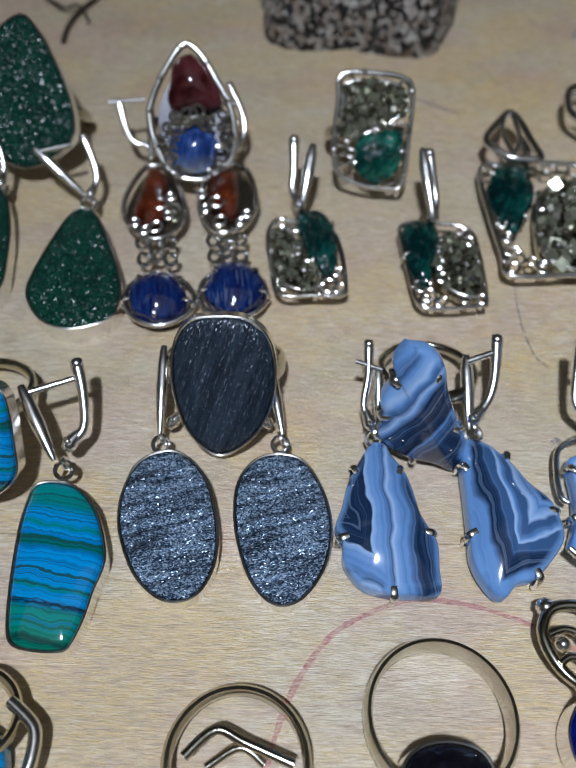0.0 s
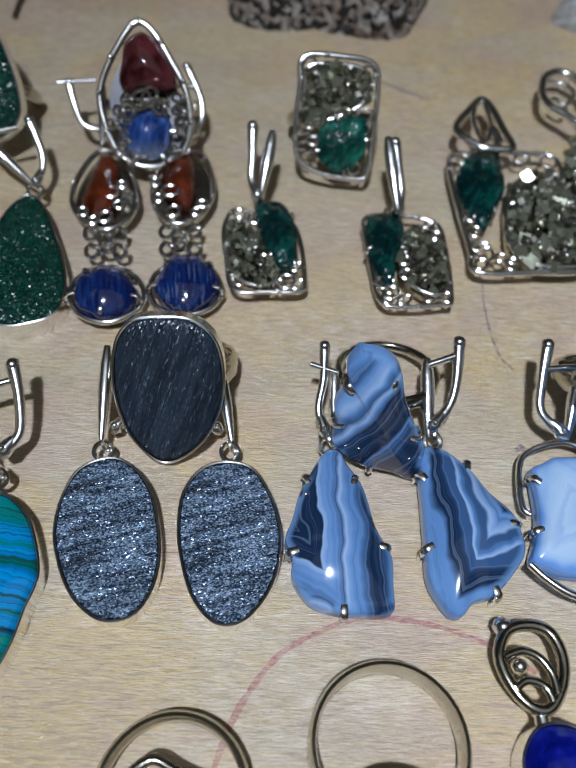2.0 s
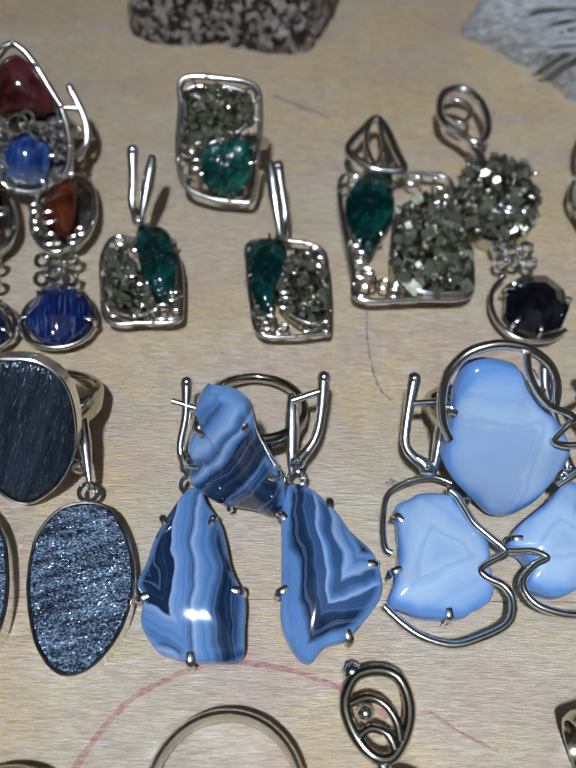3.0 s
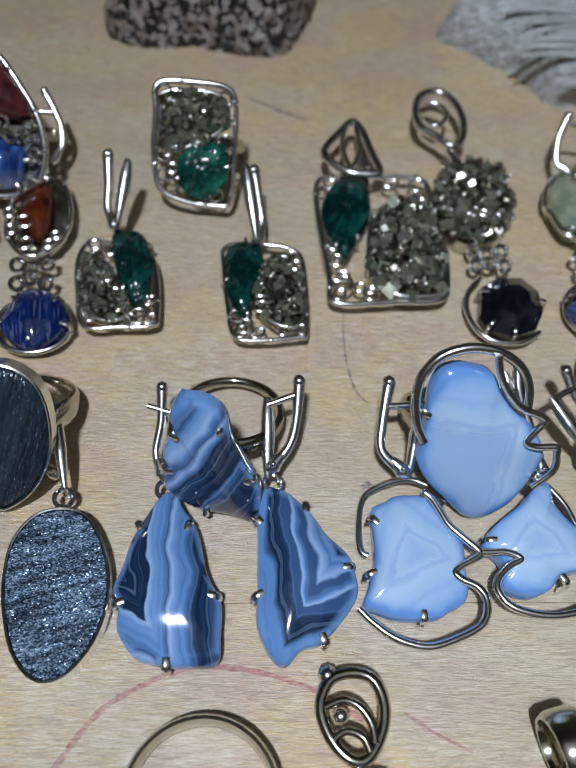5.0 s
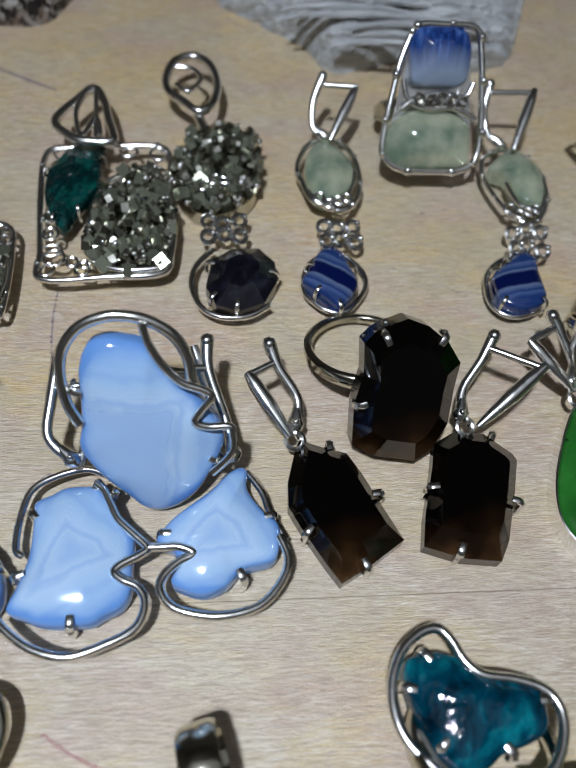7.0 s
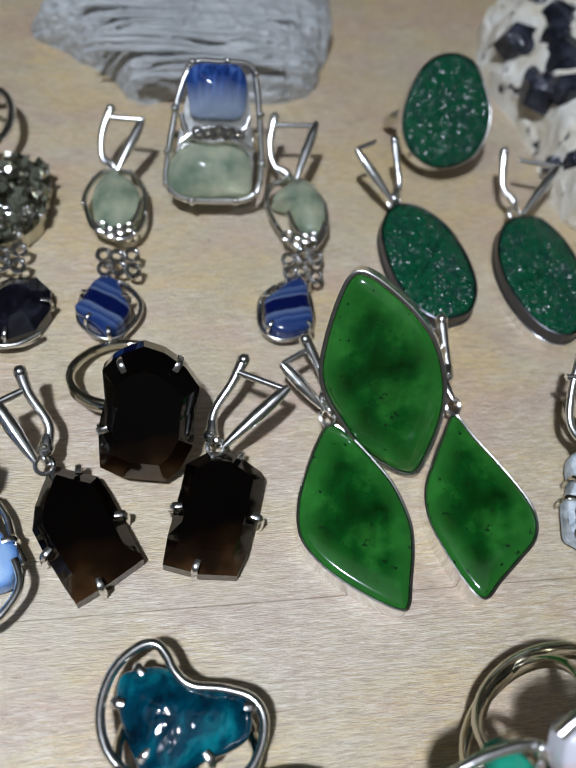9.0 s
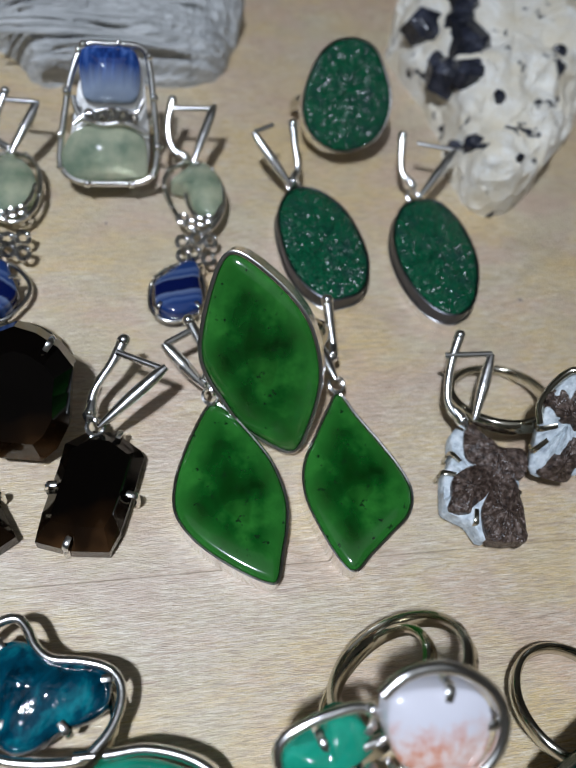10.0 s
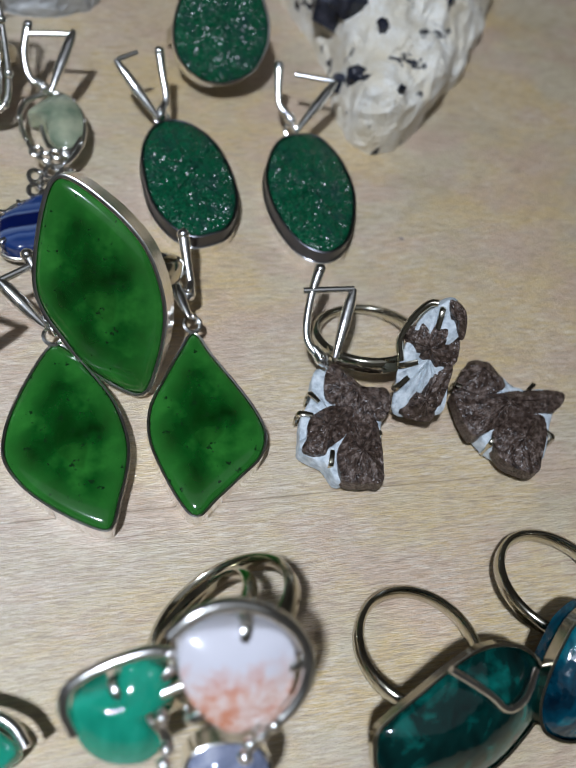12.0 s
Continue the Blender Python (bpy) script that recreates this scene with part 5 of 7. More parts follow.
flat_stone(t, [(-13.1, 143.5, 20.6), (-16.0, 142.1, 19.4), (-16.6, 139.5, 17.0), (-17.1, 137.3, 15.0), (-15.8, 135.7, 13.5), (-11.6, 135.7, 13.5), (-7.0, 136.5, 14.2), (-6.8, 138.0, 15.6), (-8.2, 140.3, 17.7), (-10.5, 142.4, 19.6)], RED_GARNET, 2.6, 2.4, 2.0, name="garnet")
q, _ = flat_stone(t, [(-16.9, 130.5, 8.9), (-15.6, 132.7, 10.9), (-12.7, 133.6, 11.6), (-9.9, 133.6, 11.6), (-7.6, 131.9, 10.1), (-7.9, 129.2, 7.7), (-9.2, 127.4, 6.0), (-12.0, 126.9, 5.6), (-15.7, 127.4, 6.0)], PALE_KYANITE, 2.6, 2.4, 2.0, name="kyanite")
for k, spot in enumerate([(-15.3, 132.3, 12.1), (-13.0, 133.9, 13.5), (-11.2, 134.3, 13.9), (-9.7, 133.1, 12.8), (-14.8, 130.1, 10.1), (-16.1, 128.3, 8.5), (-15.7, 133.9, 13.6), (-17.1, 132.3, 12.1), (-18.3, 130.6, 10.5), (-6.3, 132.6, 12.4), (-5.7, 131.0, 10.9), (-6.9, 127.4, 7.7), (-14.6, 126.5, 6.8), (-6.3, 134.3, 13.9)]):
    part("scroll", loop(spot, (1.5, 1.9, 1.7, 1.3, 1.1)[k] if k < 5 else 0.85, 0.34, p.n, 0.8, k * 0.7), SILVER, t)
    part("bead", ball(Vector(spot) + p.u * 1.2, 0.5), SILVER, t)
claws(t, q, [(-13.9, 126.8, 5.9), (-8.6, 126.9, 6.0), (-16.1, 130.4, 9.1), (-6.7, 130.6, 9.3)], r=0.5)
shank(t, p, radius=8.6)
GARNET_DROPS = ([(-21.0, 130.0, 4.0), (-22.0, 125.0, 4.0), (-23.0, 118.0, 4.0), (-21.0, 114.0, 4.0), (-19.0, 114.0, 4.0), (-17.0, 117.0, 4.0), (-17.0, 122.0, 4.0), (-18.0, 128.0, 4.0)],
                [(-6.0, 132.0, 4.0), (-8.0, 128.0, 4.0), (-9.0, 123.0, 4.0), (-7.0, 119.0, 4.0), (-4.0, 117.0, 4.0), (-3.0, 119.0, 4.0), (-3.0, 124.0, 4.0), (-4.0, 130.0, 4.0)])
GARNET_LOOPS = ([(-18.0, 119.0, 5.0), (-18.0, 113.0, 5.0), (-16.0, 116.0, 5.0), (-16.0, 121.0, 5.0), (-20.0, 112.0, 5.0), (-22.0, 114.0, 5.0)],
                [(-7.0, 120.0, 5.0), (-6.0, 115.0, 5.0), (-9.0, 118.0, 5.0), (-1.0, 117.0, 5.0), (-2.0, 115.0, 5.0), (-10.0, 122.0, 5.0)])
KYANITE_OVALS = ([(-11.0, 98.0, 4.0), (-12.0, 100.0, 4.0), (-14.0, 102.0, 4.0), (-17.0, 103.0, 4.0), (-19.0, 102.0, 4.0), (-21.0, 100.0, 4.0), (-21.0, 97.0, 4.0), (-20.0, 94.0, 4.0), (-18.0, 93.0, 4.0), (-16.0, 92.0, 4.0), (-13.0, 93.0, 4.0), (-11.0, 95.0, 4.0)],
                 [(3.0, 100.0, 4.0), (2.0, 103.0, 4.0), (-0.0, 105.0, 4.0), (-3.0, 106.0, 4.0), (-6.0, 105.0, 4.0), (-7.0, 102.0, 4.0), (-8.0, 99.0, 4.0), (-7.0, 97.0, 4.0), (-5.0, 95.0, 4.0), (-2.0, 94.0, 4.0), (0.0, 95.0, 4.0), (2.0, 97.0, 4.0)])
for o, loops, kya, links, rear, pin, fr in (
    ([(-21.0, 131.1, 3.6), (-17.3, 129.6, 3.6), (-14.2, 122.8, 3.6), (-13.2, 116.8, 3.6), (-15.2, 112.9, 3.6), (-18.2, 111.2, 3.6), (-22.2, 113.3, 3.6), (-24.7, 117.0, 3.6), (-25.0, 122.3, 3.6), (-23.2, 128.6, 3.6)], 1,
     [(-17.0, 103.8, 3.6), (-12.8, 102.7, 3.6), (-10.0, 99.4, 3.6), (-10.0, 95.5, 3.6), (-13.2, 92.7, 3.6), (-16.5, 92.0, 3.6), (-20.1, 93.5, 3.6), (-22.1, 96.7, 3.6), (-21.9, 100.1, 3.6), (-19.9, 102.5, 3.6)],
     [(-20.3, 110.1, 3.5), (-17.8, 109.2, 3.5), (-15.4, 110.3, 3.5), (-19.5, 106.1, 3.5), (-17.3, 107.2, 3.5), (-14.7, 106.3, 3.5)], [(-27.9, 149.5, 5.0), (-26.7, 142.4, 5.0), (-25.0, 137.1, 5.0), (-21.7, 135.0, 5.0)], [(-30.0, 149.4, 5.0), (-23.0, 150.5, 5.0)], [(-21.6, 149.0, 5.0), (-20.7, 131.8, 5.0)]),
    ([(-5.1, 132.2, 3.6), (-1.5, 130.2, 3.6), (0.4, 124.0, 3.6), (0.2, 118.7, 3.6), (-2.2, 114.7, 3.6), (-5.9, 113.3, 3.6), (-9.1, 116.3, 3.6), (-10.4, 120.2, 3.6), (-10.1, 125.7, 3.6), (-8.0, 130.0, 3.6)], 2,
     [(-3.1, 105.7, 3.6), (0.5, 105.0, 3.6), (3.1, 101.0, 3.6), (2.8, 97.0, 3.6), (0.1, 94.7, 3.6), (-3.8, 94.1, 3.6), (-7.4, 95.6, 3.6), (-8.9, 98.9, 3.6), (-7.9, 102.9, 3.6)],
     [(-7.1, 111.2, 3.5), (-4.8, 110.3, 3.5), (-2.1, 111.6, 3.5), (-6.6, 107.2, 3.5), (-4.5, 108.5, 3.5), (-1.7, 107.4, 3.5)], [(-5.6, 156.0, 5.0), (-3.0, 147.4, 5.0), (-2.5, 140.4, 5.0), (-3.9, 135.8, 5.0)], [(-10.3, 150.3, 5.0), (-3.4, 149.8, 5.0)], [(-9.0, 146.3, 5.0), (-4.3, 132.5, 5.0)])):
    t = thing("earring", middle(o).xy, "silver earring with red garnet above oval blue kyanite", "earring", "garnet and kyanite set")
    p = Plate(o)
    frame_wire(t, o, 0.55)
    backplate(t, p, 2.0, 0.5, -0.3)
    flat_stone(t, GARNET_DROPS[loops - 1], GARNET, 1.8, 2.0, 2.0, name="garnet")
    granules(t, p, 7, 0.48)
    for j, spot in enumerate(GARNET_LOOPS[loops - 1]):
        part("scroll", loop(spot, (1.5, 1.3)[j] if j < 2 else 0.9, 0.34, (0, 0, 1), 0.85, j), SILVER, t)
    chain_links(t, links)
    k = Plate(kya)
    inner = KYANITE_OVALS[loops - 1]
    q, _ = flat_stone(t, inner, (KYANITE, KYANITE_STREAKED)[loops - 1], 3.0, 2.3, 2.0, name="kyanite")
    frame_wire(t, [k.at(x * 1.0, y * 1.0, -1.2) for x, y in k.line[::3]], 0.5)
    claws(t, q, [q.at(0, -5.2 * 0.82), q.at(-5.6, -1.5), q.at(5.6, -1.5), q.at(-3.6, 3.6), q.at(3.6, 3.6)], r=0.4)
    lever_back(t, fr, rear, None, pin, r=0.9)

# ---- emerald and pyrite set ----
def inside(line, x, y):
    """Whether a place of a plate lies within an outline."""
    hit = False
    for (ax, ay), (bx, by) in zip(line, line[1:] + line[:1]):
        if (ay > y) != (by > y) and x < (bx - ax) * (y - ay) / (by - ay) + ax:
            hit = not hit
    return hit


def lace(parent, plate, keep_off, size, seed, deep=1.4, wire=0.28):
    """Small loops and grains of silver along the inner side of a frame, but for the places that stones fill."""
    rnd = random.Random(seed)
    taken = [[((q.at(x, y) - plate.c).dot(plate.u), (q.at(x, y) - plate.c).dot(plate.v)) for x, y in q.line] for q in keep_off]
    line, run, last = plate.grown(-deep * size), 0.0, None
    for x, y in line:
        if last:
            run += math.hypot(x - last[0], y - last[1])
        last = (x, y)
        if run < size * 2.6 or any(inside(o, x, y) for o in taken):
            continue
        run = 0.0
        part("scroll", loop(plate.at(x, y, rnd.uniform(0.1, 0.5)), size * rnd.uniform(0.9, 1.3), wire, plate.n, rnd.uniform(0.6, 1.0), rnd.uniform(0, 3)), SILVER, parent)
        if rnd.random() < 0.25:
            part("bead", ball(plate.at(x + rnd.uniform(-1, 1) * size, y + rnd.uniform(-1, 1) * size, 0.5), size * 0.42), SILVER, parent)


def crystal_heap(parent, plate, count, size, seed, height=1.0):
    """Glassy grey-green grains with bright metal cubes and silver bubbles among them."""
    rnd = random.Random(seed)
    part("crystal_crust", cluster(plate, count, size * 1.0, seed + 3, height=height * 0.7), CRYSTAL, parent, "heap of glassy grey-green crystals", False)["kind"] = "stuff"
    part("pyrite_crust", cluster(plate, count * 2, size * 0.66, seed, height=height * 1.15), PYRITE, parent, "small grey-gold pyrite cubes", False)["kind"] = "stuff"
    xs, ys = [q[0] for q in plate.line], [q[1] for q in plate.line]
    for k in range(count // 3):
        x, y = rnd.uniform(min(xs), max(xs)), rnd.uniform(min(ys), max(ys))
        if inside(plate.line, x, y):
            part("bead", ball(plate.at(x, y, height * rnd.uniform(0.9, 1.25)), rnd.uniform(0.32, 0.62)), SILVER, parent)


def openwork(parent, outline, green, heap, count, seed, size=1.5, wire=0.5, loops=(), stone_material=None):
    """A wire frame that holds a raw emerald and a heap of pyrite cubes."""
    p = Plate(outline, steps=3)
    frame_wire(parent, outline, wire)
    granules(parent, p, 6, wire * 1.1, 0.0, 0.2)
    g, _ = flat_stone(parent, green, stone_material or EMERALD, 2.2, 1.6, 2.6, rough=0.5, seed=seed, name="emerald", label="rough dark green emerald")
    q = Plate(heap)
    backplate(parent, q, 2.2, 1.2, 0.1)
    crystal_heap(parent, q, count, size, seed)
    frame_wire(parent, [q.at(x, y, 0.2) for x, y in q.line[::3]], wire * 0.85, True, "scroll_wire")
    lace(parent, p, (g, q), wire * 2.4, seed)
    claws(parent, g, [g.at(x * 1.0, y * 1.0) for x, y in g.line[3::8]], r=0.32, reach=0.6)
    for spot, r in loops:
        part("scroll", loop(spot, r, 0.3), SILVER, parent)
    return p


o = [(16.6, 140.4, 19.2), (23.3, 140.6, 19.5), (29.2, 140.0, 18.8), (30.5, 137.4, 15.9), (30.1, 131.7, 9.7), (29.4, 126.8, 4.3), (26.8, 126.3, 3.7), (20.5, 126.8, 4.3), (16.4, 128.5, 6.1), (15.6, 132.5, 10.6), (16.1, 137.0, 15.6)]
t = thing("ring", middle(o).xy, "rectangular silver ring with rough emerald and pyrite", "ring", "emerald and pyrite set")
p = openwork(t, o, [(20.2, 131.9, 10.4), (23.3, 133.2, 11.9), (28.6, 133.4, 12.0), (29.2, 130.8, 9.2), (28.2, 128.2, 6.3), (25.0, 126.6, 4.6), (21.6, 127.4, 5.4), (19.6, 129.2, 7.4)],
             [(17.7, 139.0, 18.2), (23.3, 139.4, 18.7), (28.1, 138.7, 17.9), (28.8, 136.5, 15.5), (26.8, 134.5, 13.3), (21.5, 133.0, 11.6), (17.5, 132.9, 11.5), (17.0, 136.3, 15.2)], 40, 21, 1.9, 0.55, [((18.9, 130.2, 9.0), 1.1), ((18.2, 132.0, 11.0), 0.8)], BRIGHT_EMERALD)
shank(t, p, radius=8.4)
for o, green, heap, front, rear, loops in (
    ([(4.8, 117.3, 3.4), (8.7, 116.7, 3.4), (15.0, 115.0, 3.4), (17.1, 110.1, 3.4), (17.8, 101.7, 3.4), (17.0, 99.2, 3.4), (11.3, 98.8, 3.4), (5.7, 98.9, 3.4), (3.9, 105.5, 3.4), (3.1, 112.9, 3.4)],
     [(9.0, 119.4, 3.8), (13.4, 119.3, 3.8), (15.4, 115.8, 3.8), (16.4, 109.8, 3.8), (16.0, 104.5, 3.8), (13.8, 103.7, 3.8), (11.7, 106.4, 3.8), (9.8, 111.2, 3.8), (8.7, 115.6, 3.8)],
     [(3.8, 111.6, 3.8), (6.5, 113.8, 3.8), (9.5, 109.6, 3.8), (12.0, 105.4, 3.8), (12.9, 102.3, 3.8), (11.3, 99.8, 3.8), (7.6, 100.2, 3.8), (4.8, 103.2, 3.8)],
     [(11.4, 136.5, 6.0), (9.7, 119.4, 6.0)], [(7.7, 138.8, 5.0), (7.8, 130.5, 5.0), (7.7, 124.3, 5.0), (9.0, 119.9, 5.0)], [((14.6, 101.0, 3.6), 1.5), ((8.7, 108.5, 4.4), 0.9), ((10.5, 104.9, 4.4), 1.2)]),
    ([(28.7, 116.3, 3.4), (32.6, 117.6, 3.4), (41.5, 116.3, 3.4), (43.2, 110.2, 3.4), (43.2, 98.8, 3.4), (41.6, 97.4, 3.4), (35.0, 96.6, 3.4), (30.9, 97.4, 3.4), (29.6, 103.6, 3.4), (28.7, 112.1, 3.4)],
     [(29.2, 116.0, 3.8), (32.6, 117.8, 3.8), (35.3, 116.4, 3.8), (35.9, 111.9, 3.8), (34.1, 106.5, 3.8), (33.1, 101.5, 3.8), (30.9, 102.3, 3.8), (29.2, 108.5, 3.8)],
     [(36.3, 113.1, 3.8), (39.7, 114.3, 3.8), (42.5, 109.9, 3.8), (42.7, 102.5, 3.8), (41.1, 99.2, 3.8), (37.8, 99.9, 3.8), (34.8, 103.4, 3.8), (34.8, 108.6, 3.8)],
     [(32.4, 136.1, 6.0), (34.5, 116.5, 6.0)], [(33.9, 135.9, 5.0), (34.8, 128.3, 5.0), (35.4, 122.3, 5.0), (34.8, 117.6, 5.0)], [((32.7, 99.4, 3.6), 1.4), ((35.4, 106.1, 4.4), 1.0), ((35.3, 103.0, 4.4), 1.1)])):
    t = thing("earring", middle(o).xy, "openwork silver earring with rough emerald and pyrite", "earring", "emerald and pyrite set")
    openwork(t, o, green, heap, 38, 5 + len(loops), 1.3, 0.42, loops)
    lever_back(t, front, rear, None, None, r=1.15)
o = [(46.1, 132.9, 3.6), (50.9, 134.5, 3.6), (60.5, 135.2, 3.6), (67.4, 134.1, 3.6), (67.8, 124.6, 3.6), (68.5, 112.9, 3.6), (67.7, 106.1, 3.6), (58.6, 105.1, 3.6), (48.3, 104.7, 3.6), (47.6, 110.2, 3.6), (46.3, 121.5, 3.6)]
t = thing("pendant", middle(o).xy, "square openwork silver pendant with emerald and pyrite", "pendant", "emerald and pyrite set")
openwork(t, o, [(49.0, 132.0, 4.0), (51.0, 135.0, 4.0), (56.0, 135.0, 4.0), (56.0, 131.0, 4.0), (56.0, 125.0, 4.0), (53.0, 119.0, 4.0), (51.0, 115.0, 4.0), (49.0, 117.0, 4.0), (47.0, 122.0, 4.0), (47.0, 128.0, 4.0)],
         [(55.0, 115.0, 4.0), (56.0, 123.0, 4.0), (59.0, 127.0, 4.0), (63.0, 129.0, 4.0), (66.0, 128.0, 4.0), (68.0, 122.0, 4.0), (69.0, 118.0, 4.0), (69.0, 112.0, 4.0), (68.0, 107.0, 4.0), (62.0, 106.0, 4.0), (58.0, 107.0, 4.0), (55.0, 110.0, 4.0)], 70, 31, 2.0, 0.55,
         [((50.0, 108.8, 3.8), 1.6), ((52.9, 108.0, 3.8), 0.9), ((54.9, 107.5, 3.8), 0.7)])
frame_wire(t, [(47.5, 138.7, 6.0), (51.1, 144.8, 6.0), (53.6, 147.7, 6.0), (55.5, 145.0, 6.0), (57.1, 138.5, 6.0), (58.1, 133.9, 6.0), (54.5, 133.4, 6.0), (51.2, 134.3, 6.0)], 0.85, True, "bail")
frame_wire(t, [(52.2, 145.9, 6.5), (51.1, 140.4, 6.5), (52.6, 134.5, 6.5), (54.7, 139.2, 6.5), (55.9, 134.6, 6.5)], 0.5, False, "bail_scroll")
frame_wire(t, [(54.1, 147.1, 6.2), (54.6, 140.8, 6.2), (55.0, 134.2, 6.2)], 0.5, False, "bail_scroll")

# ---- pendant with grey crystals over a black stone ----
o = [(70.2, 135.8, 4.0), (74.6, 140.0, 4.0), (80.5, 139.5, 4.0), (84.0, 136.3, 4.0), (84.0, 129.8, 4.0), (82.6, 123.5, 4.0), (78.8, 119.8, 4.0), (74.1, 119.0, 4.0), (70.3, 121.9, 4.0), (68.3, 128.0, 4.0)]
t = thing("pendant", middle(o).xy, "silver pendant with grey crystal cluster over black stone", "pendant")
p = Plate(o)
backplate(t, p, 3.6, 2.8)
crystal_heap(t, p, 60, 1.8, 77, 1.2)
granules(t, p, 4, 0.6, 0.1, 0.2)
curls(t, p, 40, 5, -3.5, 5.0, -6.5, -3.5, 1.0, 0.8)
chain_links(t, [(74.7, 117.2, 3.5), (77.1, 116.4, 3.5), (80.0, 117.3, 3.5), (74.7, 113.7, 3.5), (77.3, 114.3, 3.5), (80.0, 113.8, 3.5)])
b = faceted(t, [(75.3, 109.3, 3.8), (78.7, 111.6, 3.8), (83.1, 111.7, 3.8), (85.7, 108.7, 3.8), (85.8, 104.4, 3.8), (83.7, 100.4, 3.8), (79.5, 98.7, 3.8), (75.9, 100.0, 3.8), (74.3, 103.6, 3.8)], BLACK, 3.4, 2.4, 0.5, "black faceted stone")
frame_wire(t, [(75.4, 111.6, 2.6), (72.7, 108.2, 2.6), (72.0, 103.9, 2.6), (73.5, 99.8, 2.6), (76.7, 97.8, 2.6), (81.0, 97.9, 2.6), (84.4, 100.0, 2.6)], 0.5, False)
claws(t, b, [(79.3, 98.9, 3.8), (85.4, 105.4, 3.8), (75.0, 107.4, 3.8), (75.4, 100.5, 3.8)], r=0.4)
frame_wire(t, [(66.8, 150.8, 6.0), (68.2, 156.0, 6.0), (72.0, 157.8, 6.0), (75.3, 154.9, 6.0), (76.5, 149.1, 6.0), (75.4, 143.6, 6.0), (72.9, 141.9, 6.0), (70.2, 144.5, 6.0), (67.5, 147.2, 6.0)], 0.85, True, "bail")
frame_wire(t, [(68.6, 154.6, 6.0), (71.6, 154.0, 6.0), (73.4, 151.1, 6.0), (71.0, 147.4, 6.0), (68.7, 149.4, 6.0)], 0.5, False, "bail_scroll")
frame_wire(t, [(72.3, 143.6, 5.0), (73.4, 140.2, 5.0), (74.2, 138.2, 5.0)], 0.9, False, "bail_stem")

# ---- prehnite and kyanite set ----
o = [(111.3, 145.7, 21.3), (116.0, 146.0, 21.6), (121.7, 145.7, 21.3), (122.9, 143.0, 18.7), (123.4, 138.2, 14.1), (123.6, 133.2, 9.3), (122.9, 130.0, 6.3), (120.5, 128.5, 5.0), (116.0, 128.3, 4.7), (108.9, 128.6, 5.0), (105.9, 130.5, 6.8), (106.1, 133.6, 9.7), (107.3, 137.9, 13.8), (108.7, 142.1, 17.9)]
t = thing("ring", middle(o).xy, "silver ring with blue kyanite over pale green prehnite", "ring", "prehnite and kyanite set")
p = Plate(o)
frame_wire(t, o, 0.6)
backplate(t, p, 2.6, 0.5, -1.4, STEEL)
frame_wire(t, [p.at(x, y, 1.2) for x, y in ((-6.5, 4.0), (-5.5, 0.6), (-1.5, -0.9), (2.5, -0.6), (6.8, -2.5))], 0.5, False, "scroll_wire")
frame_wire(t, [p.at(x, y, 1.2) for x, y in ((-6.8, -1.0), (-4.0, 0.9), (0.5, 1.8), (4.5, 1.2), (6.0, 3.5))], 0.5, False, "scroll_wire")
granules(t, p, 5, 0.8)
flat_stone(t, [(110.2, 145.3, 20.9), (112.3, 146.0, 21.5), (118.0, 146.0, 21.5), (120.7, 144.9, 20.5), (121.2, 141.8, 17.6), (119.9, 139.1, 15.0), (115.5, 138.8, 14.7), (111.1, 139.1, 15.0), (110.3, 141.1, 16.9)], FADING_KYANITE, 2.6, 2.2, 2.2, name="kyanite")
flat_stone(t, [(106.0, 131.6, 7.8), (107.8, 134.6, 10.7), (111.3, 135.9, 11.9), (117.6, 135.9, 11.9), (121.3, 134.2, 10.3), (121.8, 131.1, 7.3), (121.2, 129.2, 5.6), (117.4, 128.8, 5.1), (110.8, 128.8, 5.1), (106.9, 129.2, 5.6)], PREHNITE, 2.6, 2.6, 2.2, name="prehnite")
curls(t, p, 8, 5, -4.5, 5.0, 0.3, 1.3, 0.9, 1.6)
shank(t, p, radius=8.6, width=3.0)
PREHNITES = ([(93.0, 134.0, 4.0), (96.0, 137.0, 4.0), (100.0, 133.0, 4.0), (101.0, 128.0, 4.0), (99.0, 124.0, 4.0), (95.0, 122.0, 4.0), (93.0, 124.0, 4.0), (92.0, 129.0, 4.0)],
             [(126.0, 130.0, 4.0), (131.0, 135.0, 4.0), (134.0, 134.0, 4.0), (136.0, 129.0, 4.0), (135.0, 123.0, 4.0), (133.0, 121.0, 4.0), (130.0, 123.0, 4.0), (129.0, 128.0, 4.0)])
KYANITE_SQUARES = ([(93.0, 110.0, 4.0), (95.0, 111.0, 4.0), (97.0, 110.0, 4.0), (98.0, 107.0, 4.0), (99.0, 103.0, 4.0), (96.0, 99.0, 4.0), (95.0, 99.0, 4.0), (93.0, 101.0, 4.0), (90.0, 104.0, 4.0), (91.0, 106.0, 4.0)],
                   [(124.0, 107.0, 4.0), (128.0, 110.0, 4.0), (130.0, 109.0, 4.0), (130.0, 105.0, 4.0), (130.0, 100.0, 4.0), (126.0, 98.0, 4.0), (123.0, 99.0, 4.0), (122.0, 101.0, 4.0), (122.0, 105.0, 4.0)])
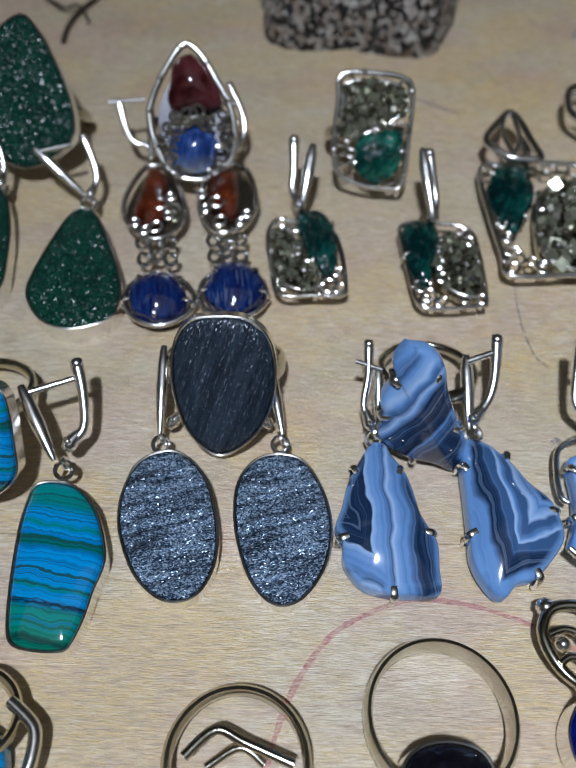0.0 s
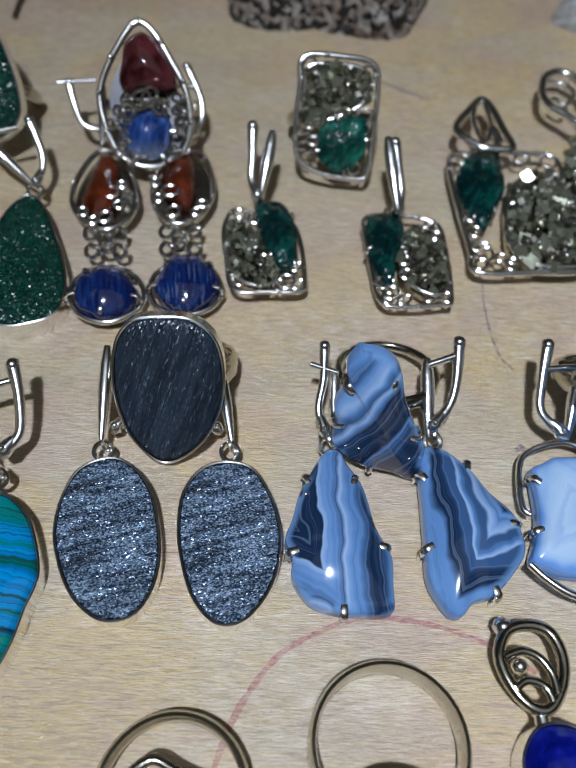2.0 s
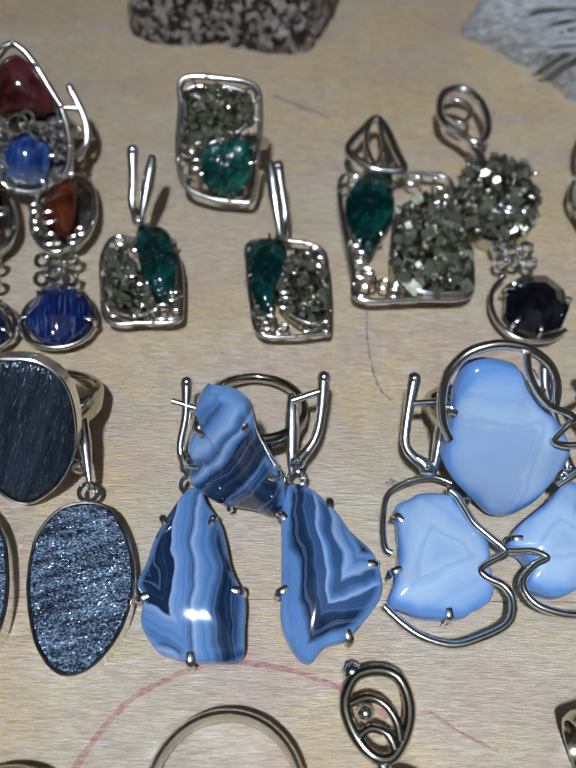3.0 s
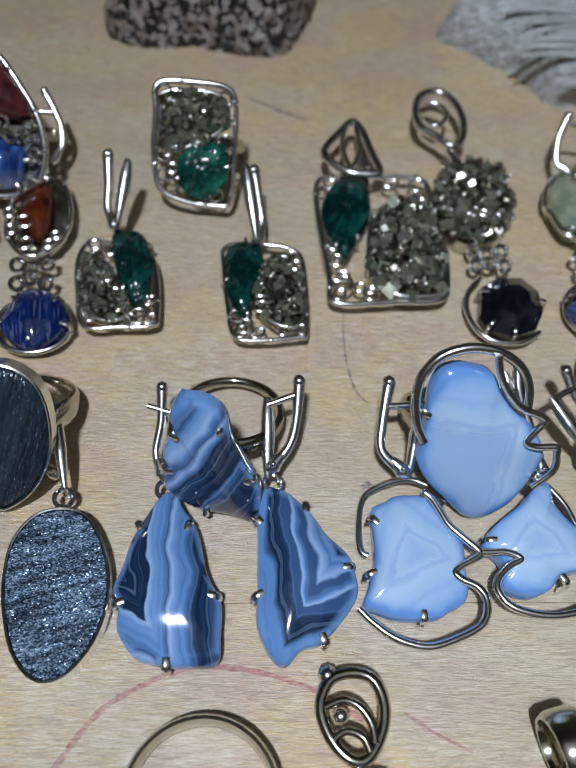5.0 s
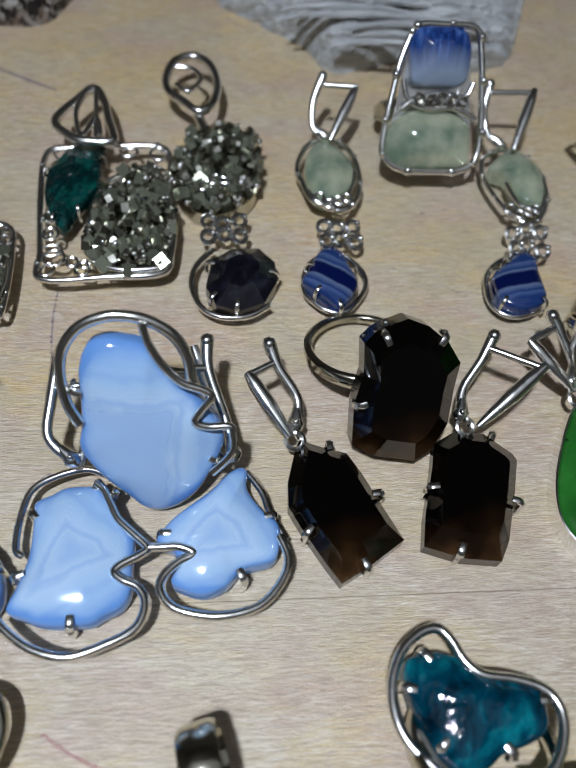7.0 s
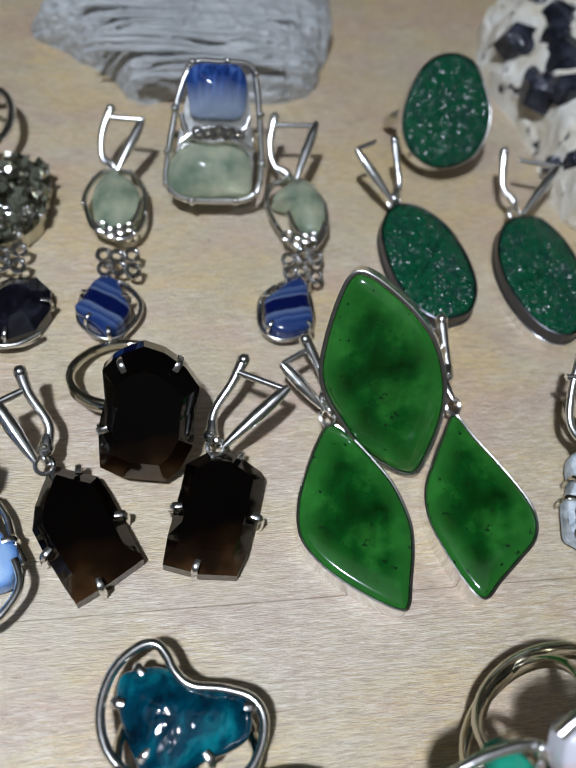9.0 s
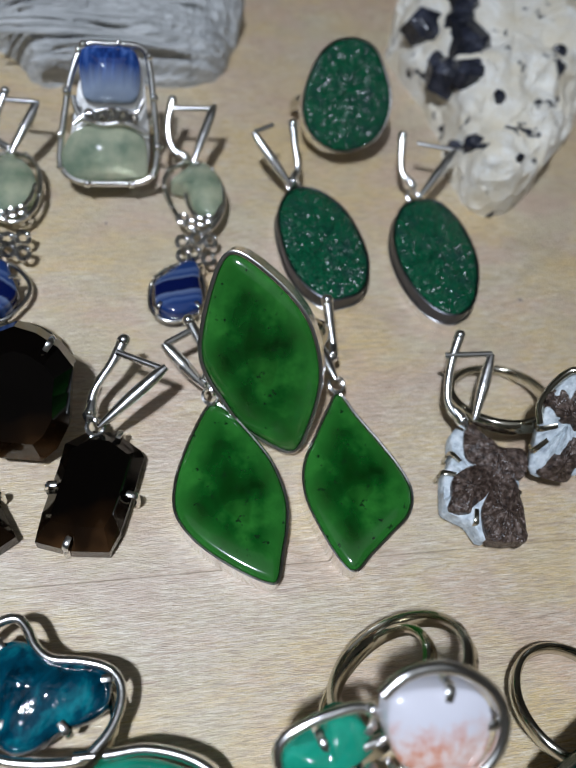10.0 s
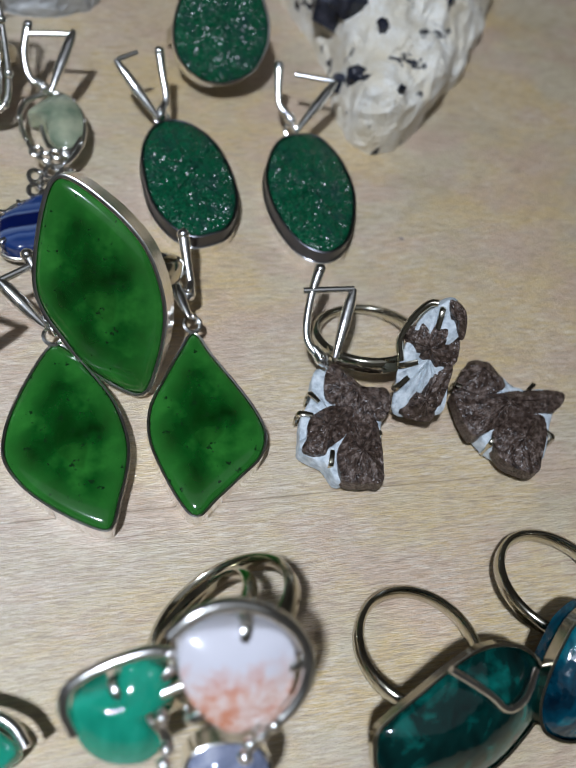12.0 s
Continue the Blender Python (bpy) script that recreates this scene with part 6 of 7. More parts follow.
for o, kya, links, front, rear, pin in (
    ([(93.1, 135.9, 3.8), (96.1, 137.1, 3.8), (99.7, 135.8, 3.8), (101.6, 131.1, 3.8), (101.4, 124.2, 3.8), (99.0, 120.0, 3.8), (95.6, 120.0, 3.8), (92.5, 123.5, 3.8), (90.6, 129.7, 3.8)],
     [(90.7, 107.4, 3.6), (93.3, 110.5, 3.6), (97.2, 111.0, 3.6), (100.2, 107.7, 3.6), (100.7, 104.4, 3.6), (98.6, 100.7, 3.6), (96.3, 98.9, 3.6), (93.2, 99.6, 3.6), (90.5, 102.9, 3.6)],
     [(94.4, 116.0, 3.5), (96.6, 115.6, 3.5), (99.3, 115.9, 3.5), (94.7, 112.8, 3.5), (97.0, 113.1, 3.5), (99.5, 112.4, 3.5)], [(101.8, 150.6, 6.0), (96.7, 134.8, 6.0)], [(95.8, 154.7, 5.0), (94.0, 147.2, 5.0), (94.0, 139.5, 5.0), (96.1, 136.8, 5.0)], [(96.0, 150.7, 6.0), (102.0, 150.3, 6.0)]),
    ([(126.4, 133.5, 3.8), (131.3, 135.2, 3.8), (134.8, 131.6, 3.8), (136.0, 126.3, 3.8), (134.8, 120.6, 3.8), (131.5, 116.6, 3.8), (128.1, 118.5, 3.8), (125.5, 124.3, 3.8), (124.7, 129.4, 3.8)],
     [(122.1, 107.4, 3.6), (125.7, 110.1, 3.6), (129.2, 110.4, 3.6), (130.6, 106.7, 3.6), (130.4, 101.8, 3.6), (128.2, 98.7, 3.6), (124.0, 97.8, 3.6), (121.5, 99.9, 3.6), (121.0, 103.1, 3.6)],
     [(127.4, 114.6, 3.5), (130.1, 115.4, 3.5), (132.5, 114.8, 3.5), (127.4, 111.3, 3.5), (129.4, 111.9, 3.5), (131.9, 110.5, 3.5)], [(135.1, 150.8, 6.0), (130.5, 133.1, 6.0)], [(127.1, 153.3, 5.0), (126.0, 145.4, 5.0), (126.7, 138.3, 5.0), (129.1, 135.3, 5.0)], [(127.0, 149.4, 6.0), (134.8, 149.6, 6.0)])):
    t = thing("earring", middle(o).xy, "silver earring with pale green prehnite above blue kyanite", "earring", "prehnite and kyanite set")
    p = Plate(o)
    frame_wire(t, o, 0.5)
    inner = PREHNITES[p.c.x > 110]
    q, _ = flat_stone(t, inner, PREHNITE, 3.2, 1.8, 2.2, name="prehnite")
    granules(t, p, 4, 0.5)
    low = [q.at(x * 1.1 - 0.6, y * 1.1 - 0.8, 0.2) for x, y in q.line if y < 0.3 * x + 0.5]
    frame_wire(t, low[::4], 0.45, False, "scroll_wire")
    curls(t, p, 6, 4, -3.5, 3.0, -8.0, -6.2, 0.9, 0.6)
    chain_links(t, links)
    k = Plate(kya)
    frame_wire(t, [k.at(x, y, -1.5) for x, y in k.line[::3]], 0.45)
    inner = KYANITE_SQUARES[k.c.x > 110]
    q, _ = flat_stone(t, inner, KYANITE_TILTED if k.c.x > 110 else KYANITE_BANDED, 3.0, 0.9, 5, name="kyanite")
    claws(t, q, [q.at(x, y) for x, y in q.line[2::8]], r=0.36, reach=0.7)
    lever_back(t, front, rear, None, pin, r=1.0)

# ---- near row: rings and pendants at the table's edge ----
def thin_ring(centre, axis, radius, width, label, thick=1.2, material=None):
    t = thing("ring", centre[:2], label, "ring")
    part("band", band(centre, axis, radius, width, thick), material or GOLDEN, t)
    return t


t = thin_ring((2.0, 23.4, 3.2), (0.0, 0.12, 1), 8.9, 3.0, "plain silver ring lying with bent wire inside")
frame_wire(t, [(-4.7, 24.0, 4.0), (-0.9, 27.2, 4.0), (2.9, 25.8, 4.0), (9.2, 23.4, 4.0)], 0.7, False, "wire_arm", GOLDEN)
frame_wire(t, [(-1.9, 22.9, 3.0), (2.3, 25.3, 3.0), (5.5, 23.4, 3.0)], 0.6, False, "wire_arm", GOLDEN)
t = thin_ring((28.2, 29.1, 3.2), (0.0, 0.1, 1), 9.5, 5.0, "wide silver ring with a black stone", 1.1)
o = [(23.0, 23.5, 6.0), (25.6, 25.5, 6.0), (29.3, 25.9, 6.0), (32.6, 24.8, 6.0), (33.7, 22.1, 6.0), (32.1, 19.0, 6.0), (26.7, 17.9, 6.0), (22.8, 19.9, 6.0)]
flat_stone(t, o, BLACK, 5.5, 2.0, 2.4, 0.2)
t = thing("pendant", (49.1, 38.3, 0.0)[:2], "silver pendant with looped bail and deep blue stone", "pendant")
frame_wire(t, [(44.8, 43.2, 4.5), (47.9, 43.9, 4.5), (50.4, 42.9, 4.5), (51.5, 39.9, 4.5), (50.9, 36.6, 4.5), (48.9, 33.7, 4.5), (46.7, 33.7, 4.5), (44.7, 35.6, 4.5), (43.4, 38.3, 4.5), (43.3, 40.7, 4.5)], 0.85, True, "bail", GOLDEN)
frame_wire(t, [(43.7, 39.7, 5.0), (46.1, 40.5, 5.0), (48.2, 39.7, 5.0), (49.6, 37.7, 5.0), (49.9, 35.4, 5.0)], 0.6, False, "bail_scroll", GOLDEN)
frame_wire(t, [(44.6, 35.9, 5.0), (46.3, 36.9, 5.0), (48.4, 36.2, 5.0), (49.2, 34.5, 5.0)], 0.6, False, "bail_scroll", GOLDEN)
part("hinge", joined(ball((44.3, 43.7, 4.0), 1.4), ball((45.8, 38.7, 4.0), 1.2)), SILVER, t)
frame_wire(t, [(47.1, 33.7, 4.0), (47.7, 32.9, 4.0), (47.8, 31.8, 4.0)], 1.0, False, "bail_stem")
flat_stone(t, [(46.2, 30.6, 5.0), (48.5, 31.7, 5.0), (51.3, 31.4, 5.0), (53.4, 29.8, 5.0), (54.0, 27.2, 5.0), (51.9, 23.5, 5.0), (48.2, 22.5, 5.0), (45.1, 24.0, 5.0), (44.6, 27.6, 5.0)], LAPIS, 4.5, 2.2, 2.2, 0.2)
t = thing("ear_cuff", (76.5, 35.4, 0.0)[:2], "small wide golden hoop clasp standing on edge", "clasp")
part("hoop", band((74.5, 34.5, 6.0), (1.0, 0.25, 0.1), 4.3, 4.6, 1.2), GOLDEN, t)
t = thing("ring", (-30.0, 28.8, 0.0)[:2], "silver ring with pale stone at the near side", "ring")
frame_wire(t, [(-27.7, 30.1, 4.0), (-24.8, 27.9, 4.0), (-23.7, 26.2, 4.0), (-23.7, 22.9, 4.0), (-24.5, 20.7, 4.0)], 0.9, False, "wire_arm")
part("band", band((-32.0, 28.2, 5.0), (0.35, 0.2, 1), 5.6, 3.0, 1.2), GOLDEN, t)
flat_stone(t, [(-30.4, 27.2, 3.5), (-28.6, 26.1, 3.5), (-27.2, 23.9, 3.5), (-27.2, 21.2, 3.5), (-30.1, 20.6, 3.5), (-32.6, 23.3, 3.5), (-32.6, 26.1, 3.5)], TURQUOISE, 3.2, 1.2, 3)

# heart-shaped teal ring
o = [(98.3, 44.7, 6.5), (100.2, 45.2, 6.5), (102.6, 45.4, 6.5), (105.1, 44.4, 6.5), (107.2, 42.7, 6.5), (109.7, 41.8, 6.5), (113.1, 41.0, 6.5), (114.2, 39.3, 6.5), (113.7, 36.3, 6.5), (111.1, 34.9, 6.5), (108.1, 34.1, 6.5), (106.1, 32.8, 6.5), (103.2, 32.2, 6.5), (100.9, 33.5, 6.5), (99.4, 36.5, 6.5), (98.3, 39.7, 6.5), (97.8, 42.6, 6.5)]
t = thing("ring", middle(o).xy, "silver ring with heart-like teal stone in thick wire", "ring")
p, _ = flat_stone(t, o, TEAL, 3.5, 2.0, 2.6, rough=0.08, seed=4)
frame_wire(t, [(110.0, 30.6, 7.0), (113.2, 32.4, 7.0), (115.1, 35.2, 7.0), (115.6, 38.3, 7.0), (114.2, 40.6, 7.0), (110.8, 41.9, 7.0), (107.0, 42.6, 7.0), (105.0, 44.4, 7.0), (104.0, 46.5, 7.0), (102.6, 48.0, 7.0), (100.4, 47.7, 7.0), (97.7, 45.6, 7.0), (96.2, 42.4, 7.0), (96.0, 39.2, 7.0), (97.0, 36.1, 7.0), (99.4, 33.5, 7.0), (102.4, 31.5, 7.0)], 0.66, True)
claws(t, p, [(100.6, 45.1, 6.5), (98.0, 41.5, 6.5), (114.1, 39.5, 6.5), (101.2, 35.4, 6.5), (108.8, 34.3, 6.5)], r=0.6)
part("band", band(p.c + Vector((1, -4, -1.5)), (0.1, 0.5, 1), 8.4, 2.6, 1.2), GOLDEN, t)

# chrysoprase ring beside it
o = [(110.8, 30.0, 6.0), (113.9, 30.3, 6.0), (117.6, 30.3, 6.0), (121.3, 29.3, 6.0), (124.5, 27.4, 6.0), (126.1, 24.9, 6.0), (121.9, 22.7, 6.0), (115.2, 23.2, 6.0), (110.6, 25.7, 6.0)]
t = thing("ring", middle(o).xy, "silver ring with smooth green chrysoprase", "ring")
flat_stone(t, o, CHRYSO, 5.5, 2.2, 2.2)
frame_wire(t, [(109.9, 31.0, 7.0), (114.0, 30.9, 7.0), (118.2, 31.0, 7.0), (122.5, 29.8, 7.0), (125.7, 27.9, 7.0), (127.3, 25.3, 7.0)], 0.75, False)

# cluster ring with green, pink and grey stones
o = [(144.7, 31.3, 26.6), (147.1, 31.6, 26.9), (150.4, 31.4, 26.7), (153.9, 30.6, 26.2), (155.5, 28.7, 24.9), (155.1, 25.8, 22.8), (154.0, 24.3, 21.7), (151.5, 22.9, 20.8), (149.0, 22.4, 20.4), (146.6, 23.6, 21.3), (144.8, 25.5, 22.6), (143.8, 28.1, 24.4), (143.9, 30.1, 25.8)]
t = thing("ring", middle(o).xy, "large silver ring with green, pink-white and grey stones", "ring")
p, _ = flat_stone(t, o, PINKSTONE, 3.5, 1.4, 2.6, name="pink_stone", label="white stone with pink-orange flecks")
frame_wire(t, [(143.1, 31.4, 27.2), (145.7, 32.9, 28.3), (149.1, 33.3, 28.6), (152.4, 32.5, 28.0), (155.3, 30.6, 26.6), (156.6, 28.1, 24.9), (156.1, 25.6, 23.2), (154.4, 23.7, 21.9), (151.9, 22.4, 20.9)], 0.78, False)
claws(t, p, [(150.4, 31.3, 26.6), (155.4, 27.9, 24.3), (145.0, 24.7, 22.0), (150.9, 22.6, 20.6)], r=0.6)
q, _ = flat_stone(t, [(138.4, 30.1, 20.8), (140.4, 30.5, 21.1), (142.3, 29.6, 20.4), (143.4, 27.9, 19.3), (143.1, 26.7, 18.4), (141.1, 26.1, 18.0), (141.9, 24.2, 16.7), (141.8, 22.5, 15.5), (139.7, 21.4, 14.8), (136.3, 22.0, 15.1), (134.1, 23.6, 16.3), (133.1, 25.9, 17.9), (133.5, 28.0, 19.3), (135.9, 28.5, 19.7), (137.7, 28.8, 19.9)], CHRYSO, 3.5, 2.0, 2.2, name="green_stone")
frame_wire(t, [(133.3, 25.0, 17.7), (132.5, 27.2, 19.3), (133.2, 29.0, 20.5), (135.6, 30.1, 21.3), (138.5, 30.8, 21.8), (141.9, 31.1, 22.0), (144.3, 29.9, 21.2), (144.7, 28.1, 19.9), (142.6, 27.5, 19.5), (141.1, 26.9, 19.1), (140.5, 25.4, 18.1), (141.9, 24.2, 17.2), (142.5, 22.3, 15.9)], 0.66, False)
claws(t, q, [(137.6, 28.5, 19.7), (143.0, 29.5, 20.4), (141.5, 25.1, 17.3)], r=0.55)
q, _ = flat_stone(t, [(144.4, 20.7, 15.2), (146.2, 21.8, 16.0), (149.3, 21.7, 15.9), (151.8, 20.7, 15.2), (152.8, 19.0, 14.0), (151.6, 16.9, 12.6), (147.5, 16.6, 12.4), (144.5, 18.5, 13.7)], MOONSTONE, 3, 1.8, 2.2, 0.3, name="grey_stone")
part("band", band((149.8, 35.2, 13.0), (-0.42, 0.55, 0.55), 9.2, 2.6, 1.3), GOLDEN, t)
part("band", band((146.7, 33.9, 11.0), (-0.65, 0.55, 0.4), 9.0, 2.0, 1.2), GOLDEN, t)
for spot in [(151.4, 21.9, 22.0), (152.7, 22.6, 22.0), (150.1, 21.3, 22.0), (142.2, 22.1, 22.0), (141.8, 20.8, 22.0), (149.5, 20.3, 22.0), (143.1, 30.7, 22.0), (141.9, 24.9, 22.0)]:
    part("bead", ball(spot, 0.8), SILVER, t)

# two rings with dark teal stones
o = [(166.0, 20.0, 10.7), (167.9, 21.7, 11.5), (171.9, 23.7, 12.1), (175.9, 25.8, 12.7), (180.1, 27.4, 13.0), (184.3, 27.5, 12.3), (187.7, 26.2, 10.7), (189.5, 23.4, 8.3), (188.8, 20.2, 6.3), (185.7, 17.4, 4.9), (182.0, 15.2, 4.1), (177.0, 13.9, 4.2), (170.9, 14.3, 5.7), (166.5, 16.0, 7.8)]
t = thing("ring", middle(o).xy, "silver ring with long dark teal-green stone", "ring", "teal green rings")
p, _ = flat_stone(t, o, MALACHITE, 2.0, 3.2, 2.2)
part("bezel", bezel(p, 0.9, 0.3, 0.5), GOLDEN, t)
frame_wire(t, [p.at(x, y, z) for x, y, z in ((-4.0, 8.0, 2.6), (0.5, 4.5, 3.6), (3.0, 2.0, 3.7), (6.0, 2.4, 3.2), (9.0, 4.5, 1.6))], 0.5, False, "wire_strand")
part("band", band((175.7, 29.9, 4.5), (0.15, 0.32, 1), 8.3, 2.2, 1.2), GOLDEN, t)
o = [(188.2, 20.1, 8.1), (189.3, 23.2, 10.0), (191.6, 26.6, 12.0), (193.9, 29.0, 13.2), (197.8, 30.3, 13.3), (202.8, 28.4, 10.9), (203.7, 22.8, 6.8), (199.6, 17.7, 4.1), (194.0, 16.2, 4.2), (189.3, 17.6, 6.1)]
t = thing("ring", middle(o).xy, "silver ring with bright teal blotched stone", "ring", "teal green rings")
p, _ = flat_stone(t, o, TEAL, 4.0, 3.0, 2.2)
part("bezel", bezel(p, 1.4, 0.3, 0.5), GOLDEN, t)
part("band", band((197.6, 35.7, 4.5), (0.15, 0.32, 1), 8.2, 2.2, 1.2), GOLDEN, t)


# ---- mineral specimens at the back ----
def rock(name, outline, height, material, label, lumps, seed, ridge=0.0, fine=0.7):
    """A broken lump: footprint swept up to a rough, uneven top. Returns the thing and the way to its surface."""
    t = thing(name, middle(outline).xy, label, "mineral")
    p = Plate(outline, steps=9)
    verts, faces, n = [], [], len(p.line)
    rows = []
    for i in range(26):
        a = i / 25 * math.pi / 2
        rows.append((0.04 + 0.96 * math.cos(a) ** 0.5 if i < 25 else 0.04, math.sin(a) ** 0.9))
    rows.insert(0, (0.98, 0.0))

    def surface(x, y, s, z):
        q = Vector((x * s, y * s, z * height))
        w = lumps * noise.noise(q * 0.09 + Vector((seed, 0, 0))) + 0.5 * lumps * (0.5 - abs(noise.noise(q * 0.22 + Vector((0, seed, 0))))) + fine * noise.noise(q * 0.7 + Vector((0, 0, seed)))
        w += ridge * (abs(math.sin(y * s * 0.9 + z * 6 + 2.0 * noise.noise(q * Vector((0.03, 0.1, 0.1))))) - 0.5)
        w += 0.5 * fine * noise.noise(q * 1.9 + Vector((seed, seed, 0)))
        k = 1 + 0.6 * w / (math.hypot(x, y) * s + 4)
        return p.at(x * s * k, y * s * k, max(z * height + (0.8 * w if z > 0.02 else 0), -p.c.z))

    for s, z in rows:
        verts += [surface(x, y, s, z) for x, y in p.line]
    for r in range(len(rows) - 1):
        faces += [(r * n + j, r * n + (j + 1) % n, (r + 1) * n + (j + 1) % n, (r + 1) * n + j) for j in range(n)]
    last = (len(rows) - 1) * n
    faces.append(tuple(last + j for j in range(n)))
    faces.append(tuple(range(n))[::-1])
    part("body", (verts, faces), material, t, "", False)
    return t, verts


def on_top(verts, spot, near=2.2):
    """The highest place of a lump close to a spot of the plan."""
    x, y = spot[0], spot[1]
    return max((v for v in verts if abs(v.x - x) < near and abs(v.y - y) < near), key=lambda v: v.z, default=Vector((x, y, 5.0)))


def shard(c, size, tall, turn, tilt, sides=6, seed=0):
    """A stubby broken crystal prism."""
    rnd = random.Random(seed)
    m = Euler((tilt, 0.35 * tilt, turn)).to_matrix()
    c, verts = Vector(c), []
    for z, k in ((-1.0, 1.0), (0.55, 0.96), (1.0, 0.62)):
        for j in range(sides):
            a = 2 * math.pi * j / sides
            verts.append(c + m @ Vector((math.cos(a) * size * k * rnd.uniform(0.85, 1.1), math.sin(a) * size * 0.75 * k, z * tall + rnd.uniform(-0.3, 0.3))))
    faces = [tuple(range(sides))[::-1], tuple(range(2 * sides, 3 * sides))]
    for r in (0, sides):
        faces += [(r + j, r + (j + 1) % sides, r + sides + (j + 1) % sides, r + sides + j) for j in range(sides)]
    return verts, faces


t, skin = rock("mineral_specimen", [(0.7, 184.6, 0.0), (4.5, 178.4, 0.0), (12.2, 176.2, 0.0), (19.3, 177.6, 0.0), (26.3, 176.0, 0.0), (34.5, 174.9, 0.0), (41.3, 177.7, -0.0), (45.8, 186.9, 0.0), (49.9, 209.0, 0.0), (48.1, 231.0, 0.0), (32.1, 240.8, 0.0), (12.3, 236.8, 0.0), (0.3, 220.5, 0.0), (-1.1, 201.6, 0.0)], 17, DARK_ROCK, "rough black and white crystalline mineral lump", 3.2, 3.0)
rnd = random.Random(17)
for k in range(26):
    spot = on_top(skin, (rnd.uniform(3, 41), rnd.uniform(179, 190)), 1.6)
    part("quartz_grain", shard(spot, rnd.uniform(0.7, 1.5), rnd.uniform(0.8, 1.3), rnd.uniform(0, 3), rnd.uniform(-0.9, 0.9), 5, k), QUARTZ if k % 4 else TOURMALINE, t, "", False)
t, skin = rock("mineral_specimen", [(77.3, 183.8, 0.0), (86.3, 177.0, 0.0), (94.8, 169.2, -0.0), (100.0, 162.1, 0.0), (107.3, 163.2, 0.0), (114.9, 166.0, 0.0), (124.5, 163.1, 0.0), (133.4, 164.3, 0.0), (139.8, 169.6, 0.0), (144.9, 184.4, 0.0), (147.0, 202.6, 0.0), (142.0, 222.1, 0.0), (120.0, 224.5, -0.0), (100.9, 213.5, 0.0), (87.9, 199.8, 0.0), (80.5, 189.6, 0.0)], 12, FIBRE, "pale grey fibrous mineral lying on its side", 2.0, 9.0, 1.0, 0.45)
for k in range(3, 15):
    y = 154 + k * 1.9
    x0 = 92 + rnd.uniform(-3, 10) + max(0, 6 - k) * 2.5
    x1 = x0 + rnd.uniform(16, 36)
    z = 6.2 + 5.4 * math.sin(min(k, 11) / 11 * 1.57)
    pts = [(x0, y, z - 0.9), (x0 + 4, y + 0.3, z), ((x0 + x1) / 2, y + rnd.uniform(-0.5, 0.5), z + 0.3), (x1 - 4, y - 0.3, z), (x1, y, z - 0.9)]
    part("fibre", tube(pts, [0.35, 0.7, 0.9, 0.7, 0.3], False, 4, 6, 0.8), FIBRE, t, "", False)

t, skin = rock("mineral_specimen", [(181.1, 180.1, 0.0), (181.6, 168.3, -0.0), (185.6, 157.4, 0.0), (186.7, 149.4, -0.0), (186.0, 140.9, 0.0), (186.4, 132.1, 0.0), (187.8, 125.6, 0.0), (193.5, 124.8, 0.0), (199.9, 128.7, 0.0), (207.0, 136.1, 0.0), (214.5, 145.6, 0.0), (222.5, 157.5, 0.0), (232.6, 174.4, 0.0), (242.6, 195.4, -0.0), (246.1, 218.6, 0.0), (230.7, 226.5, 0.0), (205.7, 218.4, 0.0), (190.8, 198.9, 0.0)], 15, CREAM_ROCK, "cream rock with black glossy crystals", 5.0, 14.0, 0.0, 0.14)
for k, (spot, size, tall) in enumerate((
    ((184.7, 170.1, 6.0), 5.6, 2.8), ((193.8, 175.2, 8.0), 5.4, 3.0), ((191.3, 160.5, 7.0), 6.2, 3.2), ((186.2, 155.1, 5.0), 5.6, 3.0), ((189.3, 151.0, 6.0), 4.4, 2.4),
    ((190.2, 181.8, 6.0), 3.0, 2.0), ((193.1, 142.4, 11.0), 1.7, 1.4), ((187.4, 136.1, 5.0), 2.8, 2.0), ((213.4, 160.5, 10.0), 2.2, 1.6), ((196.5, 128.4, 6.0), 1.2, 1.0), ((211.9, 152.5, 10.0), 2.0, 1.5), ((185.5, 140.0, 5.0), 2.4, 1.8), ((203.2, 160.3, 8.0), 1.6, 1.2), ((192.5, 166.9, 8.0), 4.4, 2.6), ((184.9, 160.6, 6.0), 2.4, 1.8))):
    part("black_crystal", shard(on_top(skin, spot, 1.5) - Vector((0, 0, tall * 0.35)), size, tall, k * 0.8, 0.5 - 0.12 * (k % 5), 6, k), TOURMALINE, t, "", False)

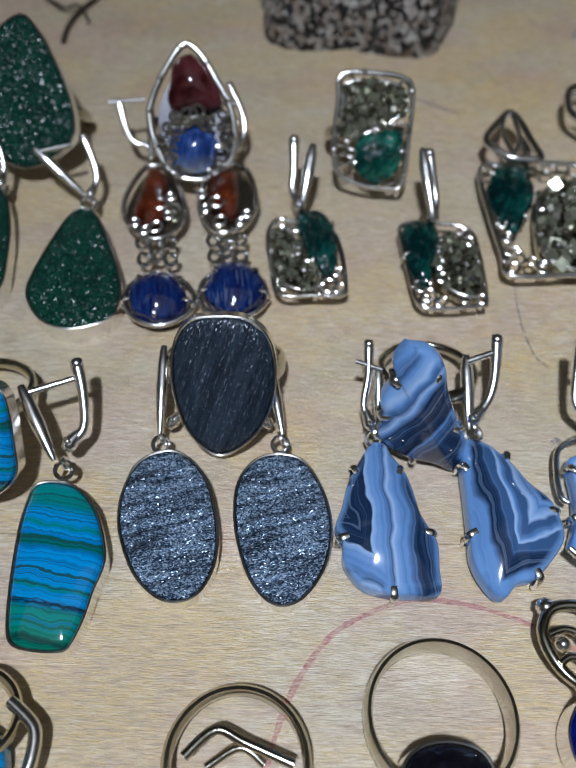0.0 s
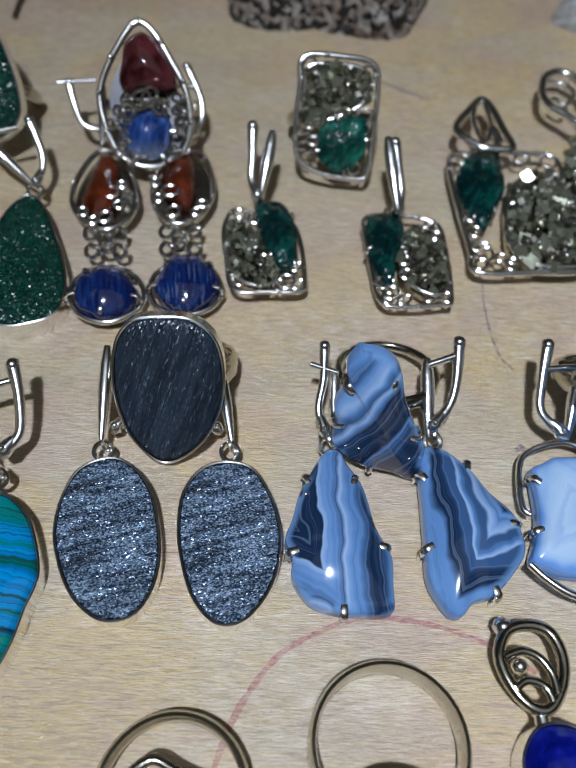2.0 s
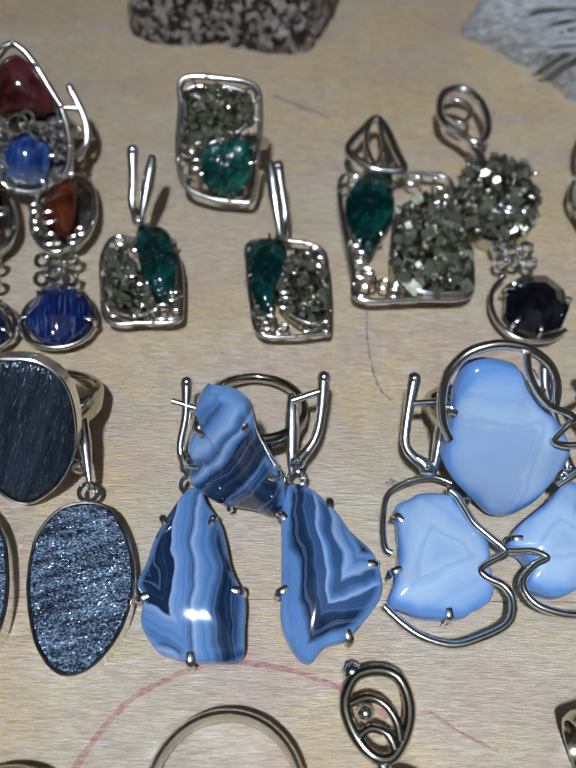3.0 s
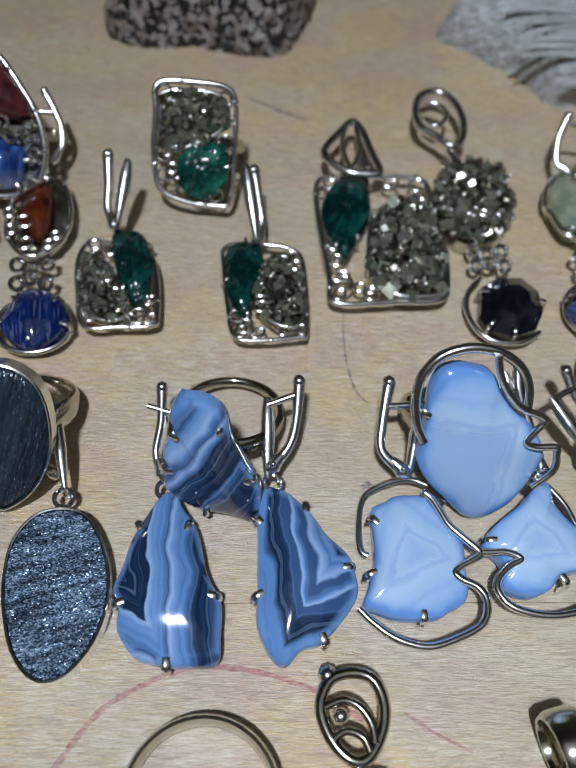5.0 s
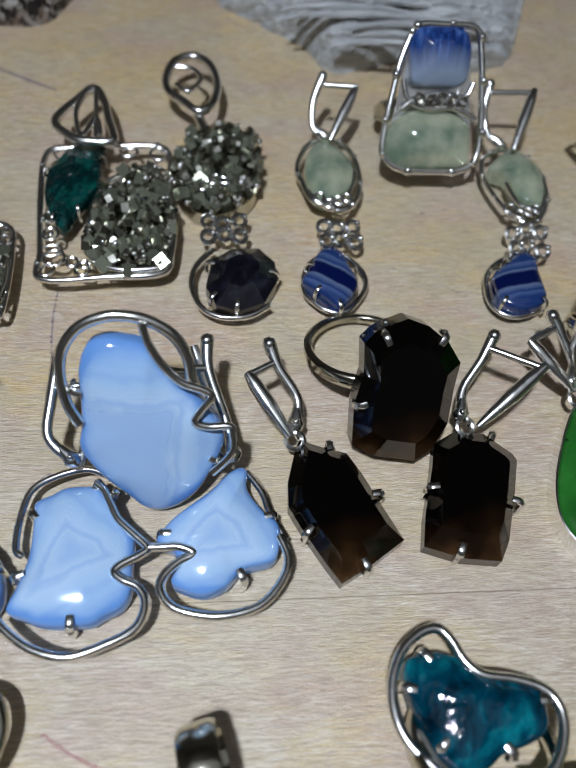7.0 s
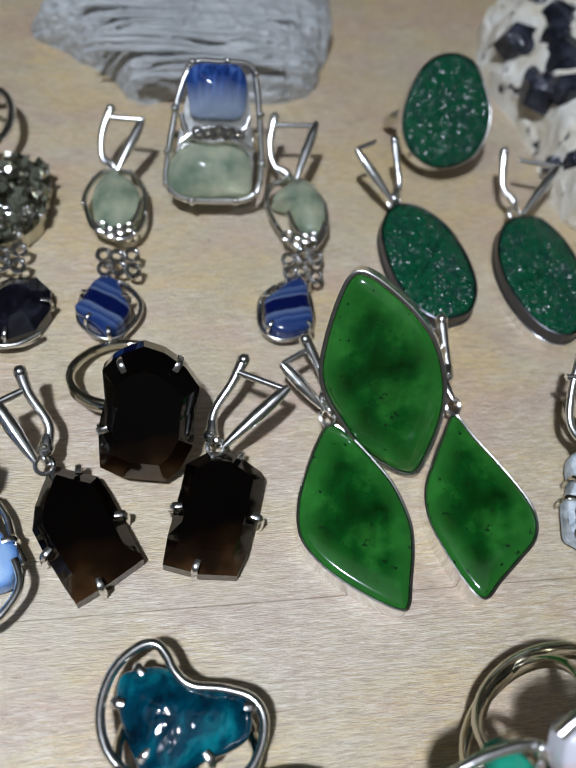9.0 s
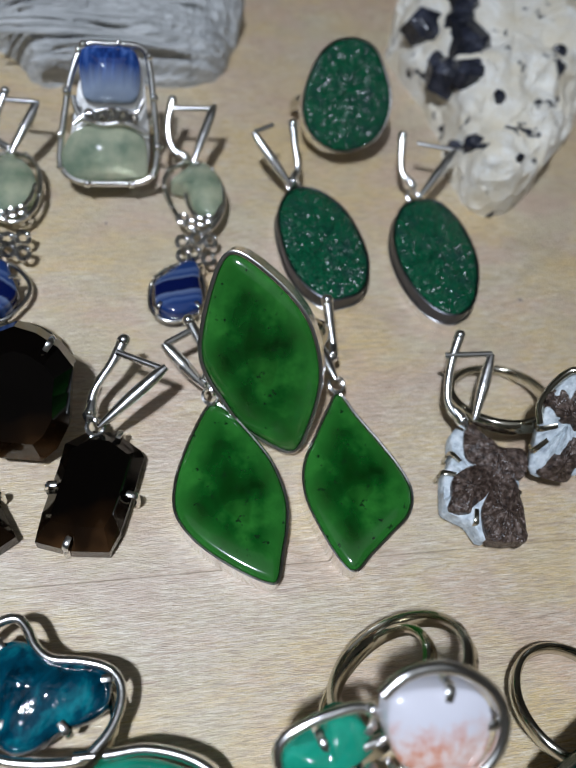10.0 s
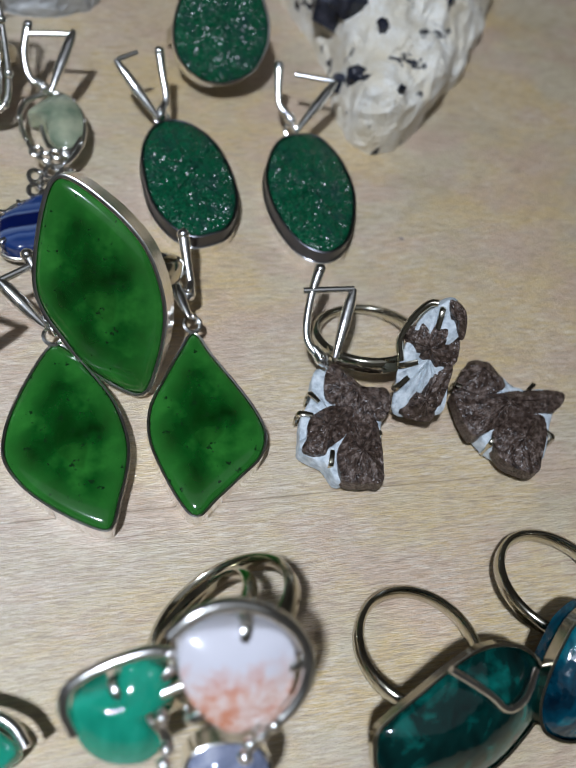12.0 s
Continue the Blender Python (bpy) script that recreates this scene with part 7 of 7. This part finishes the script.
# ---- traces on the table ----
def ink_line(points, width, material, label, name="pen_mark"):
    line = spline(points, False, 6)
    verts, faces = [], []
    for i, q in enumerate(line):
        a, b = line[max(i - 1, 0)], line[min(i + 1, len(line) - 1)]
        d = (b - a).normalized()
        s = Vector((-d.y, d.x, 0)) * width * (0.5 + 0.25 * noise.noise(q * 0.4))
        verts += [Vector((q.x, q.y, 0.06)) + s, Vector((q.x, q.y, 0.06)) - s]
    faces = [(2 * i, 2 * i + 1, 2 * i + 3, 2 * i + 2) for i in range(len(line) - 1)]
    t = thing(name, middle(points).xy, label, "mark")
    part("ink", (verts, faces), material, t, "", False)


ink_line([(4.9, 20.3, 0.0), (5.8, 23.7, 0.0), (7.9, 30.2, 0.0), (10.5, 35.2, 0.0), (14.7, 40.3, 0.0), (20.4, 43.5, 0.0), (26.2, 45.4, 0.0), (33.4, 45.0, 0.0), (38.9, 43.7, 0.0), (44.3, 41.6, 0.0), (49.4, 38.6, 0.0)], 0.8, PINK_INK, "faint pink pencil arc drawn on the wood")
ink_line([(55.0, 39.4, 0.0), (58.8, 36.9, 0.0), (63.8, 34.5, 0.0)], 0.4, PINK_INK, "short faint pink pencil stroke on the wood")
ink_line([(50.2, 105.0, 0.0), (50.0, 99.7, -0.0), (50.4, 93.7, 0.0), (51.6, 88.9, 0.0), (53.5, 86.9, 0.0)], 0.35, BLUE_INK, "thin wavering violet pen line on the wood")
ink_line([(33.0, 160.9, 0.0), (38.2, 158.1, 0.0), (45.0, 154.6, -0.0)], 0.7, BLUE_INK, "short violet pen stroke on the wood")
ink_line([(51.4, 71.6, 0.0), (52.4, 72.4, 0.0), (52.9, 71.8, 0.0)], 0.9, BLUE_INK, "small violet ink dot on the wood")
ink_line([(192.0, 102.6, 0.0), (192.3, 102.1, 0.0), (192.6, 102.3, 0.0)], 0.6, BLUE_INK, "tiny dark speck on the wood")
ink_line([(113.1, 123.0, 0.0), (113.4, 122.6, 0.0), (113.5, 122.8, 0.0)], 0.6, BLUE_INK, "tiny dark speck on the wood")
t = thing("wire_scrap", (-50.4, 188.0, 0.0)[:2], "thin dark twisted wire lying on the table", "wire")
part("wire", tube([(-47.6, 175.6, 1.0), (-47.4, 182.5, 1.0), (-45.5, 188.7, 1.0), (-41.6, 195.4, 1.0), (-38.0, 200.0, 1.0)], 0.5, False, 4, 6), TWIG, t)
part("wire", tube([(-55.4, 193.7, 1.5), (-49.6, 188.7, 1.5), (-46.2, 190.0, 1.5), (-42.8, 183.9, 1.5)], 0.4, False, 4, 6), TWIG, t)
